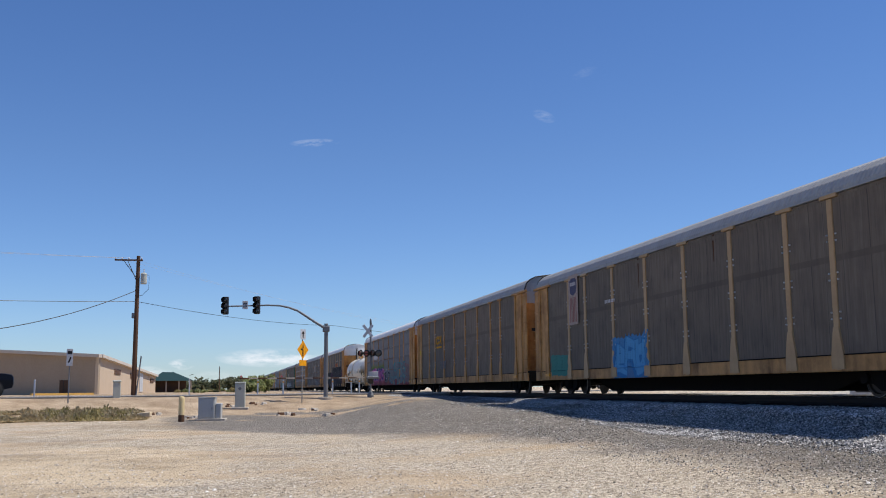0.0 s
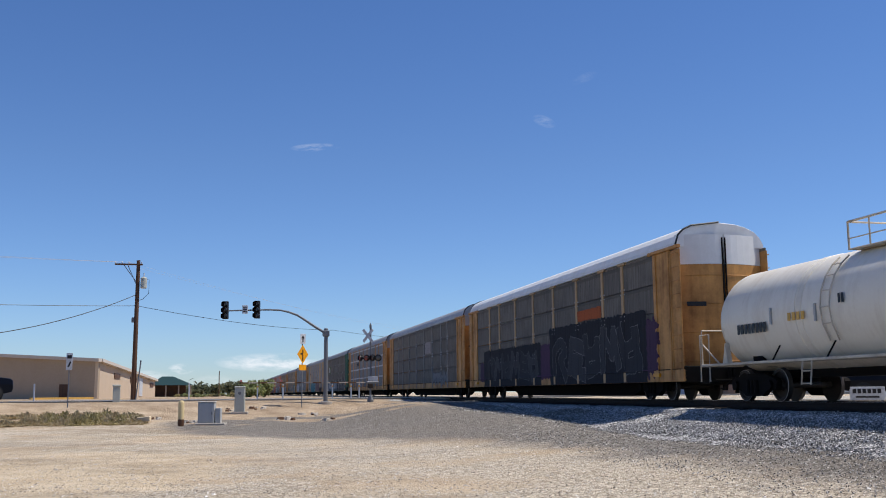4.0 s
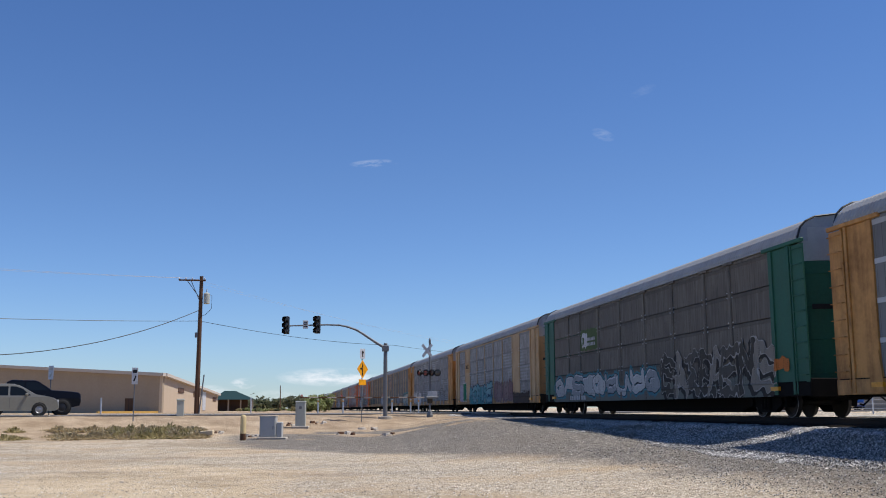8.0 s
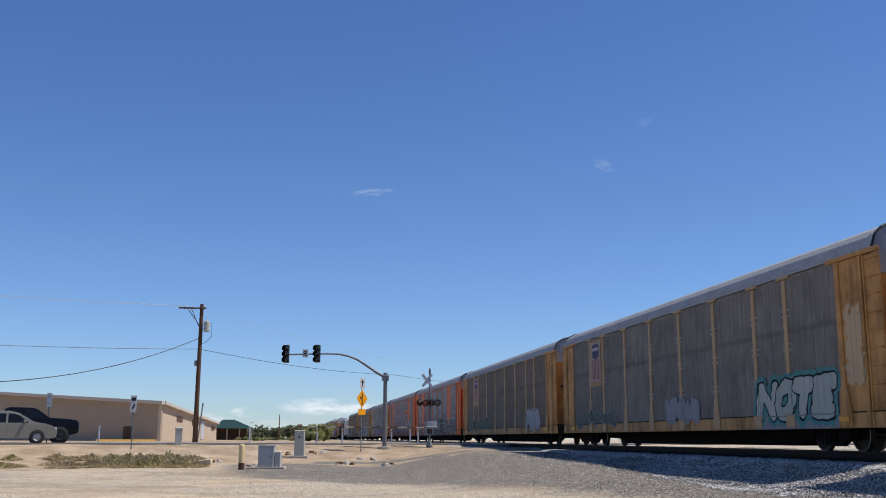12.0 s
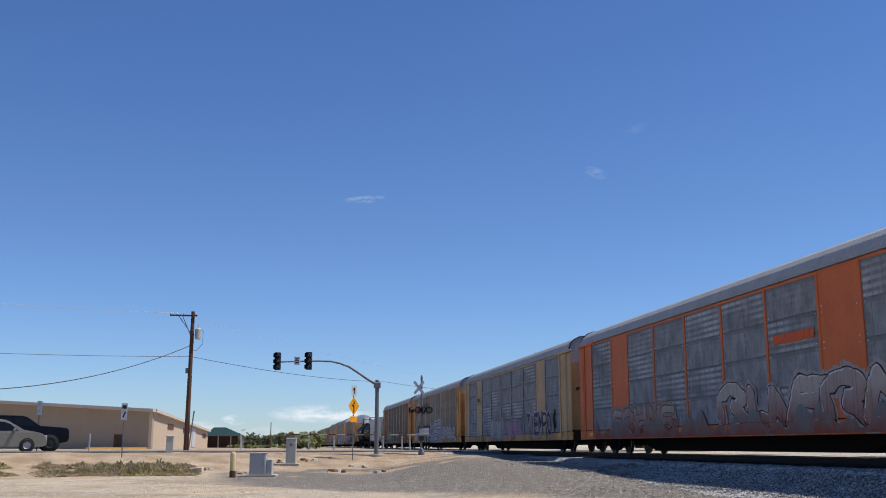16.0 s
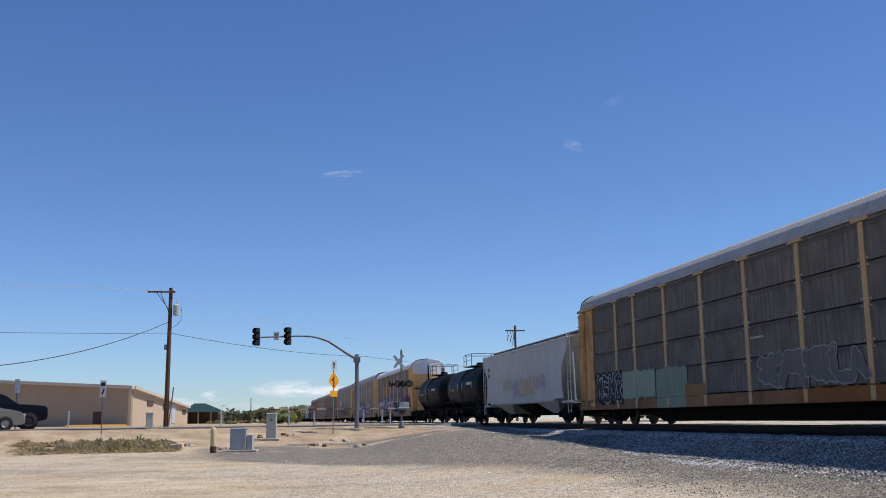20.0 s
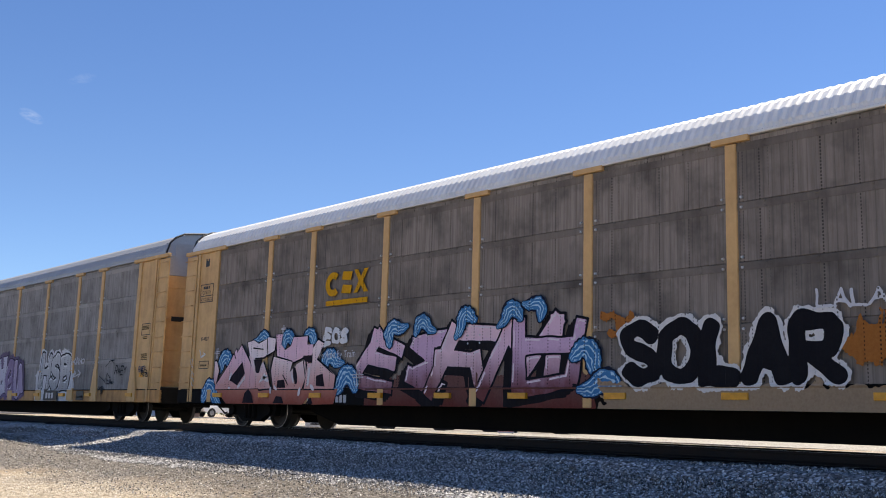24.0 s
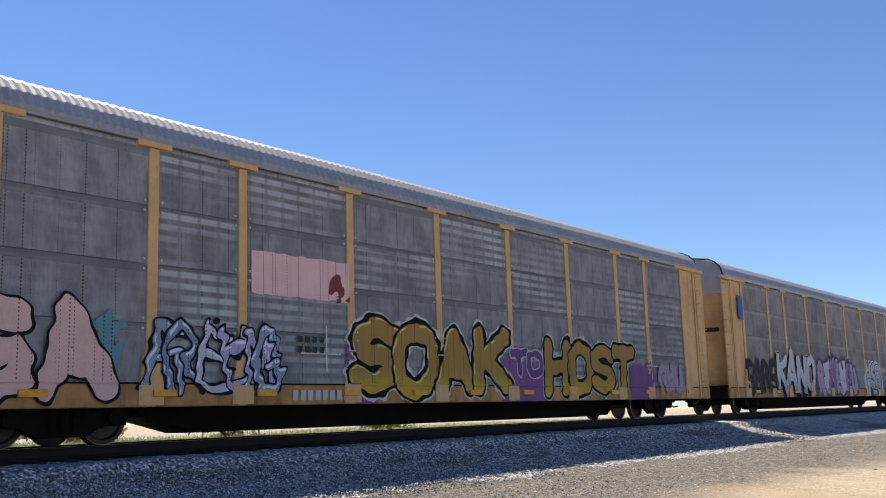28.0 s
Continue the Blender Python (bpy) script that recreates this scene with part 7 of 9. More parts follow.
        block(-11.7, 0.78, 3.2, 1.25, (0.030, 0.030, 0.032), "black field behind letters", 100), letters("bdba", -11.5, -8.7, 0.8, 1.95, [(0.05, 0.05, 0.052)], G(0.55), 101, square=True, edge=0.035), block(-8.6, 0.95, 3.2, 1.0, (0.27, 0.34, 0.25), "grey-green overpainted patch", 103), block(-5.3, 0.66, 2.6, 1.25, (0.22, 0.26, 0.20), "grey-green overpainted patch", 104), block(-2.9, 0.62, 1.5, 0.7, (0.26, 0.15, 0.07), "rusty overpainted patch", 105),
        block(4.0, 0.60, 7.6, 0.36, (0.24, 0.10, 0.035), "orange-brown patch along the sill", 106), throw(1.9, 7.0, 1.0, 2.0, 4, 102, [(0.15, 0.14, 0.13)], G(0.28)), marks(1.7, 2.4, 0.8, 0.05, 5, 107, G(0.5))]),
    dict(kind="hopper"),
    dict(kind="black_tank"),
    dict(kind="black_tank"),
    dict(label="dark brown-grey autorack with white roof, gold emblem and pink graffiti", panel=P_NEAR, roof=ROOF_WHITE, roof_label="ribbed white-painted roof", sill=BLACK, tall=1.012, marks=[
        gold_logo(-6.55, 3.12, 1.0), quality_box,
        block(-4.95, 0.58, 6.6, 0.62, sprayed("dark_red_foot", (0.15, 0.07, 0.06), (0.13, 0.035, 0.028), 0.6, 1.0), "dark red paint sprayed along the sill", 200),
        rose_piece,
        letters("hcfbe", -4.95, 1.45, 0.70, 2.34, [sprayed("lilac_fade", c, (0.17, 0.055, 0.055), 0.85, 1.65) for c in ((0.74, 0.49, 0.60), (0.62, 0.41, 0.57), (0.80, 0.56, 0.63))], BLK, 209, square=True, fat=0.135, edge=0.05, shade=(0.012, 0.010, 0.012), glint=(0.74, 0.64, 0.68), lean=0.28, overlap=0.55, rough=0.006),
        curls((-11.1, 1.75, 0.55), (-11.85, 0.95, 0.62), (-10.2, 1.22, 0.28), (-9.2, 2.2, 0.48), (-8.1, 2.2, 0.46), (-7.15, 2.2, 0.42), (-6.3, 1.65, 0.5), (-5.6, 1.2, 0.6), (-4.0, 2.2, 0.45), (-3.0, 2.3, 0.4), (-1.7, 2.35, 0.42), (-0.4, 2.4, 0.4), (0.3, 2.45, 0.35), (1.5, 1.55, 0.5), (1.9, 1.0, 0.55)),
        tag("EOS", -6.55, 1.93, 0.44, 1.0, (0.72, 0.72, 0.72), (0.72, 0.72, 0.72), 2, fat=0.17, edge=0.004, overlap=0.0), lambda car: sign_word(car, "lettering", "We Ride By Train", -6.85, 1.66, 0.17, spray(WHT), SIDE - 0.06, 0.0, 1.55, 0.06, 2, label="small white sprayed words"),
        block(1.9, 1.9, 0.6, 0.28, (0.36, 0.13, 0.03), "orange overspray", 203, 0.12), block(6.1, 1.25, 1.0, 0.6, (0.36, 0.13, 0.03), "orange overspray", 204, 0.16), block(1.8, 0.60, 5.2, 0.40, (0.34, 0.24, 0.15), "tan wash along the sill", 205, 0.08), block(6.9, 1.05, 1.6, 0.75, (0.12, 0.24, 0.27), "teal sprayed shape", 206, 0.2),
        tag("SOLAR", 2.25, 0.94, 1.12, 3.9, (0.008, 0.008, 0.011), (0.008, 0.008, 0.011), 4, (0.66, 0.64, 0.62), fat=0.165, edge=0.02, glow=0.065, overlap=0.06, rough=0.014), scrawl("LALA", 5.75, 2.02, 0.34, 1.05, WHT, 6),
        block(7.0, 1.85, 5.9, 0.50, (0.26, 0.075, 0.12), "maroon sprayed band", 207, 0.10), block(7.0, 0.60, 5.8, 0.55, (0.36, 0.26, 0.17), "tan sprayed ground", 208, 0.10), letters("fbhe", 7.1, 10.6, 0.95, 2.05, [(0.085, 0.055, 0.04), (0.11, 0.07, 0.045)], (0.03, 0.02, 0.016), 211, square=True, fat=0.2, edge=0.03, glint=(0.55, 0.52, 0.48)), letters("ai", 12.0, 13.0, 1.1, 2.2, [(0.24, 0.07, 0.12)], (0.05, 0.03, 0.03), 212), face_mural,
        marks(-7.2, 0.64, 0.62, 0.17, 4, 31, G(0.55)), marks(-6.45, 0.64, 0.9, 0.17, 6, 32, G(0.5))]),
    dict(label="grey autorack with tan ends and flared posts, white and lilac graffiti", panel=P_GREY, flared=True, roof=BARE, tall=1.05, long=1.03, shift=-0.25, marks=[
        block(4.15, 0.66, 3.5, 0.95, G(0.60), "white ground behind letters", 217, 0.09), tag("HSB", 4.55, 0.92, 1.38, 2.75, [sprayed("chrome_fill", G(0.52), G(0.34), 0.9, 1.7)], (0.015, 0.015, 0.018), 12, (0.66, 0.66, 0.67), fat=0.17, edge=0.055, glow=0.09, lean=0.12, glint=G(0.74)),
        scrawl("KANO", 7.5, 1.78, 0.30, 0.95, WHT, 13), lambda car: part("sprayed_arrow", flat([stroke((7.5, 1.35), (8.3, 1.52), 0.02, 0.02), stroke((8.3, 1.52), (8.05, 1.63), 0.02, 0.02), stroke((8.3, 1.52), (8.1, 1.38), 0.02, 0.02)], SIDE - 0.075), spray(WHT), car),
        lambda car: part("mark_panel", flat([[(5.15, 0.60), (6.45, 0.60), (6.38, 0.95), (5.22, 0.95)]], SIDE - 0.104), INK, car, "black panel with white letters"), lambda car: bars(car, "lettering", 5.4, 0.67, 0.8, 0.2, spray(G(0.6)), SIDE - 0.112, 3, 41, "white painted lettering"),
        lambda car: part("data_panel", flat([[(8.0, 0.62), (8.62, 0.62), (8.62, 0.93), (8.0, 0.93)]], SIDE - 0.045), INK, car, "small black data panel"), marks(8.06, 0.70, 0.5, 0.06, 5, 42, G(0.5), 1),
        letters("acbhegi", -3.5, 2.7, 0.64, 2.30, [(0.42, 0.34, 0.46), (0.60, 0.56, 0.62), (0.30, 0.22, 0.34)], (0.045, 0.028, 0.055), 221, square=True, fat=0.21, edge=0.035, halo=(0.16, 0.12, 0.18), shade=(0.20, 0.14, 0.23), glint=(0.70, 0.67, 0.72), overlap=0.35),
        tag("KANO", -8.95, 0.76, 1.72, 5.0, [sprayed("white_fill", G(0.60), G(0.42), 0.8, 1.5)], BLK, 14, (0.50, 0.50, 0.51), fat=0.155, edge=0.04, glow=0.03, lean=0.16, square=True, shade=BLK, overlap=0.05), letters("dgad", -12.4, -9.0, 0.66, 2.1, [(0.045, 0.040, 0.038), (0.06, 0.052, 0.048)], (0.17, 0.145, 0.125), 224, square=True, edge=0.03),
        lambda car: part("mark_panel", flat([[(-6.8, 0.60), (-3.6, 0.60), (-3.6, 0.93), (-6.8, 0.93)]], SIDE - 0.045), INK, car, "black panel with white letters"), marks(-6.7, 0.67, 0.85, 0.19, 4, 43, G(0.55)), marks(-5.4, 0.67, 1.2, 0.19, 6, 44, G(0.5)),
        scrawl("RAEY", 11.0, 1.38, 0.36, 0.85, (0.03, 0.03, 0.032), 15), tangle(9.2, 1.15, 1.7, 0.75, 5), tangle(9.6, 0.72, 0.6, 0.35, 6),
        boxed(12.62, 2.62, 0.56, 0.34), stencil_lines(12.67, 2.88, 0.46, 0.028, 9, 46, 3), stencil_lines(12.75, 2.55, 0.30, 0.03, 7, 47, 2), stencil_lines(12.72, 2.02, 0.42, 0.034, 7, 48, 4), scrawl("RAEY", 12.66, 1.48, 0.22, 0.5, (0.05, 0.06, 0.12), 16), tangle(12.9, 1.30, 0.5, 0.25, 8), lambda car: part("yellow_note", flat([[(12.66, 1.34), (12.98, 1.34), (12.98, 1.48), (12.66, 1.48)]], SIDE - 0.016, 0.002), YELLOW, car, "yellow sprayed block"),
        plate(-12.8, 3.5, 0.5, 0.9, (0.06, 0.16, 0.34), None, "small blue cross plate")]),
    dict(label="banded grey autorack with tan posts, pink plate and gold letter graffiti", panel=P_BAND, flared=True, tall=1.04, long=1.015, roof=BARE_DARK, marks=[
        block(-7.12, 2.6, 2.62, 0.80, (0.74, 0.49, 0.48), "faded pink overpainted plate", 226, 0.015), block(-5.05, 2.72, 0.35, 0.42, (0.2, 0.06, 0.06), "dark red peeled patch", 227, 0.10), block(-4.85, 2.60, 0.35, 0.08, (0.2, 0.06, 0.06), "dark red peeled patch", 228, 0.03),
        block(-4.6, 0.60, 0.9, 1.3, (0.22, 0.10, 0.24), "lilac sprayed ground", 229, 0.12), block(1.0, 0.60, 2.4, 1.0, (0.24, 0.11, 0.26), "lilac sprayed ground", 230, 0.12), block(7.9, 0.60, 1.7, 1.0, (0.22, 0.10, 0.24), "lilac sprayed ground", 232, 0.15),
        tag("SOAK", -4.45, 0.68, 1.70, 5.7, [sprayed("gold_fill", (0.36, 0.225, 0.065), (0.58, 0.40, 0.05), 0.7, 1.3)], (0.008, 0.008, 0.010), 17, (0.58, 0.56, 0.50), fat=0.155, edge=0.085, glow=0.04, overlap=0.12, glint=(0.66, 0.55, 0.25)), tag("HOST", 3.0, 0.68, 1.55, 5.1, [sprayed("gold_fill", (0.36, 0.225, 0.065), (0.58, 0.40, 0.05), 0.7, 1.3)], (0.008, 0.008, 0.010), 18, (0.50, 0.47, 0.44), fat=0.15, edge=0.08, glow=0.04, overlap=0.10), tag("TO", 1.4, 1.15, 0.75, 1.5, (0.16, 0.08, 0.20), (0.55, 0.50, 0.58), 19, None, fat=0.16, edge=0.03),
        lambda car: part("sprayed_star", flat([stroke((9.0, 1.6), (9.9, 1.6), 0.015, 0.015), stroke((9.35, 1.2), (9.35, 2.1), 0.015, 0.015), stroke((-5.9, 1.55), (-4.8, 1.55), 0.015, 0.015), stroke((-5.2, 1.2), (-5.2, 2.1), 0.015, 0.015)], SIDE - 0.07), spray(WHT), car, "thin white sprayed crosses"),
        letters("fahebg", -9.3, -6.35, 0.72, 2.05, [(0.24, 0.31, 0.40), (0.20, 0.27, 0.36), (0.50, 0.50, 0.56), (0.42, 0.38, 0.54), (0.40, 0.34, 0.52)], (0.010, 0.012, 0.03), 231, fat=0.13, edge=0.04, glint=(0.66, 0.70, 0.76), overlap=0.6, rough=0.04), block(-10.4, 1.1, 0.5, 0.9, (0.12, 0.28, 0.30), "teal overspray", 234, 0.15), tag("GA", -12.75, 0.62, 1.66, 2.75, (0.68, 0.44, 0.40), (0.012, 0.010, 0.012), 21, None, fat=0.155, edge=0.05, overlap=0.02, rough=0.03),
        letters("aei", 9.9, 11.7, 0.8, 1.7, [(0.40, 0.33, 0.38)], (0.30, 0.24, 0.29), 233), marks(-6.1, 0.66, 1.6, 0.19, 8, 51, G(0.5)), marks(-6.0, 1.75, 0.8, 0.12, 4, 235, G(0.05), 2)]),
]
GENERIC = [dict(label="weathered grey autorack with tan ends far down the train", panel=P_GREY, trim=TAN_OLD), dict(label="dark autorack with tan ends far down the train", panel=P_DARK, trim=TAN_OLD), dict(label="brown-grey autorack far down the train", panel=P_BROWN, trim=TAN_OLD)]
CARS = []


def build_train():
    for k, (a, b) in enumerate(zip(JOINTS, JOINTS[1:])):
        # three cars lead the ones that carry marks; the last ones follow them
        spec = SPECS[k - 3] if 0 <= k - 3 < len(SPECS) else GENERIC[k % 3]
        what = spec.get("kind", "")
        if not what and b - a < 20:
            what = "black_tank" if k % 2 else "hopper"
        if what == "white_tank":
            car = tank_car(a, b, TANK_WHITE, BLACK, "cream white tank car with rusty stains and railed dome", True)
        elif what == "black_tank":
            car = tank_car(a, b, TANK_BLACK, BLACK, "black tank car with railed platform on top", False)
        elif what == "hopper":
            car = hopper_car(a, b, "light grey covered hopper car with faded graffiti")
        else:
            car = autorack(a, b, spec)
        car.matrix_basis = pose(TRACK, car["at"] + 22.6 * 25, RAIL)
        CARS.append(car)


build_train()
# ------------------------------------------------------------------ the crossing and the roadside


def on_ground(az, d, turn=0.0, dz=0.0):
    p = polar(az, d)
    return pose(p.x, p.y, ground_z(p.x, p.y) + dz, 0, 0, turn)


def utility_pole():
    m = on_ground(-4.88, 81)
    ob = thing("utility_pole", "tall weathered brown wooden utility pole with crossarm and transformer", "utility pole", m)
    lean = 0.05
    top = Vector((lean, 0, 10.75))
    part("pole", Solid().tube((0, 0, -0.3), top, 0.20, 0.14, 14), WOOD, ob, smooth=True)
    at = lambda z: Vector((lean * z / 10.75, 0, z))
    part("crossarm", Solid().slab(-1.75, 0.35, -0.18, -0.06, 10.35, 10.47, 0.01, Matrix.Translation((lean, 0, 0))), WOOD, ob)
    part("brace", Solid().tube(at(8.9), at(10.4) + Vector((-1.1, -0.12, 0)), 0.03, n=6), GALV, ob)
    part("brace", Solid().tube(at(8.6), at(10.4) + Vector((-0.8, -0.12, 0)), 0.03, n=6), GALV, ob)
    for k in (-1.7, -1.2, -0.7, 0.25):
        part("insulator", Solid().lathe("z", [(0, 0.03), (0.03, 0.06), (0.08, 0.05), (0.12, 0.06), (0.16, 0.02)], 10, tuple(at(10.47) + Vector((k, -0.12, 0)))), SIGN_WHITE, ob)
    tr = part("transformer", Solid().lathe("z", [(0, 0.2), (0.04, 0.24), (0.8, 0.24), (0.86, 0.18), (0.9, 0.05)], 16, tuple(at(8.55) + Vector((0.46, -0.1, 0)))), BOX_GREY, ob, "grey transformer can", smooth=True)
    part("bushing", Solid().tube(at(9.4) + Vector((0.46, -0.1, 0)), at(9.75) + Vector((0.46, -0.1, 0)), 0.04, n=8), SIGN_WHITE, tr)
    part("drop_wire", Solid().path([at(9.5) + Vector((0.4, 0, 0)), at(9.2) + Vector((0.85, 0, 0)), at(8.2) + Vector((0.85, 0, 0)), at(7.7) + Vector((0.4, 0, 0)), at(7.6)], 0.02, 6), INK, ob)
    part("bracket", Solid().slab(-0.35, -0.1, -0.1, 0.1, 5.9, 6.3, 0.03, Matrix.Translation((lean * 0.57, 0, 0))), GALV, ob)
    part("conduit", Solid().tube((0.2, -0.15, 0), (0.5, -0.15, 3.0), 0.05, n=8), GALV, ob)
    return m, at


def wire(a, b, sag, r, label):
    a, b = Vector(a), Vector(b)
    pts = []
    for k in range(25):
        t = k / 24
        p = a.lerp(b, t)
        p.z -= sag * 4 * t * (1 - t)
        pts.append(p)
    thing("overhead_wire", label, "wire", solid=Solid().path(pts, r, 5), material=GALV_BRIGHT if r < 0.015 else INK, group="overhead wires")


def build_pole_and_wires():
    m, at = utility_pole()
    b = m.translation
    f = lambda az, el, d: polar(az, d, EYE + d * math.tan(radians(el)))
    wire(b + at(7.2), f(6.0, 3.55, 115), 0.4, 0.02, "thin dark overhead wire")
    wire(f(6.0, 3.55, 115), f(12.0, 2.9, 160), 0.2, 0.02, "thin dark overhead wire")
    wire(b + at(7.2), f(-22, 4.75, 70), 0.15, 0.02, "thin dark overhead wire")
    wire(b + at(8.1), f(-22, 2.9, 60), 1.5, 0.028, "sagging dark service wire")
    for k, x in enumerate((-1.7, -0.7)):
        wire(b + at(10.6) + Vector((x, 0, 0)), f(-24, 7.4 + 0.1 * k, 85), 0.2, 0.010, "thin bright overhead conductor wire")
        wire(b + at(10.6) + Vector((x, 0, 0)), f(10.5, 3.6 - 0.15 * k, 140), 0.5, 0.006, "thin pale overhead conductor wire")


def signal_head(parent, m, name="signal_head"):
    so = Solid().slab(-0.17, 0.17, -0.12, 0.12, -0.53, 0.53, 0.03, m)
    head = part(name, so, INK, parent, "black three-light traffic signal")
    for k, z in enumerate((0.35, 0.0, -0.35)):
        part("visor", Solid().lathe("y", [(-0.38, 0.155), (-0.12, 0.15), (-0.12, 0.13), (-0.38, 0.14)], 16, (0, 0, 0), False), INK, head, at=m @ Matrix.Translation((0, 0, z)))
        part("lens", Solid().lathe("y", [(-0.135, 0.0), (-0.13, 0.13)], 16), DARK_LENS, head, at=m @ Matrix.Translation((0, 0, z)))
    part("side_visors", Solid().slab(-0.27, -0.17, -0.10, 0.10, 0.22, 0.48, 0.04, m).slab(-0.27, -0.17, -0.10, 0.10, -0.13, 0.13, 0.04, m).slab(-0.27, -0.17, -0.10, 0.10, -0.48, -0.22, 0.04, m), INK, head)
    return head


def build_signals():
    d = 61.0
    m = on_ground(5.52, d)
    b = m.translation
    ob = thing("traffic_signal", "grey steel mast arm with two black traffic signals over the road", "traffic signal", m)
    H = EYE + d * math.tan(radians(3.62)) - b.z
    part("footing", Solid().lathe("z", [(-0.2, 0.42), (0.10, 0.42), (0.12, 0.36)], 18), CONCRETE, ob)
    part("base_plate", Solid().slab(-0.25, 0.25, -0.25, 0.25, 0.10, 0.14, 0.01), GALV, ob)
    part("mast", Solid().tube((0, 0, 0.1), (0, 0, H), 0.135, 0.115, 16).lathe("z", [(H, 0.12), (H + 0.05, 0.1), (H + 0.06, 0.0)], 14), GALV, ob, smooth=True)
    f = lambda az, el: polar(az, d, EYE + d * math.tan(radians(el))) - b
    knee, bend = f(5.45, 3.42), f(3.6, 4.55)
    tip = f(-0.12, 4.62)
    pts = [knee, f(4.9, 3.75), f(4.3, 4.15), f(3.9, 4.40), f(3.4, 4.58), f(2.9, 4.68), f(2.2, 4.70), tip]
    so = Solid()
    for k, (p, q) in enumerate(zip(pts, pts[1:])):
        so.tube(p, q, 0.085 - 0.006 * k, 0.079 - 0.006 * k, 12)
    part("arm", so, GALV, ob, "curved mast arm", smooth=True)
    part("clamp", Solid().slab(-0.2, 0.2, -0.17, 0.17, H - 0.45, H - 0.10, 0.03), GALV, ob)
    for az, el in ((-0.09, 4.66), (1.65, 4.70)):
        signal_head(ob, Matrix.Translation(f(az, el)) @ pose(0, 0, 0, 0, 0, -18))
    p = f(0.98, 4.70)
    sg = part("arm_sign", Solid().slab(p.x - 0.16, p.x + 0.16, p.y - 0.10, p.y - 0.08, p.z - 0.25, p.z + 0.25, 0.008), SIGN_WHITE, ob, "small white sign on the arm")
    for k in range(3):
        part("sign_bar", Solid().box(p.x - 0.11, p.x + 0.11, p.y - 0.106, p.y - 0.101, p.z - 0.14 + 0.11 * k, p.z - 0.09 + 0.11 * k), INK, sg)


def build_crossing():
    d = 62.5
    m = on_ground(8.04, d)
    b = m.translation
    ob = thing("crossing_signal", "railway crossing signal mast with crossbuck and paired red lights", "crossing signal", m)
    f = lambda el: EYE + d * math.tan(radians(el)) - b.z
    top = f(3.94)
    part("mast", Solid().tube((0, 0, 0.0), (0, 0, top - 0.35), 0.06, n=12), GALV, ob, smooth=True)
    part("base", Solid().lathe("z", [(-0.1, 0.20), (0.12, 0.20), (0.35, 0.10), (0.4, 0.07)], 14), GALV, ob, "cast mast base")
    part("bell", Solid().lathe("z", [(top - 0.36, 0.05), (top - 0.30, 0.07), (top - 0.12, 0.07), (top, 0.03)], 14), GALV, ob, "black crossing bell")
    zc = f(3.24)
    for s in (1, -1):
        part("crossbuck_blade", Solid().slab(-0.50, 0.50, -0.10 - 0.02 * s, -0.085 - 0.02 * s, -0.095, 0.095, 0.005, Matrix.Translation((0, 0, zc)) @ pose(-0.12, 0, 0, 0, 0, -40) @ pose(0, 0, 0, 0, 48 * s, 0)), SIGN_WHITE, ob, "white crossbuck blade")
    zl = f(1.98)
    part("light_arm", Solid().tube((-0.7, -0.05, zl), (0.6, -0.12, zl), 0.03, n=8), INK, ob)
    for x, y, a in ((-0.62, -0.12, -66), (-0.22, 0.12, -40), (0.10, -0.12, -38), (0.46, -0.14, -12)):
        mm = Matrix.Translation((x, y, zl)) @ pose(0, 0, 0, 0, 0, a)
        li = part("light", Solid().lathe("y", [(-0.02, 0.0), (-0.02, 0.215), (0.0, 0.215), (0.02, 0.12), (0.16, 0.10), (0.18, 0.0)], 22), INK, ob, "round black signal light", mm)
        part("visor", Solid().lathe("y", [(-0.13, 0.165), (-0.02, 0.165), (-0.02, 0.15), (-0.13, 0.155)], 16, caps=False), INK, li)
        lit = x < 0.0
        part("lens", Solid().lathe("y", [(-0.035, 0.0), (-0.03, 0.15)], 16), RED_LENS if lit else DARK_LENS, li, "red lens" if lit else "dark lens")
    part("track_sign", Solid().slab(-0.15, 0.45, -0.09, -0.075, f(0.62), f(0.95), 0.006), SIGN_WHITE, ob, "small white plate")
    zg = f(0.60)
    part("gate_box", Solid().slab(-0.16, 0.16, -0.15, 0.15, zg - 0.36, zg + 0.10, 0.05), STEEL, ob, "gate machine housing")
    gate = thing("crossing_gate", "lowered striped crossing gate arm in dull red and white", "crossing gate", Matrix.Translation((b.x, b.y, b.z + zg)))
    way = (road_point(-16, 1.2) - road_point(-6, 0.4)).normalized()
    ang = math.degrees(math.atan2(way.y, way.x))
    for k in range(14):
        part("gate_stripe", Solid().slab(0.4 + k * 0.55, 0.95 + k * 0.55, -0.02, 0.02, -0.036, 0.036, 0.004), BROWN_DOOR if k % 2 else CONCRETE, gate, at=pose(0, -0.3, 0, 0, 0, ang))
    for k in (3.0, 5.6, 8.0):
        part("gate_lamp", Solid().lathe("y", [(-0.06, 0.0), (-0.06, 0.06), (0.06, 0.06), (0.06, 0.0)], 12), RED_LENS, gate, at=pose(0, -0.3, 0, 0, 0, ang) @ Matrix.Translation((k, 0, 0.11)))
    part("counterweight", Solid().slab(-0.5, 0.3, -0.05, 0.05, -0.07, 0.07, 0.02), GALV, gate, at=pose(0, -0.3, 0, 0, 0, ang))


def sign_post(m, h, name, label):
    ob = thing(name, label, "road sign", m)
    part("post", Solid().slab(-0.03, 0.03, -0.02, 0.02, -0.2, h, 0.006), GALV, ob)
    return ob


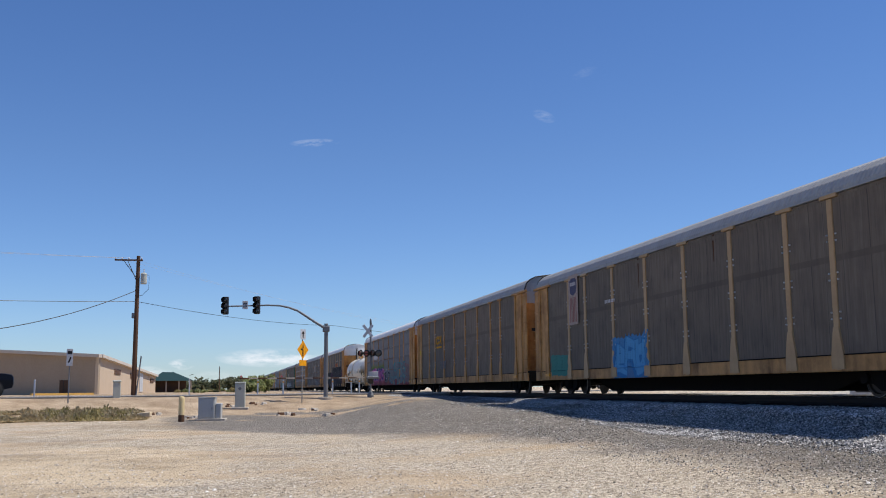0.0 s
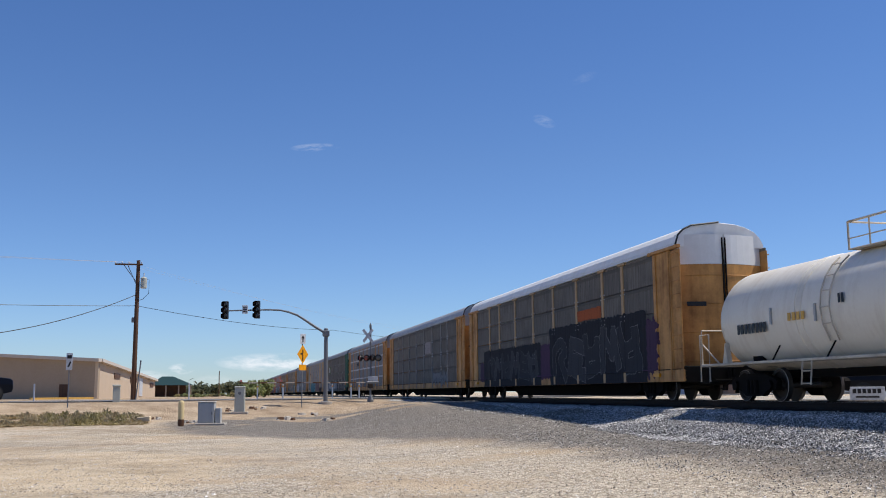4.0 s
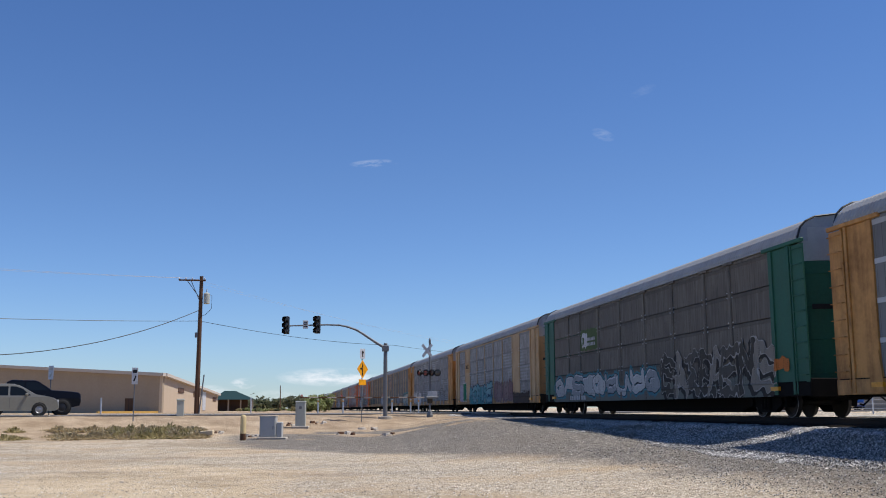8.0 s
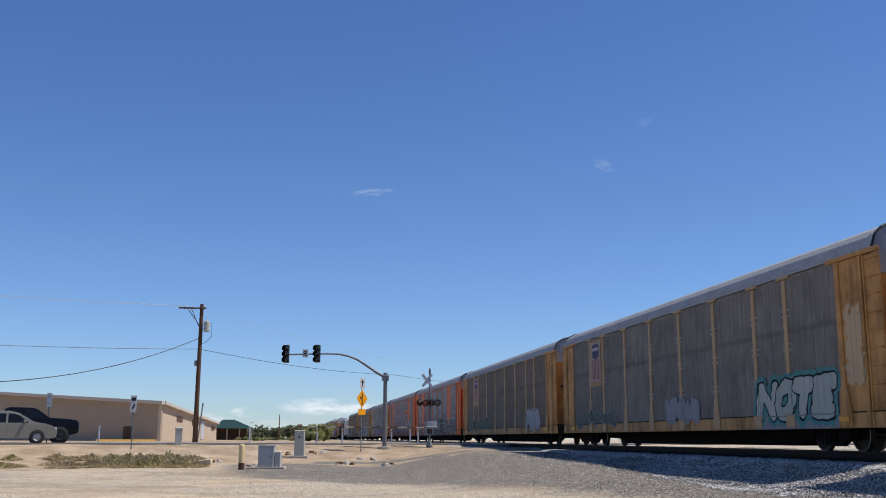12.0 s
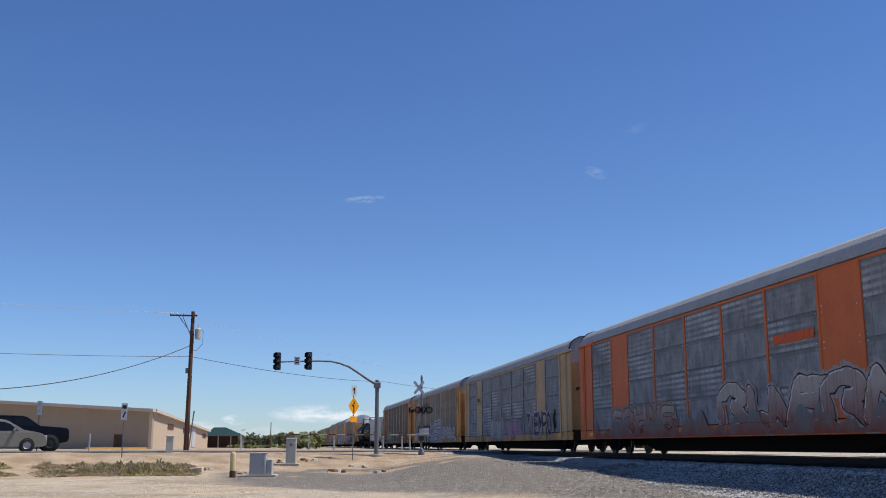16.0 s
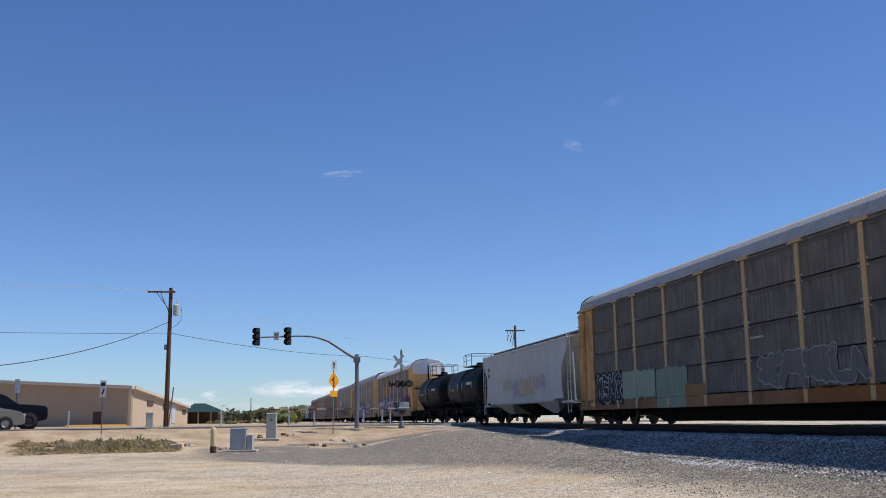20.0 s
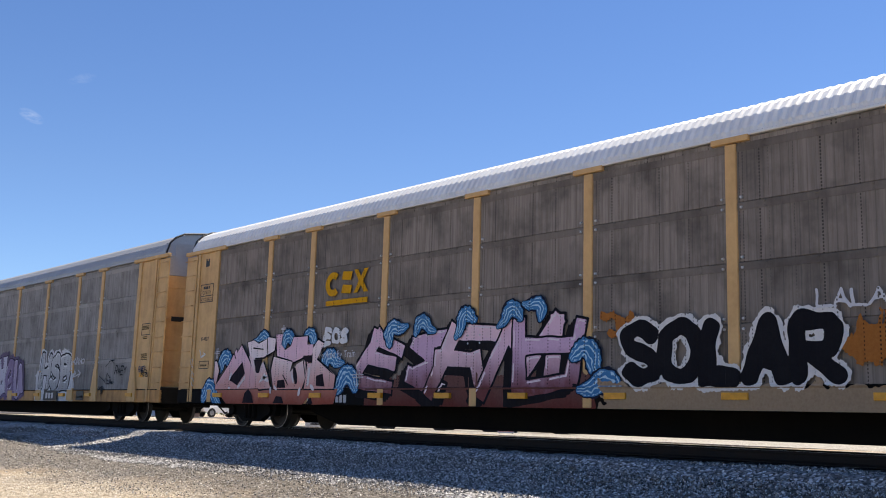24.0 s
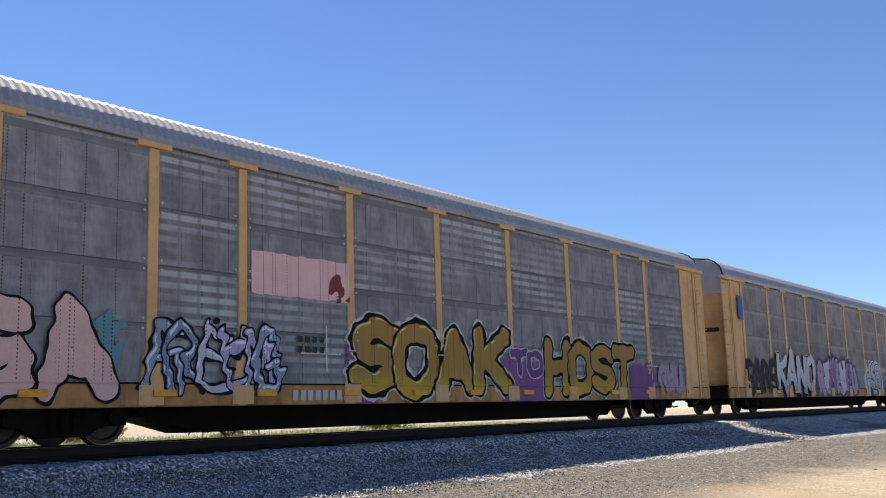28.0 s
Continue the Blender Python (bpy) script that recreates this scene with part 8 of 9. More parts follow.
def build_signs():
    d = 59.5
    m = on_ground(4.2, d, 50)
    b = m.translation.z
    f = lambda el: EYE + d * math.tan(radians(el)) - b
    ob = sign_post(m, f(3.35), "warning_sign", "yellow diamond warning sign with small plates on a post")
    part("diamond", Solid().slab(-0.39, 0.39, -0.035, -0.03, -0.39, 0.39, 0.004, Matrix.Translation((0, 0, f(2.20))) @ pose(0, 0, 0, 0, 45, 0)), YELLOW, ob, "yellow diamond plate")
    z = f(2.20)
    part("symbol", Solid().box(-0.05, 0.05, -0.042, -0.037, z - 0.38, z - 0.02).box(-0.22, 0.02, -0.042, -0.037, z - 0.02, z + 0.07).prism([(-0.07, z + 0.1), (0.07, z + 0.1), (0.0, z + 0.40)], -0.042, -0.037, "y"), INK, ob, "black symbol")
    part("upper_plate", Solid().slab(-0.26, 0.26, -0.035, -0.03, f(2.78), f(3.35), 0.004), SIGN_WHITE, ob, "white plate")
    part("plate_symbol", Solid().box(-0.05, 0.05, -0.042, -0.037, f(2.88), f(3.12)).prism([(-0.14, f(3.10)), (0.14, f(3.10)), (0.0, f(3.27))], -0.042, -0.037, "y"), STEEL, ob, "dark arrow symbol")
    part("lower_plate", Solid().slab(-0.36, 0.36, -0.035, -0.03, f(1.30), f(1.62), 0.004), YELLOW, ob, "yellow plate")
    for az, dd, el, hw, hh, flip in ((-8.19, 57.3, 1.80, 0.16, 0.45, 0), (-12.45, 66.5, 1.95, 0.15, 0.42, 1)):
        m = on_ground(az, dd)
        b = m.translation.z
        zc = EYE + dd * math.tan(radians(el)) - b
        ob = sign_post(m, zc + hh, "street_sign", "narrow white sign plate on a thin steel post")
        part("plate", Solid().slab(-hw, hw, -0.035, -0.03, zc - hh, zc + hh, 0.004), SIGN_WHITE, ob, "white sign plate")
        part("plate_symbol", Solid().box(-hw * 0.7, hw * 0.7, -0.041, -0.037, zc + hh * 0.35, zc + hh * 0.75).prism([(-hw * 0.6, zc - hh * 0.6), (-hw * 0.1, zc - hh * 0.7), (hw * 0.6, zc - hh * 0.05), (hw * 0.2, zc + hh * 0.05)], -0.041, -0.037, "y"), BOX_GREY if flip else INK, ob)
    # thin white road posts along the crossing
    for az, dd in ((1.75, 70), (3.15, 70.5), (5.9, 71), (6.95, 71.5), (7.4, 70)):
        p = polar(az, dd)
        ob = thing("marker_post", "thin white plastic marker post", "marker post", pose(p.x, p.y, 1.15), group="marker posts by the road")
        part("stake", Solid().slab(-0.05, 0.05, -0.03, 0.03, 0, 1.0, 0.015), SIGN_WHITE, ob)
        part("band", Solid().box(-0.055, 0.055, -0.035, 0.035, 0.8, 0.9), REFLECT, ob)
    p = polar(-9.87, 69)
    thing("marker_post", "thin white plastic marker post", "marker post", pose(p.x, p.y, 1.15), group="marker posts by the road", solid=Solid().slab(-0.05, 0.05, -0.03, 0.03, 0, 1.1, 0.015), material=SIGN_WHITE)
    p = polar(-1.95, 75)
    thing("marker_post", "thin white plastic marker post", "marker post", pose(p.x, p.y, 1.15), group="marker posts by the road", solid=Solid().slab(-0.05, 0.05, -0.03, 0.03, 0, 1.2, 0.015), material=SIGN_WHITE)


def build_boxes():
    m = on_ground(-0.82, 47.6, -8) @ Matrix.Diagonal((0.78, 0.85, 0.92, 1))
    ob = thing("utility_cabinet", "light grey metal utility cabinet on a concrete pad", "utility box", m)
    part("pad", Solid().slab(-0.75, 0.95, -0.5, 0.5, -0.1, 0.10, 0.02), CONCRETE, ob)
    part("case", Solid().slab(-0.62, 0.32, -0.35, 0.35, 0.10, 1.12, 0.02), BOX_BLUE, ob)
    part("lid", Solid().slab(-0.65, 0.35, -0.38, 0.38, 1.12, 1.16, 0.012), BOX_BLUE, ob)
    part("door", Solid().slab(-0.56, 0.26, -0.37, -0.35, 0.16, 1.06, 0.01), BOX_BLUE, ob)
    part("handle", Solid().slab(0.16, 0.20, -0.40, -0.37, 0.5, 0.66, 0.006), GALV, ob)
    part("side_case", Solid().slab(0.36, 0.68, -0.3, 0.3, 0.10, 0.84, 0.02), BOX_BLUE, ob, "smaller grey box")
    m = on_ground(0.80, 56, -5)
    ob = thing("meter_pedestal", "tall narrow grey-green meter pedestal on a concrete pad", "utility box", m)
    part("pad", Solid().slab(-0.45, 0.45, -0.4, 0.4, -0.1, 0.10, 0.02), CONCRETE, ob)
    part("case", Solid().slab(-0.27, 0.27, -0.25, 0.25, 0.10, 1.38, 0.02), BOX_GREY, ob)
    part("cap", Solid().slab(-0.29, 0.29, -0.27, 0.27, 1.38, 1.46, 0.03), BOX_GREY, ob)
    part("door", Solid().slab(-0.22, 0.22, -0.265, -0.25, 0.5, 1.28, 0.008), BOX_GREY, ob)
    part("dial", Solid().lathe("y", [(-0.29, 0.0), (-0.29, 0.08), (-0.265, 0.09)], 14, (0, 0, 1.1)), GALV, ob)
    m = on_ground(-5.74, 59.6, 5)
    ob = thing("utility_pedestal", "weathered grey utility pedestal beside the road", "utility box", m)
    part("case", Solid().slab(-0.2, 0.2, -0.18, 0.18, -0.1, 0.82, 0.02), BOX_GREY, ob)
    part("cap", Solid().slab(-0.23, 0.23, -0.21, 0.21, 0.82, 0.95, 0.04), BOX_GREY, ob)
    m = on_ground(-2.34, 46.5)
    ob = thing("marker_bollard", "faded yellow plastic utility marker post, its foot scuffed", "bollard", m)
    part("shaft", Solid().lathe("z", [(-0.1, 0.13), (0.98, 0.13), (1.06, 0.12), (1.12, 0.08), (1.13, 0.0)], 16), BEIGE, ob, smooth=True)
    part("foot", Solid().lathe("z", [(-0.1, 0.135), (0.28, 0.135), (0.30, 0.13)], 16), BROWN_DOOR, ob, "dark scuffed foot")
    m = on_ground(-4.75, 49.5, -12)
    thing("timber_block", "long pale weathered timber lying on the dirt", "timber", m, solid=Solid().slab(-0.75, 0.75, -0.14, 0.14, -0.02, 0.22, 0.03, pose(0, 0, 0.06, 0, -5, 0)), material=TIMBER)
    rnd = random.Random(8)
    for az, d, n in ((3.3, 52, 7), (4.6, 56, 6), (5.5, 50, 9), (-1.7, 50, 6), (1.9, 58, 5), (0.3, 57.5, 4), (-3.6, 52, 4)):
        for k in range(n):
            a, dd, r = az + rnd.uniform(-0.45, 0.45), d + rnd.uniform(-0.7, 0.7), rnd.uniform(0.08, 0.24)
            m = on_ground(a, dd, rnd.uniform(0, 180))
            so = Solid()
            ps = [(math.cos(t * math.tau / 7) * r * rnd.uniform(0.7, 1.3), math.sin(t * math.tau / 7) * r * rnd.uniform(0.6, 1.1)) for t in range(7)]
            vs = [(x, y, -0.03) for x, y in ps] + [(x * 0.75, y * 0.75, r * rnd.uniform(0.3, 0.7)) for x, y in ps]
            so.add(vs, [tuple(range(7))[::-1], tuple(range(7, 14))] + [(i, (i + 1) % 7, 7 + (i + 1) % 7, 7 + i) for i in range(7)])
            thing("rubble_lump", "tan broken rubble lump on the dirt", "rubble", m, "rubble by the drive", so, CONCRETE if k % 3 else BROWN_DOOR)


def wheel(car, x, y, r, w, side, metal):
    ty = part("tyre", Solid().lathe("y", [(-w / 2, r * 0.62), (-w / 2, r * 0.92), (-w / 2 + 0.03, r), (w / 2 - 0.03, r), (w / 2, r * 0.92), (w / 2, r * 0.62)], 24, caps=False), RUBBER, car, "black rubber tyre", pose(x, y, r), True)
    part("rim", Solid().lathe("y", [(side * a, r * b) for a, b in ((0.085, 0.66), (0.115, 0.60), (0.095, 0.5), (0.112, 0.14), (0.115, 0.0))], 20), metal, ty)


def vehicle(name, label, m, paint, prof, glass, width, wheels, rr, rear_light=True, lamps=()):
    """prof: side outline (x, z); glass: outlines of side windows."""
    ob = thing(name, label, "vehicle", m)
    hw = width / 2
    n = len(prof)
    vs, fs = [], []
    for s, k in ((-1, 1.0), (1, 1.0)):
        for inset in (0, 1):
            for x, z in prof:
                tum = 0.0 if z < 1.0 else (z - 1.0) * 0.22
                y = s * (hw - tum - (0.0 if inset == 0 else 0.07))
                xx, zz = x, z
                if inset == 0:
                    xx, zz = x * 0.985, z - (0.03 if z > 1.2 else 0.0)
                vs.append((xx, y, zz))
    ring = lambda a, b: [(a * n + j, a * n + (j + 1) % n, b * n + (j + 1) % n, b * n + j) for j in range(n)]
    fs = ring(0, 1) + ring(1, 3) + ring(3, 2)
    shell = Solid().add(vs, fs)
    outline = [(x * 0.985, z - (0.03 if z > 1.2 else 0.0)) for x, z in prof]
    for s in (-1, 1):
        for up in (-1, 1):
            # the side in two plane pieces, below and above the belt
            piece_ = []
            for (x0, z0), (x1, z1) in zip(outline, outline[1:] + outline[:1]):
                if (z0 - 1.0) * up >= 0:
                    piece_.append((x0, z0))
                if (z0 - 1.0) * (z1 - 1.0) < 0:
                    t = (1.0 - z0) / (z1 - z0)
                    piece_.append((x0 + (x1 - x0) * t, 1.0))
            shell.add([(x, s * (hw - max(0.0, z - 1.0) * 0.22), z) for x, z in piece_], [tuple(range(len(piece_)))])
    part("body", shell, paint, ob, smooth=True)
    for g in glass:
        for s in (-1, 1):
            pts = []
            for x, z in g:
                y = s * (hw - (z - 1.0) * 0.22 + 0.004)
                pts.append((x, y, z))
            pts2 = [(x, y - s * 0.03, z) for x, y, z in pts]
            k = len(g)
            part("side_window", Solid().add(pts + pts2, [tuple(range(k)), tuple(range(k, 2 * k))[::-1]] + [(i, (i + 1) % k, k + (i + 1) % k, k + i) for i in range(k)]), GLASS_DARK, ob, "dark tinted window")
    for x in wheels:
        for s in (-1, 1):
            part("wheel_arch", Solid().lathe("y", [(s * (hw - 0.12), rr * 1.18), (s * (hw + 0.004), rr * 1.18), (s * (hw + 0.004), 0.0)], 20, (x, 0, rr)), RUBBER, ob)
            wheel(ob, x, s * (hw - 0.08), rr, 0.24, s, DARK_WHEEL if paint is CAR_BLACK else ALLOY)
    for lx, ly, lz, mt in lamps:
        part("lamp", Solid().slab(lx - 0.05, lx + 0.05, ly - 0.14, ly + 0.14, lz - 0.08, lz + 0.08, 0.02), mt, ob)
    part("door_seam", Solid().box(-0.004, 0.004, -hw - 0.002, -hw + 0.01, 0.45, 1.0), INK, ob)
    part("mirror", Solid().slab(0.75, 0.92, -hw - 0.2, -hw + 0.02, 1.08, 1.22, 0.04), paint, ob)
    return ob


def build_vehicles():
    ang = math.degrees(SKEW)
    van = [(-2.45, 0.35), (-2.5, 0.8), (-2.35, 1.15), (-2.2, 1.62), (-1.9, 1.72), (0.1, 1.72), (0.5, 1.62), (1.30, 1.15), (1.85, 1.05), (2.22, 0.96), (2.42, 0.82), (2.5, 0.62), (2.48, 0.35), (2.3, 0.26), (-2.2, 0.26)]
    vg = [[(-2.1, 1.12), (-1.2, 1.10), (-1.2, 1.58), (-1.95, 1.58)], [(-1.1, 1.10), (-0.1, 1.09), (-0.1, 1.58), (-1.1, 1.58)], [(0.0, 1.09), (1.05, 1.09), (0.62, 1.45), (0.30, 1.57), (0.0, 1.58)]]
    p = polar(-12.02, 60.5)
    v = Vector((p.x, p.y, 1.19)) - Vector((math.cos(SKEW), math.sin(SKEW), 0)) * 2.5
    vehicle("minivan", "champagne silver minivan waiting at the crossing", pose(v.x, v.y, 1.19, 0, 0, ang), CAR_SILVER, van, vg, 1.95, (-1.55, 1.5), 0.33, lamps=[(2.45, -0.65, 0.78, SIGN_WHITE), (2.45, 0.65, 0.78, SIGN_WHITE), (-2.45, -0.8, 1.0, RED)])
    truck = [(-2.9, 0.6), (-2.95, 1.1), (-2.92, 1.34), (-1.35, 1.36), (-1.28, 1.96), (-1.0, 2.08), (0.3, 2.06), (0.55, 1.97), (1.25, 1.48), (2.4, 1.40), (2.78, 1.34), (2.9, 1.2), (2.92, 0.75), (2.85, 0.55), (2.5, 0.46), (-2.5, 0.46)]
    tg = [[(-1.12, 1.46), (-0.32, 1.45), (-0.32, 1.93), (-1.05, 1.92)], [(-0.2, 1.45), (1.05, 1.47), (0.52, 1.87), (0.3, 1.94), (-0.2, 1.94)]]
    p = polar(-10.96, 66.0)
    v = Vector((p.x, p.y, 1.19)) - Vector((math.cos(SKEW), math.sin(SKEW), 0)) * 2.9
    vehicle("pickup_truck", "black lifted pickup truck waiting behind a minivan", pose(v.x, v.y, 1.19, 0, 0, ang), CAR_BLACK, truck, tg, 2.0, (-1.85, 1.85), 0.46, lamps=[(2.85, -0.7, 1.0, SIGN_WHITE), (2.85, 0.7, 1.0, SIGN_WHITE)])
    for az, d, pt, nm in ((36.7, 55, CAR_BLACK, "black"), (40.2, 58, CAR_WHITE, "white"), (43.6, 54, CAR_BLACK, "black"), (46.4, 54, CAR_BLACK, "black"), (51.5, 58, CAR_SILVER, "silver")):
        p = polar(az, d)
        vehicle("parked_truck", nm + " pickup truck parked across the track", pose(p.x, p.y, ground_z(p.x, p.y) + 0.02, 0, 0, -az + (180 if d % 2 else 0)), pt, truck, tg, 2.0, (-1.85, 1.85), 0.42)
    for az, d, pt, nm, turn in ((29.4, 112, CAR_WHITE, "white crew-cab", 35), (31.25, 113, CAR_WHITE, "white", 70), (26.75, 110, CAR_BLACK, "dark", 15), (32.8, 116, CAR_WHITE, "white", 20), (24.7, 150, CAR_WHITE, "white", 60), (23.35, 152, CAR_SILVER, "silver", 10), (21.4, 150, CAR_WHITE, "white", 30)):
        p = polar(az, d)
        vehicle("parked_truck", nm + " pickup truck parked far across the track", pose(p.x, p.y, ground_z(p.x, p.y) + 0.02, 0, 0, -az + turn), pt, truck, tg, 2.0, (-1.85, 1.85), 0.42)
    # parked cars in the lot across the track
    sedan = [(-2.2, 0.35), (-2.25, 0.75), (-2.1, 0.95), (-1.5, 1.02), (-0.9, 1.40), (0.3, 1.42), (1.05, 1.0), (2.0, 0.85), (2.2, 0.65), (2.22, 0.35), (1.8, 0.25), (-1.8, 0.25)]
    sg = [[(-1.25, 1.05), (-0.35, 1.05), (-0.35, 1.34), (-0.85, 1.34)], [(-0.25, 1.05), (0.85, 1.03), (0.28, 1.35), (-0.25, 1.35)]]
    rnd = random.Random(4)
    for k, (x, y, a) in enumerate(((58, 61, 20), (61, 78, 10), (57, 92, 15), (66, 112, 5), (52, 40, 80), (62, 33, 85), (70, 22, 80), (60, 12, 95), (72, 9, 88), (62, -25, 90), (66, -34, 92), (60, -52, 85), (68, -66, 90), (75, -80, 88))):
        pt = (CAR_WHITE, CAR_SILVER, CAR_BLUE, CAR_WHITE, CAR_BLACK)[k % 5]
        nm = ("white", "silver", "blue", "white", "black")[k % 5]
        vehicle("parked_car", nm + " car parked in the lot across the track", pose(x, y, ground_z(x, y), 0, 0, a + rnd.uniform(-4, 4)), pt, sedan, sg, 1.8, (-1.35, 1.35), 0.32)


def build_buildings():
    # long flat-roofed stucco hall behind the road
    c = polar(-6.73, 112)
    left = c + Vector((-0.85, 0.53, 0)) * 46
    back = polar(-3.75, 172)
    z0 = 1.15
    H = EYE + 112 * math.tan(radians(1.82)) - z0
    ob = thing("stucco_hall", "long tan stucco hall with flat roof, pale fascia and brown door", "building")

    def wall_run(a, b, h0, h1, mat, name, label, thick=0.3):
        n = (b - a).normalized()
        o = Vector((-n.y, n.x, 0)) * thick
        if o.dot(a) < 0:
            o = -o
        q = [a, b, b + o, a + o]
        vs = [(p.x, p.y, z0 - 0.3) for p in q] + [(q[0].x, q[0].y, z0 + h0), (q[1].x, q[1].y, z0 + h1), (q[2].x, q[2].y, z0 + h1), (q[3].x, q[3].y, z0 + h0)]
        return part(name, Solid().add(vs, [(0, 3, 2, 1), (4, 5, 6, 7), (0, 1, 5, 4), (1, 2, 6, 5), (2, 3, 7, 6), (3, 0, 4, 7)]), mat, ob, label)

    # light is put into the wall colours: darker front, paler side towards the sun
    wall_run(left, c, H + 2.63, H, STUCCO, "front_wall", "tan stucco wall in the darker tone of the unlit side")
    wall_run(c, back, H, H - 1.3, CREAM, "side_wall", "stucco wall in paler cream that carries its sunlight")
    n = (c - left).normalized()
    far = left + (back - c)
    so = Solid()
    q = [left, c, back, far]
    lift = (2.63, 0, -1.3, 1.33)
    so.add([(p.x, p.y, z0 + H + k) for p, k in zip(q, lift)] + [(p.x, p.y, z0 + H + k + 0.25) for p, k in zip(q, lift)], [(0, 3, 2, 1), (4, 5, 6, 7), (0, 1, 5, 4), (1, 2, 6, 5), (2, 3, 7, 6), (3, 0, 4, 7)])
    part("roof", so, FASCIA, ob, "pale flat roof")

    def strip_on(a, b, out, zlo, zhi, mat, name, label=""):
        nn = (b - a).normalized()
        o = Vector((nn.y, -nn.x, 0))
        if o.dot(a) > 0:
            o = -o
        q = [a + o * out, b + o * out, b - o * 0.02, a - o * 0.02]
        so = Solid().prism([(p.x, p.y) for p in q], zlo, zhi, "z")
        return part(name, so, mat, ob, label)

    o = Vector((n.y, -n.x, 0)) * 0.55
    a, b = left, c + n * 0.45
    so = Solid().add([(p.x, p.y, z0 + H + k + d) for d in (-0.05, 0.30) for p, k in ((a, 2.63), (b, -0.02), (b + o, -0.02), (a + o, 2.63))], [(0, 3, 2, 1), (4, 5, 6, 7), (0, 1, 5, 4), (1, 2, 6, 5), (2, 3, 7, 6), (3, 0, 4, 7)])
    part("fascia", so, FASCIA, ob, "pale overhanging fascia")
    w = (back - c).normalized()
    o2 = Vector((w.y, -w.x, 0)) * (0.45 if Vector((w.y, -w.x, 0)).dot(n) > 0 else -0.45)
    so = Solid().add([(p.x, p.y, z0 + H + k + dz) for dz in (-0.05, 0.28) for p, k in ((c, 0), (back, -1.3), (back + o2, -1.3), (c + o2, 0))], [(0, 3, 2, 1), (4, 5, 6, 7), (0, 1, 5, 4), (1, 2, 6, 5), (2, 3, 7, 6), (3, 0, 4, 7)])
    part("fascia", so, FASCIA, ob, "pale overhanging fascia")
    d0 = c - n * 4.9
    door = strip_on(d0, d0 + n * 1.1, 0.06, z0, z0 + 1.55, BROWN_DOOR, "door", "brown double door")
    strip_on(d0 + n * 0.53, d0 + n * 0.57, 0.08, z0, z0 + 1.55, INK, "door_gap")
    s = (back - c).normalized()
    for t, w, lo, hi, mt, nm in ((0.20, 5.0, 2.3, 2.9, BROWN_DOOR, "louvre"), (0.45, 7.0, 2.0, 2.7, BROWN_DOOR, "louvre"), (0.50, 3.0, 0.2, 2.6, SIGN_WHITE, "white_panel"), (0.62, 4.0, 0.2, 2.8, SIGN_WHITE, "white_panel"), (0.86, 5.0, 1.6, 2.2, BROWN_DOOR, "louvre")):
        a = c.lerp(back, t)
        strip_on(a, a + s * w, 0.08, z0 + lo, z0 + hi, mt, nm, "shaded louvre" if mt is BROWN_DOOR else "white wall panel")
    # raised kerb with yellow edge in front
    a, b = polar(-9.98, 104), polar(-6.9, 106)
    nn = (b - a).normalized()
    o = Vector((-nn.y, nn.x, 0)) * 0.6
    thing("kerb", "low concrete kerb painted yellow along its edge", "kerb", kind="structure", solid=Solid().prism([(a.x, a.y), (b.x, b.y), (b.x + o.x, b.y + o.y), (a.x + o.x, a.y + o.y)], 1.0, 1.34, "z"), material=KERB)
    # house with a teal hipped roof
    p = polar(-3.05, 190)
    ob = thing("teal_roof_house", "low house with a dark teal hipped metal roof", "building", pose(p.x, p.y, 1.1, 0, 0, 6))
    # porch shade is painted into the wall with the dark door colour
    part("wall", Solid().slab(-2.6, 3.0, -1.2, 3, 0, 2.2, 0.02), BROWN_DOOR, ob, "wall under a deep porch, its shade painted as dark brown")
    part("roof", Solid().add([(-3.4, -3.6, 2.1), (4.2, -3.6, 2.1), (4.2, 3.6, 2.1), (-3.4, 3.6, 2.1), (-1.2, 0, 3.7), (0.8, 0, 3.7)], [(0, 1, 5, 4), (1, 2, 5), (2, 3, 4, 5), (3, 0, 4), (0, 3, 2, 1)]), TEAL_ROOF, ob, "dark teal metal roof")
    for x in (-2.9, -0.6, 1.6, 3.7):
        part("post", Solid().slab(x - 0.12, x + 0.12, -3.3, -3.06, 0, 2.1, 0.01), STUCCO, ob, "porch post")
    part("gate", Solid().slab(-4.4, -3.0, -3.2, -3.1, 0, 1.9, 0.02), BROWN_DOOR, ob, "brown wooden gate")
    # terracotta house and pale wall far behind the camera's right
    p = polar(183.4, 430)
    ob = thing("terracotta_house", "terracotta stucco house among brush", "building", pose(p.x, p.y, 1.0, 0, 0, 8))
    part("wall", Solid().slab(-7, 6, -5, 5, 0, 4.3, 0.03), RUST_BLDG, ob)
    part("parapet", Solid().slab(-4, 2.5, -5.05, 5.05, 4.3, 5.0, 0.03), RUST_BLDG, ob)
    for x in (-5, -1.5, 3.0):
        w = part("window", Solid().slab(x - 0.6, x + 0.6, 4.98, 5.03, 1.2, 2.6, 0.01), GLASS_DARK, ob)
        part("frame", Solid().slab(x - 0.7, x + 0.7, 5.0, 5.04, 2.6, 2.72, 0.01), FASCIA, w)
    p = polar(187.6, 170)
    ob = thing("block_wall", "grey concrete block yard wall with pale cap", "wall", pose(p.x, p.y, 0.9, 0, 0, -4))
    part("body", Solid().slab(-6, 4.5, -0.15, 0.15, -0.2, 3.0, 0.02), CONCRETE, ob)
    part("cap", Solid().slab(-6.1, 4.6, -0.2, 0.2, 3.0, 3.6, 0.02), SIGN_WHITE, ob)
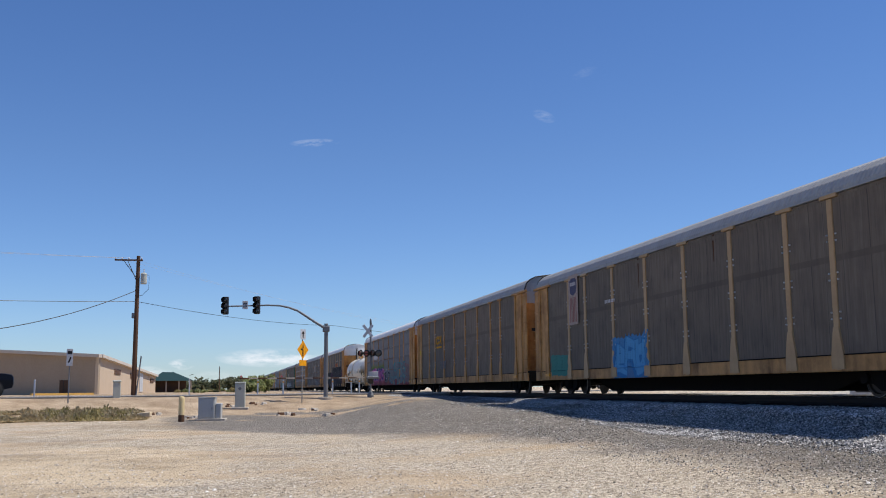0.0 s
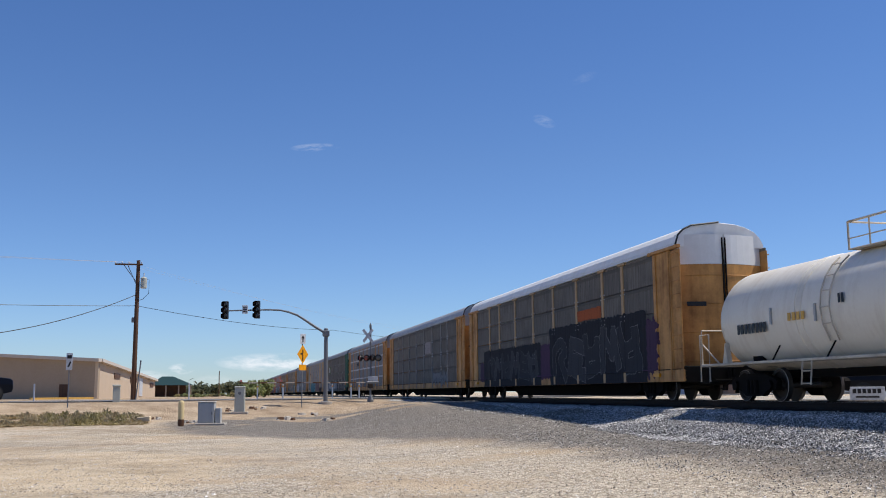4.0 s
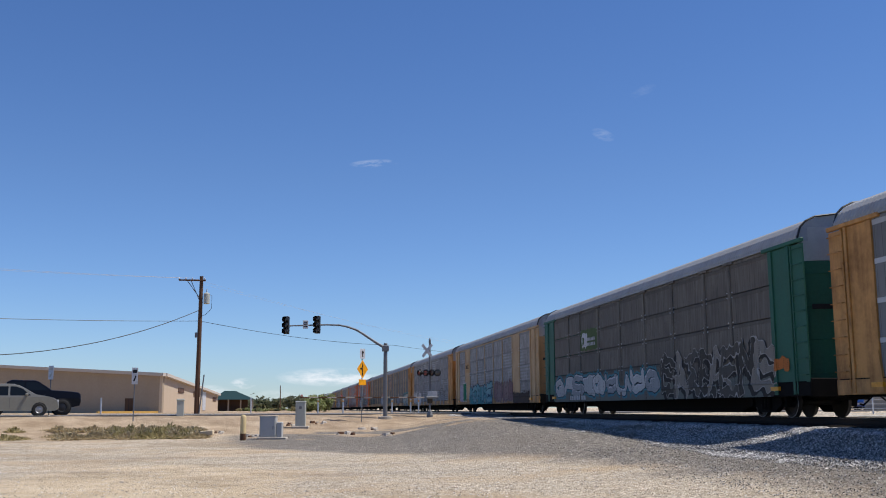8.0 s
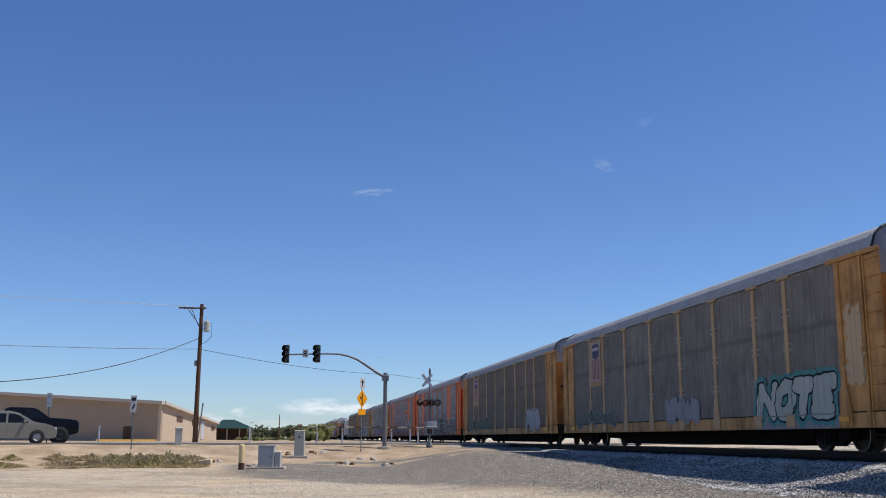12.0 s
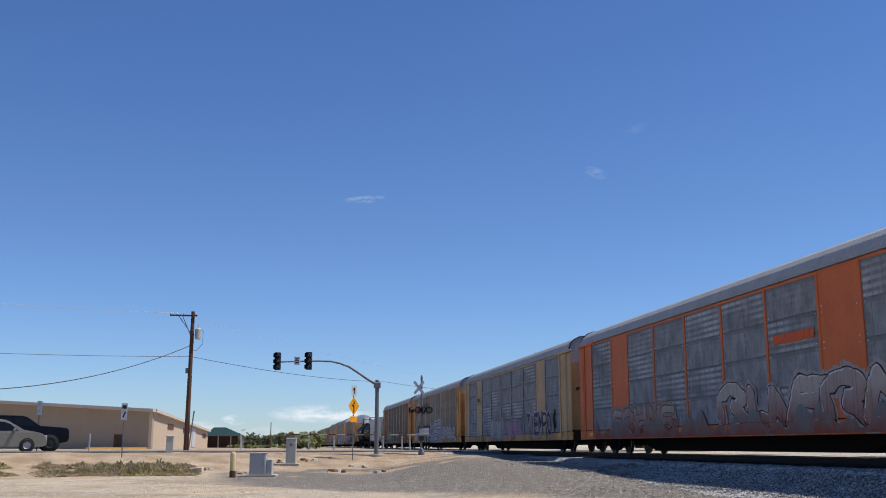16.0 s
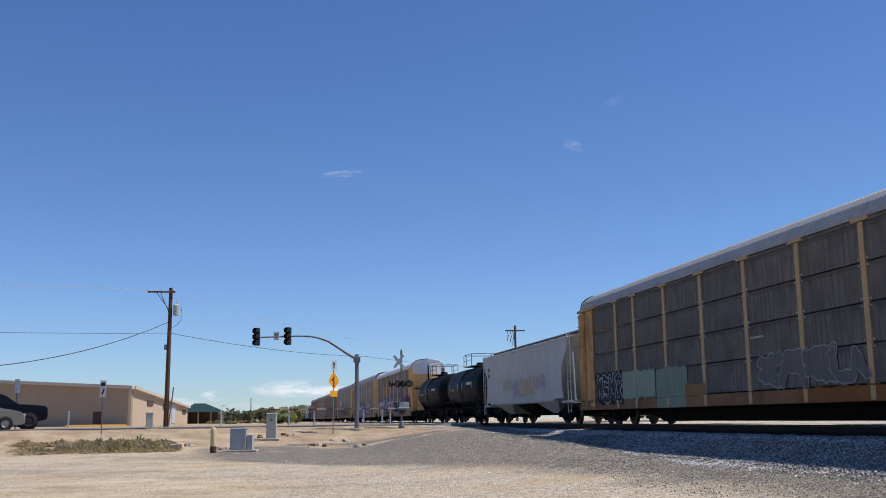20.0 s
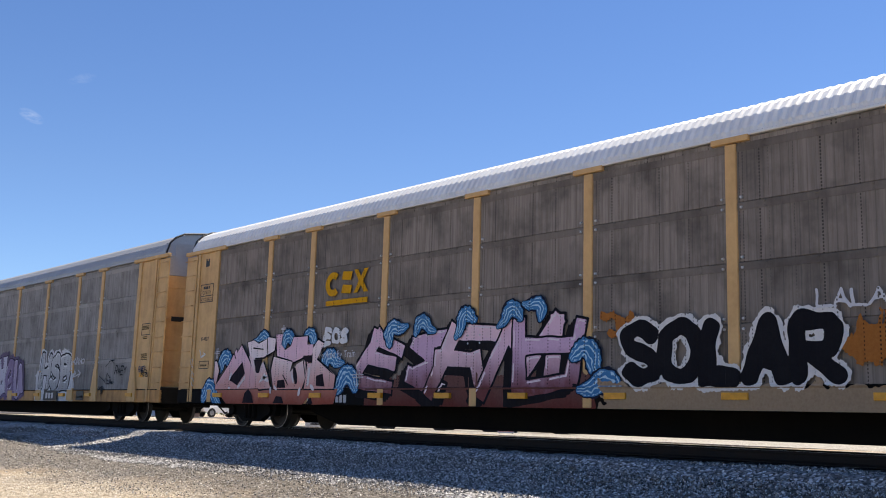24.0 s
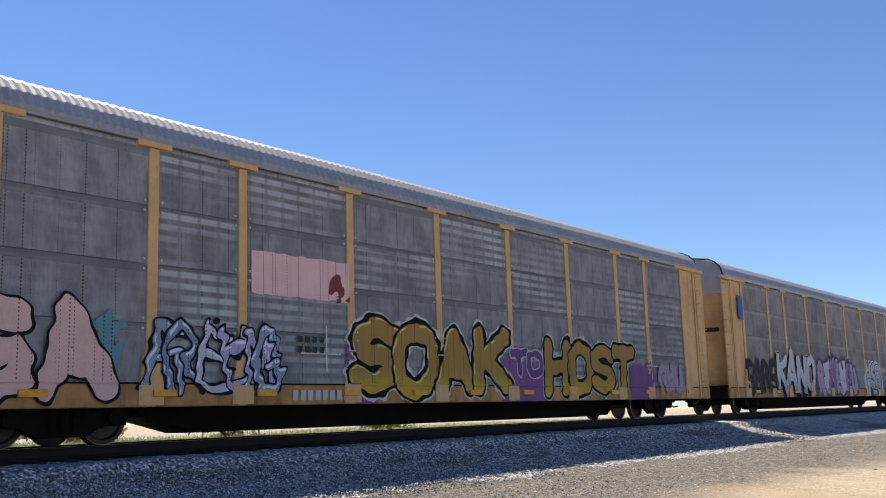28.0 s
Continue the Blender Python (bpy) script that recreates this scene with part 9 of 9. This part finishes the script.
    # low shops across the track
    for x, y, w, d, h, mt, nm in ((120, 30, 10, 34, 4.2, CREAM, "cream"), (135, -40, 10, 26, 4.0, FASCIA, "pale"), (110, 95, 12, 24, 4.5, STUCCO, "tan"), (140, 170, 12, 40, 4.5, CREAM, "cream")):
        z = ground_z(x, y)
        ob = thing("low_shop", nm + " flat-roofed shop across the lot", "building", pose(x, y, z), "shops across the track")
        part("wall", Solid().slab(-w / 2, w / 2, -d / 2, d / 2, -0.2, h, 0.03), mt, ob)
        part("roof", Solid().slab(-w / 2 - 0.4, w / 2 + 0.3, -d / 2 - 0.3, d / 2 + 0.3, h, h + 0.3, 0.03), FASCIA, ob)
        k = int(d / 5)
        for i in range(k):
            yy = -d / 2 + (i + 0.5) * d / k
            win = part("window", Solid().slab(-w / 2 - 0.04, -w / 2 + 0.02, yy - 1.2, yy + 1.2, 0.8, 2.5, 0.01), GLASS_DARK, ob)
            part("frame", Solid().slab(-w / 2 - 0.07, -w / 2, yy - 1.3, yy + 1.3, 2.5, 2.62, 0.01), FASCIA, win)
    ob = thing("lot_sign", "low white board sign with dark lettering bars across the track", "sign", pose(28.6, 41.0, ground_z(28.6, 41.0), 0, 0, -35))
    part("board", Solid().slab(-0.75, 0.75, -0.04, 0.04, 0.12, 0.72, 0.015), SIGN_WHITE, ob)
    for s in (-0.6, 0.6):
        part("leg", Solid().box(s - 0.05, s + 0.05, -0.03, 0.03, -0.1, 0.14), GALV, ob)
    for k in range(6):
        part("letter_bar", Solid().box(-0.62 + k * 0.21, -0.46 + k * 0.21, -0.05, -0.042, 0.42, 0.62), INK, ob)
    part("letter_bar", Solid().box(-0.5, 0.5, -0.05, -0.042, 0.22, 0.30), INK, ob)
    p = polar(45.3, 47.5)
    ob = thing("barrier_board", "small white board with red upright bars across the track", "sign", pose(p.x, p.y, ground_z(p.x, p.y), 0, 0, -45))
    part("board", Solid().slab(-0.38, 0.38, -0.03, 0.03, 0.10, 0.58, 0.01), SIGN_WHITE, ob)
    for k in range(5):
        part("red_bar", Solid().box(-0.32 + k * 0.14, -0.24 + k * 0.14, -0.04, -0.032, 0.16, 0.52), RED, ob)
    for x in (-0.3, 0.3):
        part("leg", Solid().box(x - 0.02, x + 0.02, -0.02, 0.02, -0.08, 0.12), GALV, ob)
    for az, d, w, mt, nm in ((24.6, 92, 4.2, SIGN_WHITE, "white"), (27.3, 92, 3.0, RUST_BLDG, "terracotta"), (33.2, 96, 6.0, CREAM, "cream"), (38.6, 98, 5.0, STUCCO, "tan")):
        p = polar(az, d)
        ob = thing("lot_shed", nm + " flat-roofed shed across the track", "building", pose(p.x, p.y, ground_z(p.x, p.y), 0, 0, -az), "sheds across the track")
        part("wall", Solid().slab(-w / 2, w / 2, -2, 2, -0.2, 2.7, 0.02), mt, ob)
        part("roof", Solid().slab(-w / 2 - 0.2, w / 2 + 0.2, -2.2, 2.2, 2.7, 2.86, 0.02), FASCIA, ob)
        part("door", Solid().slab(-0.5, 0.5, -2.04, -1.98, 0, 2.0, 0.01), BROWN_DOOR, ob)
        part("window", Solid().slab(w / 2 - 1.0, w / 2 - 0.35, -2.04, -1.98, 1.0, 1.8, 0.01), GLASS_DARK, ob)
    # a wire fence on posts along the far side of the lot road
    a, b = polar(30.5, 74), polar(48, 64)
    fence = thing("wire_fence", "thin pale wire fence on posts across the track", "fence")
    for k in range(13):
        q = a.lerp(b, k / 12)
        part("post", Solid().slab(q.x - 0.04, q.x + 0.04, q.y - 0.04, q.y + 0.04, 0.8, 2.2, 0.01), SIGN_WHITE, fence)
    for z in (1.35, 1.65, 1.95, 2.18):
        part("wire", Solid().tube((a.x, a.y, z), (b.x, b.y, z), 0.018, n=5), GALV_BRIGHT, fence)
    thing("lot_road", "pale sunlit gravel road across the track", "road", kind="structure", solid=Solid().box(30, 46, -260, 330, 0.6, 0.985), material=LOT)


def leaf_cloud(so, c, r, n, rnd, size, squash=0.8):
    for i in range(n):
        v = Vector((rnd.gauss(0, 1), rnd.gauss(0, 1), rnd.gauss(0, 1))).normalized() * (rnd.random() ** 0.45)
        p = Vector((c[0] + v.x * r, c[1] + v.y * r, c[2] + v.z * r * squash))
        if p.z < 0.02:
            p.z = 0.02 + rnd.random() * 0.1
        s = size * rnd.uniform(0.6, 1.4)
        m = Euler((rnd.uniform(-1.2, 1.2), rnd.uniform(-1.2, 1.2), rnd.uniform(0, 6.3))).to_matrix()
        q = [p + m @ Vector(w) for w in ((-s, -s * 0.45, 0), (s, -s * 0.35, 0.1 * s), (s * 1.1, s * 0.4, 0), (-s * 0.7, s * 0.5, 0.15 * s))]
        so.add(q, [(0, 1, 2, 3)])


def shrub(p, r, h, seed, mat, name="desert_bush", label="grey-green desert bush with loose small leaves", leaf=0.12, n=260, group="bushes"):
    rnd = random.Random(seed)
    ob = thing(name, label, "bush" if h < 3 else "tree", pose(p.x, p.y, ground_z(p.x, p.y) - 0.02), group)
    stems, cr = Solid(), Solid()
    k = 5 if h < 3 else 7
    for i in range(k):
        a = rnd.uniform(0, 6.3)
        tip = (math.cos(a) * r * 0.6, math.sin(a) * r * 0.6, h * rnd.uniform(0.5, 0.85))
        stems.tube((math.cos(a) * 0.06, math.sin(a) * 0.06, 0), tip, 0.04 + 0.02 * h, 0.015, 6)
        leaf_cloud(cr, tip, r * rnd.uniform(0.35, 0.6), n // k, rnd, leaf)
    leaf_cloud(cr, (0, 0, h * 0.45), r * 0.75, n // 2, rnd, leaf, h * 0.6 / r)
    part("stem", stems, BARK, ob)
    me = bpy.data.meshes.new("crown")
    me.from_pydata(cr.v, [], cr.f)
    me.materials.append(mat)
    part("crown", me, None, ob, "loose crown of small leaves")
    return ob


def build_plants():
    rnd = random.Random(12)
    for az, d, r, h in ((1.25, 124, 1.1, 1.3), (1.75, 126, 1.4, 1.9), (2.15, 128, 1.3, 2.2)):
        shrub(polar(az, d), r, h, int(az * 100), LEAF_PALE, n=700, leaf=0.16, label="green desert bush beside the far track")
    for k in range(26):
        az = -2.7 + k * 0.125 + rnd.uniform(-0.05, 0.05)
        d = rnd.uniform(135, 230)
        shrub(polar(az, d), rnd.uniform(0.4, 0.75), rnd.uniform(0.15, 0.35) + (0.25 if k % 5 == 0 else 0), k, (LEAF_FAR, WEED, LEAF_PALE)[k % 3], n=220, leaf=0.12, group="brush beyond the road")
    for k in range(60):
        az = rnd.uniform(-30, 4.0)
        d = rnd.uniform(420, 700)
        shrub(polar(az, d), rnd.uniform(5, 10), rnd.uniform(3.0, 6.0), 300 + k, LEAF_FAR, n=160, leaf=1.0, group="far trees", label="far grey-green tree on the horizon")
    # trees beyond the lot, seen under the cars
    for k in range(16):
        shrub(polar(19.0 + k * 1.15 + rnd.uniform(-0.4, 0.4), rnd.uniform(160, 185)), rnd.uniform(2.2, 3.4), rnd.uniform(2.2, 3.4), 400 + k, LEAF_FAR if k % 3 else WEED, n=300, leaf=0.45, group="trees beyond the lot", label="grey-green tree beyond the parking lot")
    # brush at the far end behind the camera's right
    for k in range(46):
        az = 176.9 + k * 0.27 + rnd.uniform(-0.2, 0.2)
        d = rnd.uniform(95, 150)
        shrub(polar(az, d), rnd.uniform(0.8, 1.5), rnd.uniform(0.4, 1.0), 500 + k, (LEAF_FAR, WEED, LEAF_PALE)[k % 3], n=330, leaf=0.2, group="brush along the far track")
    # trees and scrub across the track
    for k, (x, y, r, h) in enumerate(((48, 14.6, 2.8, 6.4), (52, 22.5, 2.2, 4.6), (50, -6, 2.5, 1.4), (48, -11, 3.0, 1.6), (52, -16, 2.6, 1.5), (49, 3, 2.4, 1.3), (50, -22, 2.6, 1.5), (48, -30, 2.5, 1.2), (53, 9, 2.6, 1.4), (90, 130, 4, 4.5), (95, 60, 3.5, 4.0), (88, -60, 3.6, 4.2))):
        shrub(Vector((x, y, 0)), r, h, 700 + k, LEAF_PALE, n=700, leaf=0.2, group="scrub across the track", label="bright green desert shrub across the track")
    for k in range(15):
        x, y = rnd.uniform(27.0, 31.5), 5.8 - k * 1.4 - max(0, k - 10) * 4.5 + rnd.uniform(-0.6, 0.6)
        shrub(Vector((x, y, 0)), rnd.uniform(1.3, 2.0), rnd.uniform(0.7, 1.2) + (0.5 if k % 4 == 1 else 0), 760 + k, LEAF_PALE if k % 3 else WEED, n=620, leaf=0.10, group="scrub along the far bank", label="pale green scrub on the bank across the track")
    # grass on the far bank
    so = Solid()
    for i in range(9000):
        b = Vector((rnd.uniform(24.5, 33), 6.5 - 56 * rnd.random(), 0))
        b.z = ground_z(b.x, b.y)
        h, a = rnd.uniform(0.12, 0.5) * (1.0 if b.y > -9 else 0.45), rnd.uniform(0, 6.3)
        w, t = Vector((math.cos(a), math.sin(a), 0)) * 0.03, Vector((rnd.uniform(-0.25, 0.25), rnd.uniform(-0.25, 0.25), h))
        so.add([b - w, b + w, b + t], [(0, 1, 2)])
    me = bpy.data.meshes.new("bank_grass")
    me.from_pydata(so.v, [], so.f)
    me.materials.append(LEAF_PALE)
    tagged(new("bank_grass", me), "pale green grass on the bank across the track", "grass", kind="stuff")
    # low weeds by the road bank
    for name, label, mat, lo, hi, n, tall in (("green_weeds", "patch of olive-green weeds on the dirt", WEED, -9.3, -4.9, 28, 1.1), ("leafy_weeds", "low green leafy weeds on the dirt", LEAF_PALE, -8.2, -5.0, 6, 0.7),
                                              ("dry_weeds", "dry straw-coloured weeds on the dirt", STRAW, -12.0, -4.6, 64, 1.0), ("dry_tuft", "small dry tuft of weeds on the dirt", WEED, -14.6, -14.0, 4, 0.8)):
        so = Solid()
        for k in range(n):
            p = polar(rnd.uniform(lo, hi), rnd.uniform(48.8, 53.8))
            o = Vector((p.x, p.y, ground_z(p.x, p.y)))
            r, up = rnd.uniform(0.4, 1.0), tall * rnd.uniform(0.6, 1.4)
            for i in range(260):
                a, q = rnd.uniform(0, 6.3), rnd.random() ** 0.6 * r
                b = o + Vector((math.cos(a) * q, math.sin(a) * q, 0))
                t = b + Vector((rnd.uniform(-0.15, 0.15), rnd.uniform(-0.15, 0.15), rnd.uniform(0.06, 0.30) * up * (1.2 - q / r)))
                w = Vector((math.cos(a + 1.6), math.sin(a + 1.6), 0)) * 0.03
                so.add([b - w, b + w, t + w * 1.2, t - w], [(0, 1, 2, 3)])
        me = bpy.data.meshes.new(name)
        me.from_pydata(so.v, [], so.f)
        me.materials.append(mat)
        tagged(new(name, me), label, "weeds", kind="stuff")
    # clods of brown earth turned up on the sand
    so = Solid()
    for k in range(700):
        a = rnd.gauss(179, 2.6) if k % 3 else rnd.uniform(165, 185)
        p = polar(a, rnd.gauss(24, 3.5) if k % 3 else rnd.uniform(12, 45))
        r = rnd.uniform(0.02, 0.07) * (1.6 if k % 9 == 0 else 1)
        c = Vector((p.x, p.y, ground_z(p.x, p.y)))
        q = [c + Vector((r * rnd.uniform(0.6, 1.3) * math.cos(t), r * rnd.uniform(0.6, 1.3) * math.sin(t), 0)) for t in (0, 1.26, 2.5, 3.77, 5.0)] + [c + Vector((rnd.uniform(-0.3, 0.3) * r, 0, r * rnd.uniform(0.4, 0.9)))]
        so.add(q, [(i, (i + 1) % 5, 5) for i in range(5)])
    me = bpy.data.meshes.new("earth_clods")
    me.from_pydata(so.v, [], so.f)
    me.materials.append(CLOD)
    tagged(new("earth_clods", me), "small clods of brown earth turned up on the sand", "earth", kind="stuff")
    # far pole behind the hopper
    p = polar(14.55, 120)
    ob = thing("utility_pole", "far dark utility pole with a crossarm and cutouts", "utility pole", pose(p.x, p.y, 1.0))
    part("pole", Solid().tube((0, 0, -0.3), (0, 0, 11.4), 0.17, 0.13, 10), WOOD, ob)
    part("crossarm", Solid().slab(-1.2, 1.2, -0.08, 0.08, 10.72, 10.86, 0.01), WOOD, ob)
    for k, y in enumerate((-0.95, -0.6, -0.3)):
        part("cutout", Solid().tube((y, 0, 10.72), (y + 0.12, 0, 10.2 - 0.1 * k), 0.035, 0.035, 6).tube((y + 0.12, 0, 10.2 - 0.1 * k), (y - 0.05, 0, 9.5 - 0.2 * k), 0.05, 0.03, 6), INK, ob)
    part("transformer", Solid().lathe("z", [(7.4, 0.25), (8.3, 0.25), (8.35, 0.1)], 12, (-0.45, 0, 0)), GALV, ob)
    p = polar(-0.35, 400)
    thing("utility_pole", "very far thin dark pole on the horizon", "utility pole", pose(p.x, p.y, 1.0), solid=Solid().tube((0, 0, -0.3), (0, 0, 9.5), 0.2, 0.15, 8), material=WOOD)


build_pole_and_wires()
build_signals()
build_crossing()
build_signs()
build_boxes()
build_vehicles()
build_buildings()
build_plants()


# ------------------------------------------------------------------ what moves
def train_shift(t):
    """How far the train still has to come, in metres, against its place at 25 s."""
    return 22.6 * (25 - t) if t <= 25 else -(22.55 * (t - 25) + 0.13 * (t - 25) ** 2)


def motions():
    times = [0, 4, 8, 12, 16, 20, 23, 24, 25, 26, 27, 28]
    for car in CARS:
        walk(car, [(t, pose(TRACK, car["at"] + train_shift(t), RAIL)) for t in times])


motions()
